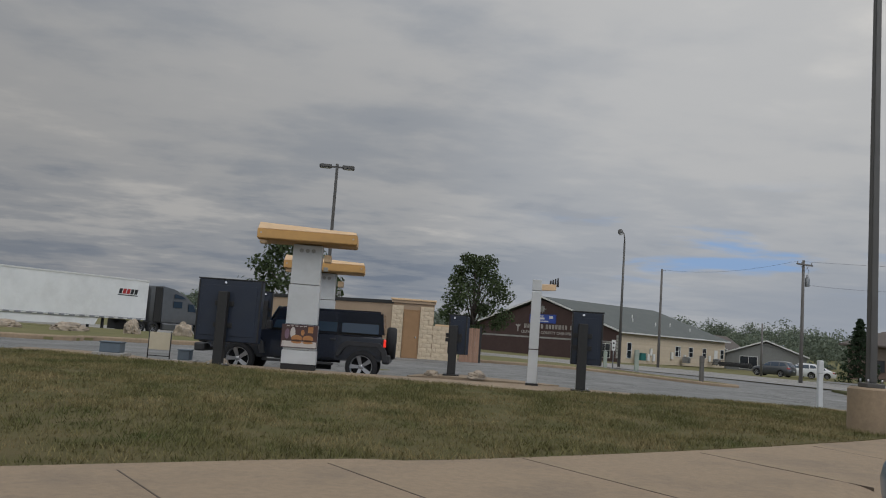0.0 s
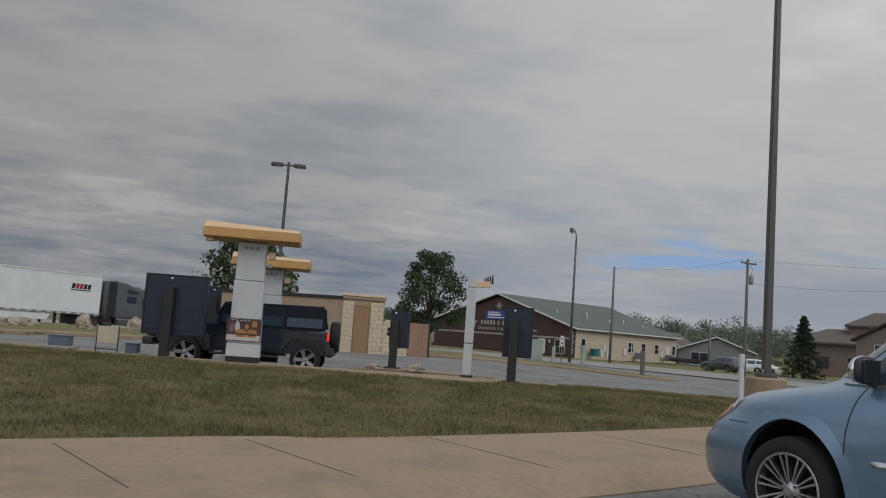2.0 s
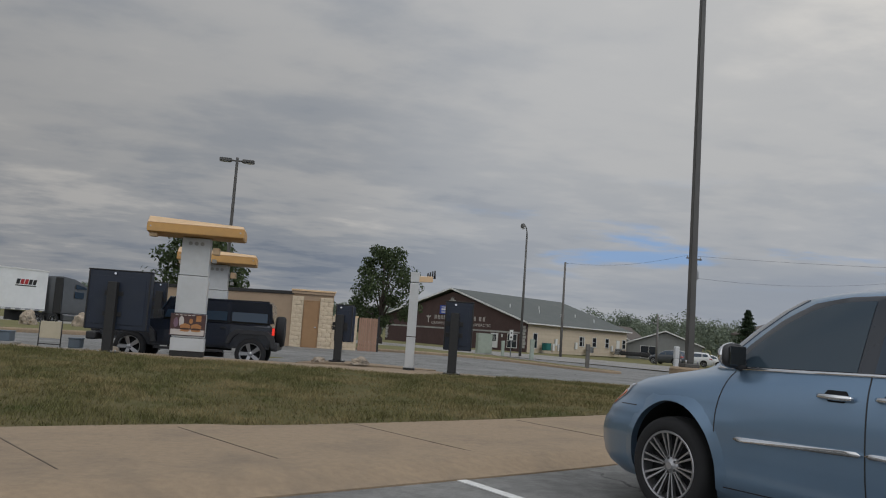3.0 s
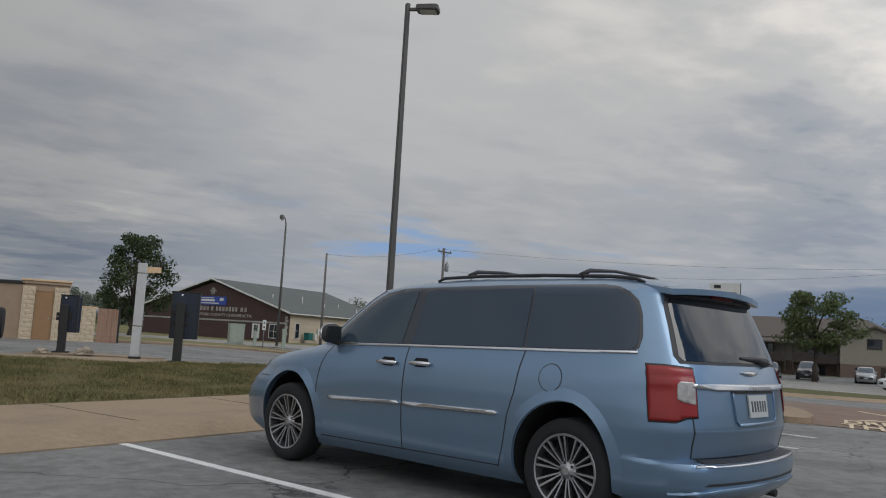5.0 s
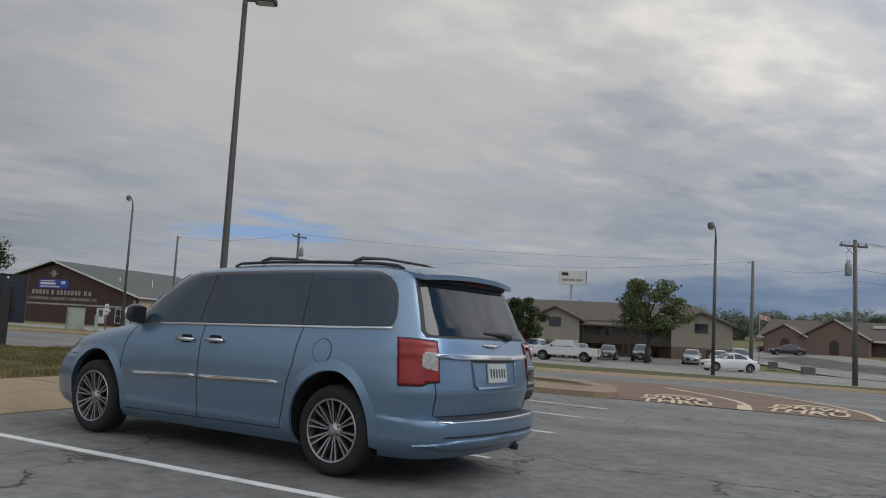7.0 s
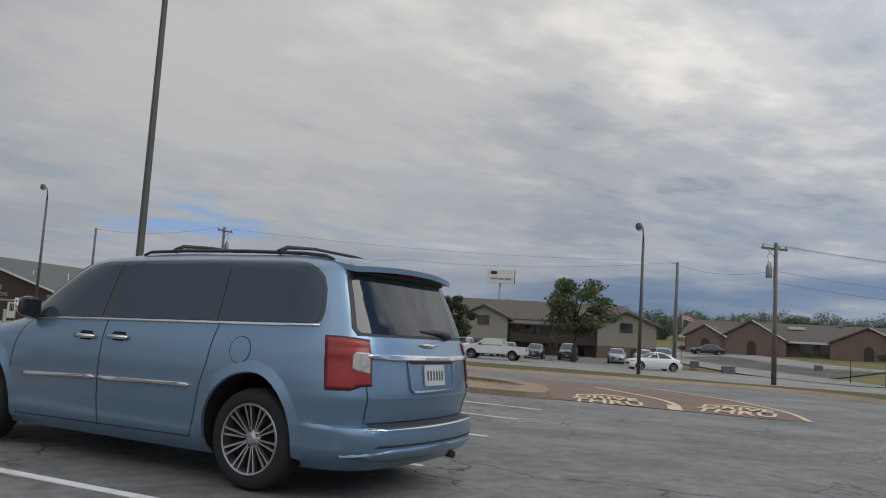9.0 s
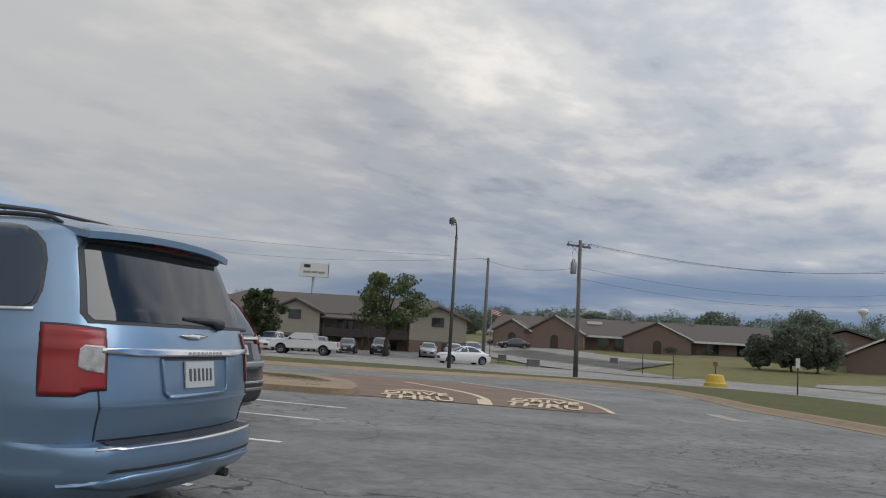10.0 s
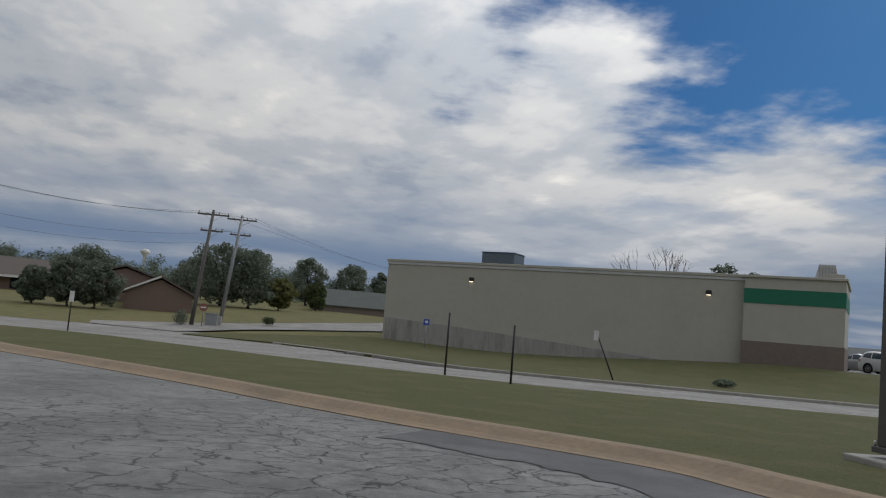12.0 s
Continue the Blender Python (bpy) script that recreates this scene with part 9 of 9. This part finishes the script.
tree((5.3, 82), 9.8, 7.4, 3, bare=0.10, count=8200, leaf=0.15, clumps=30, label="tall dark oak with an open crown beside the clinic")
tree((-9.2, 60), 7.4, 7.6, 5, bare=0.10, count=4600, leaf=0.16, clumps=24, label="dark leafy tree behind the order canopies")
tree((56.5, 48.3), 7.5, 7.4, 7, "pale_leaf", bare=0.30, count=5600, leaf=0.15, clumps=26, flat=0.42, label="wide fresh green tree before the apartments")
tree((49.2, 57.2), 5.4, 4.6, 8, "oak_leaf", bare=0.14, count=3600, clumps=22, label="dark green tree at the apartment corner")
for i, (x, y, h, w, m) in enumerate([(85.2, 25.0, 3.3, 3.4, "hazed_leaf"), (85.0, 21.9, 4.5, 4.6, "hazed_leaf"), (84.8, 19.5, 4.3, 4.4, "hazed_leaf"), (121, 12.8, 8.4, 11, "hazed_leaf"), (122, 9.2, 8.0, 9.5, "hazed_leaf"), (124, 5.2, 4.4, 4.8, "yellow_leaf"), (138, 0.2, 4.3, 3.8, "pale_leaf"),
                                            (165, 2.5, 9.0, 8, "hazed_leaf"), (168, -6, 8.6, 8, "hazed_leaf"), (170, -12.5, 8.0, 7, "hazed_leaf"), (146, 20, 6.6, 9, "hazed_leaf"), (140, 50, 6.0, 10, "hazed_leaf"), (128, 66, 5.2, 8, "hazed_leaf"), (150, 38, 6.8, 11, "hazed_leaf")]):
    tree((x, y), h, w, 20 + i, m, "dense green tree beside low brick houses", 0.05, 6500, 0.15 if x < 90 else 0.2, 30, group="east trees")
tree((108.3, -52.6), 13.3, 7.0, 41, "hazed_leaf", "leafy treetop showing above the store roof", 0.3, 2600, 0.22, 18, z=-0.5)
tree((107.2, -56.2), 12.6, 5.0, 42, "hazed_leaf", "leafy treetop showing above the store roof", 0.3, 2600, 0.22, 18, z=-0.5)


def conifer(at, h, w, seed, label):
    rng = np.random.default_rng(seed)
    t = thing("conifer", (*at, land(*at) - 0.05), 0, label, "tree")
    bm = BM()
    rod(bm, (0, 0, 0), (0, 0, h * 0.97), 0.16, 0.02, 8)
    part("trunk", bm, "bark", t)
    cs, sp = [], []
    for k in range(60):
        f = k / 60
        r = w / 2 * (1 - f) ** 0.85
        a = k * 2.4
        for q in (0.45, 0.9):
            cs.append((r * q * math.cos(a), r * q * math.sin(a), h * (0.06 + 0.92 * f) - r * q * 0.25))
            sp.append(0.28 + 0.35 * (1 - f))
    leaves_mesh("crown", cs, sp, 5200, 0.13, "pine_leaf", t, rng, 0.5)
    return t


conifer((47.3, 88.0), 7.0, 4.6, 61, "dark pointed spruce across the street")


def bare_tree(at, h, seed, label):
    rng = np.random.default_rng(seed)
    t = thing("bare_tree", (*at, -0.6), 0, label, "tree")
    bm = BM()

    def grow(p, d, length, r, depth):
        q = p + d * length
        mid = p.lerp(q, 0.5) + Vector(rng.normal(size=3)) * length * 0.06
        tube(bm, [p, mid, q], [r, r * 0.8, r * 0.62], 5)
        if depth:
            for k in range(3 if depth > 2 else 2):
                nd = (d + Vector(rng.normal(size=3)) * 0.3).normalized()
                nd.z = abs(nd.z) * 0.8 + 0.35
                grow(q, nd.normalized(), length * (0.62 + 0.2 * rng.random()), r * 0.6, depth - 1)

    grow(Vector((0, 0, 0)), Vector((0, 0, 1)), h * 0.46, 0.2, 5)
    part("crown", bm, "bark", t)


bare_tree((111.6, -46.0), 11.4, 12, "leafless tree standing above the store roof")


def woods(name, arc, dist, height, step, material, label, seed, base=None, leaf=0.55, per=120):
    """A belt of distant trees seen as one leafy mass."""
    rng = np.random.default_rng(seed)
    cs, sp = [], []
    a = arc[0]
    while a < arc[1]:
        d = dist + rng.normal() * dist * 0.05
        x, y = 3 + d * math.cos(radians(a)), d * math.sin(radians(a))
        zb = land(x, y) - 0.5 if base is None else base
        h = height * (0.78 + 0.34 * rng.random())
        w = h * 0.42
        for k in range(7):
            f = (k + 0.5) / 7
            r = w * math.sin(math.pi * (0.12 + 0.78 * f)) * 0.75
            an = rng.random() * math.tau
            cs.append((x + r * math.cos(an), y + r * math.sin(an), zb + h * (0.06 + 0.88 * f)))
            sp.append(w * (0.42 + 0.25 * rng.random()))
        a += math.degrees(step / d) * (0.6 + 0.8 * rng.random())
    ob = leaves_mesh(name, cs, sp, int(len(cs) / 7 * per), leaf, material, None, rng, 0.85)
    return tagged(ob, label, "woods", kind="stuff")


woods("woods_east", (-16, 46), 196, 7.0, 1.7, "hazed_leaf", "belt of mixed green woods beyond the brick houses", 71, None, 0.2, 900)
woods("woods_north_east", (40, 84), 290, 11.5, 2.0, "hazed_leaf", "distant green woods beyond the clinic", 72, -0.5, 0.36, 820)
woods("woods_north", (84, 150), 270, 8.0, 2.6, "hazed_leaf", "distant woods behind the order lane", 73, -0.8, 0.4, 600)
woods("woods_far", (-20, 60), 520, 19, 4, "hazed_leaf", "hazy distant woods on the rise", 74, 2.0, 0.75, 620)
woods("woods_far_north", (60, 150), 700, 21, 6, "hazed_leaf", "hazy distant wooded ridge", 75, 2.0, 1.0, 560)
woods("woods_near_road", (56, 70), 168, 6.4, 2.6, "hazed_leaf", "green shrubs and small trees behind the garage", 76, -0.7, 0.36, 260)


def shrub(at, size, seed, label, material="oak_leaf", z=0.1):
    rng = np.random.default_rng(seed)
    ob = leaves_mesh("shrub", [(0, 0, size[2] * 0.45), (size[0] * 0.3, 0, size[2] * 0.35), (-size[0] * 0.3, 0.1, size[2] * 0.4)], [size[0] * 0.36] * 3, 900, 0.06, material, None, rng, size[2] / size[0])
    ob.matrix_basis = pose(at[0], at[1], land(*at) + z)
    return tagged(ob, label, "shrub", "shrubs")


shrub((43.7, -20.7), (1.3, 0.9, 0.45), 81, "low green shrub on the store lawn", "hazed_leaf", 0.1 + bank_rise(43.7, -20.7))
shrub((78.5, 3.4), (1.6, 1.2, 0.9), 82, "low dark shrub beside the drive")
shrub((69.5, 9.2), (1.4, 1.2, 1.5), 83, "tangled shrub at the foot of the utility pole", "hazed_leaf", 0)
for i, (x, y) in enumerate([(104.5, 42.5), (107.0, 38.5), (101.5, 50.5)]):
    shrub((x, y), (2.0, 1.6, 1.3), 84 + i, "clipped dark shrub against the brick wall")

# water tower on the skyline
t = thing("water_tower", (688, 144, 6.0), 0, "pale water tower far off on the skyline", "water tower")
bm = BM()
lathe(bm, [(0.9, 0), (0.8, 30), (2.0, 33), (3.6, 34.6), (3.7, 36), (2.6, 37.4), (0.0, 38)], 24)
part("tank_and_stem", bm, "sign_white", t, smooth=True)


# ---------------------------------------------------------------- grass
def inside(poly, x, y):
    ok = np.zeros(len(x), bool)
    n = len(poly)
    for i in range(n):
        (x0, y0), (x1, y1) = poly[i][:2], poly[(i + 1) % n][:2]
        if y0 == y1:
            continue
        hit = ((y0 > y) != (y1 > y)) & (x < (x1 - x0) * (y - y0) / (y1 - y0) + x0)
        ok ^= hit
    return ok


def grass(name, poly, lo, hi, per_m2, height, rise, label, seed, bump, material, uneven=1.0):
    """Mown blades standing in tufts over a lawn."""
    rng = np.random.default_rng(seed)
    count = int((hi[0] - lo[0]) * (hi[1] - lo[1]) * per_m2)
    x, y = rng.uniform(lo[0], hi[0], count), rng.uniform(lo[1], hi[1], count)
    keep = inside(poly, x, y)
    x, y = x[keep], y[keep]
    # uneven sward: thin in places, rank in others
    dens = np.array([noise.noise(Vector((a * 0.9, b * 0.9, 5.0))) + 0.6 * noise.noise(Vector((a * 3.1, b * 3.1, 9.0))) for a, b in zip(x, y)])
    dens = dens * uneven
    keep = dens > rng.uniform(-1.0, 0.25, len(x))
    x, y, dens = x[keep], y[keep], dens[keep]
    z = np.array([land(a, b) + rise + bump * noise.noise(Vector((a * 0.22, b * 0.22, 3.0))) for a, b in zip(x, y)]) - 0.008
    n = len(x)
    vs, k = [], 3
    for j in range(k):
        a = rng.uniform(0, math.tau, n)
        h = height * (0.45 + 0.9 * rng.random(n)) * (1 + 0.5 * np.clip(dens, -0.6, 1))
        w = 0.0035 + 0.004 * rng.random(n)
        bx, by = x + rng.normal(0, 0.02, n), y + rng.normal(0, 0.02, n)
        lean = h * (0.25 + 0.75 * rng.random(n))
        la = rng.uniform(0, math.tau, n)
        vs.append(np.stack([np.stack([bx - w * np.cos(a), by - w * np.sin(a), z], 1), np.stack([bx + w * np.cos(a), by + w * np.sin(a), z], 1), np.stack([bx + lean * np.cos(la), by + lean * np.sin(la), z + h], 1)], 1))
    v = np.concatenate(vs).reshape(-1, 3)
    me = bpy.data.meshes.new(name)
    m = len(v) // 3
    me.vertices.add(len(v))
    me.vertices.foreach_set("co", v.ravel())
    me.loops.add(len(v))
    me.loops.foreach_set("vertex_index", np.arange(len(v)))
    me.polygons.add(m)
    me.polygons.foreach_set("loop_start", np.arange(m) * 3)
    me.update(calc_edges=True)
    me.materials.append(M[material])
    return tagged(new(name, me), label, "grass", kind="stuff")


grass("lawn_grass", lawn_poly, (-10, 4), (9, 20.5), 480, 0.055, 0.125, "short uneven mown grass with dry straw patches", 5, 0.03, "blade")
grass("island_grass", lawn_poly, (9, 11), (18.5, 20.5), 340, 0.03, 0.125, "short mown grass on the kerbed island tip", 6, 0.03, "green_blade")
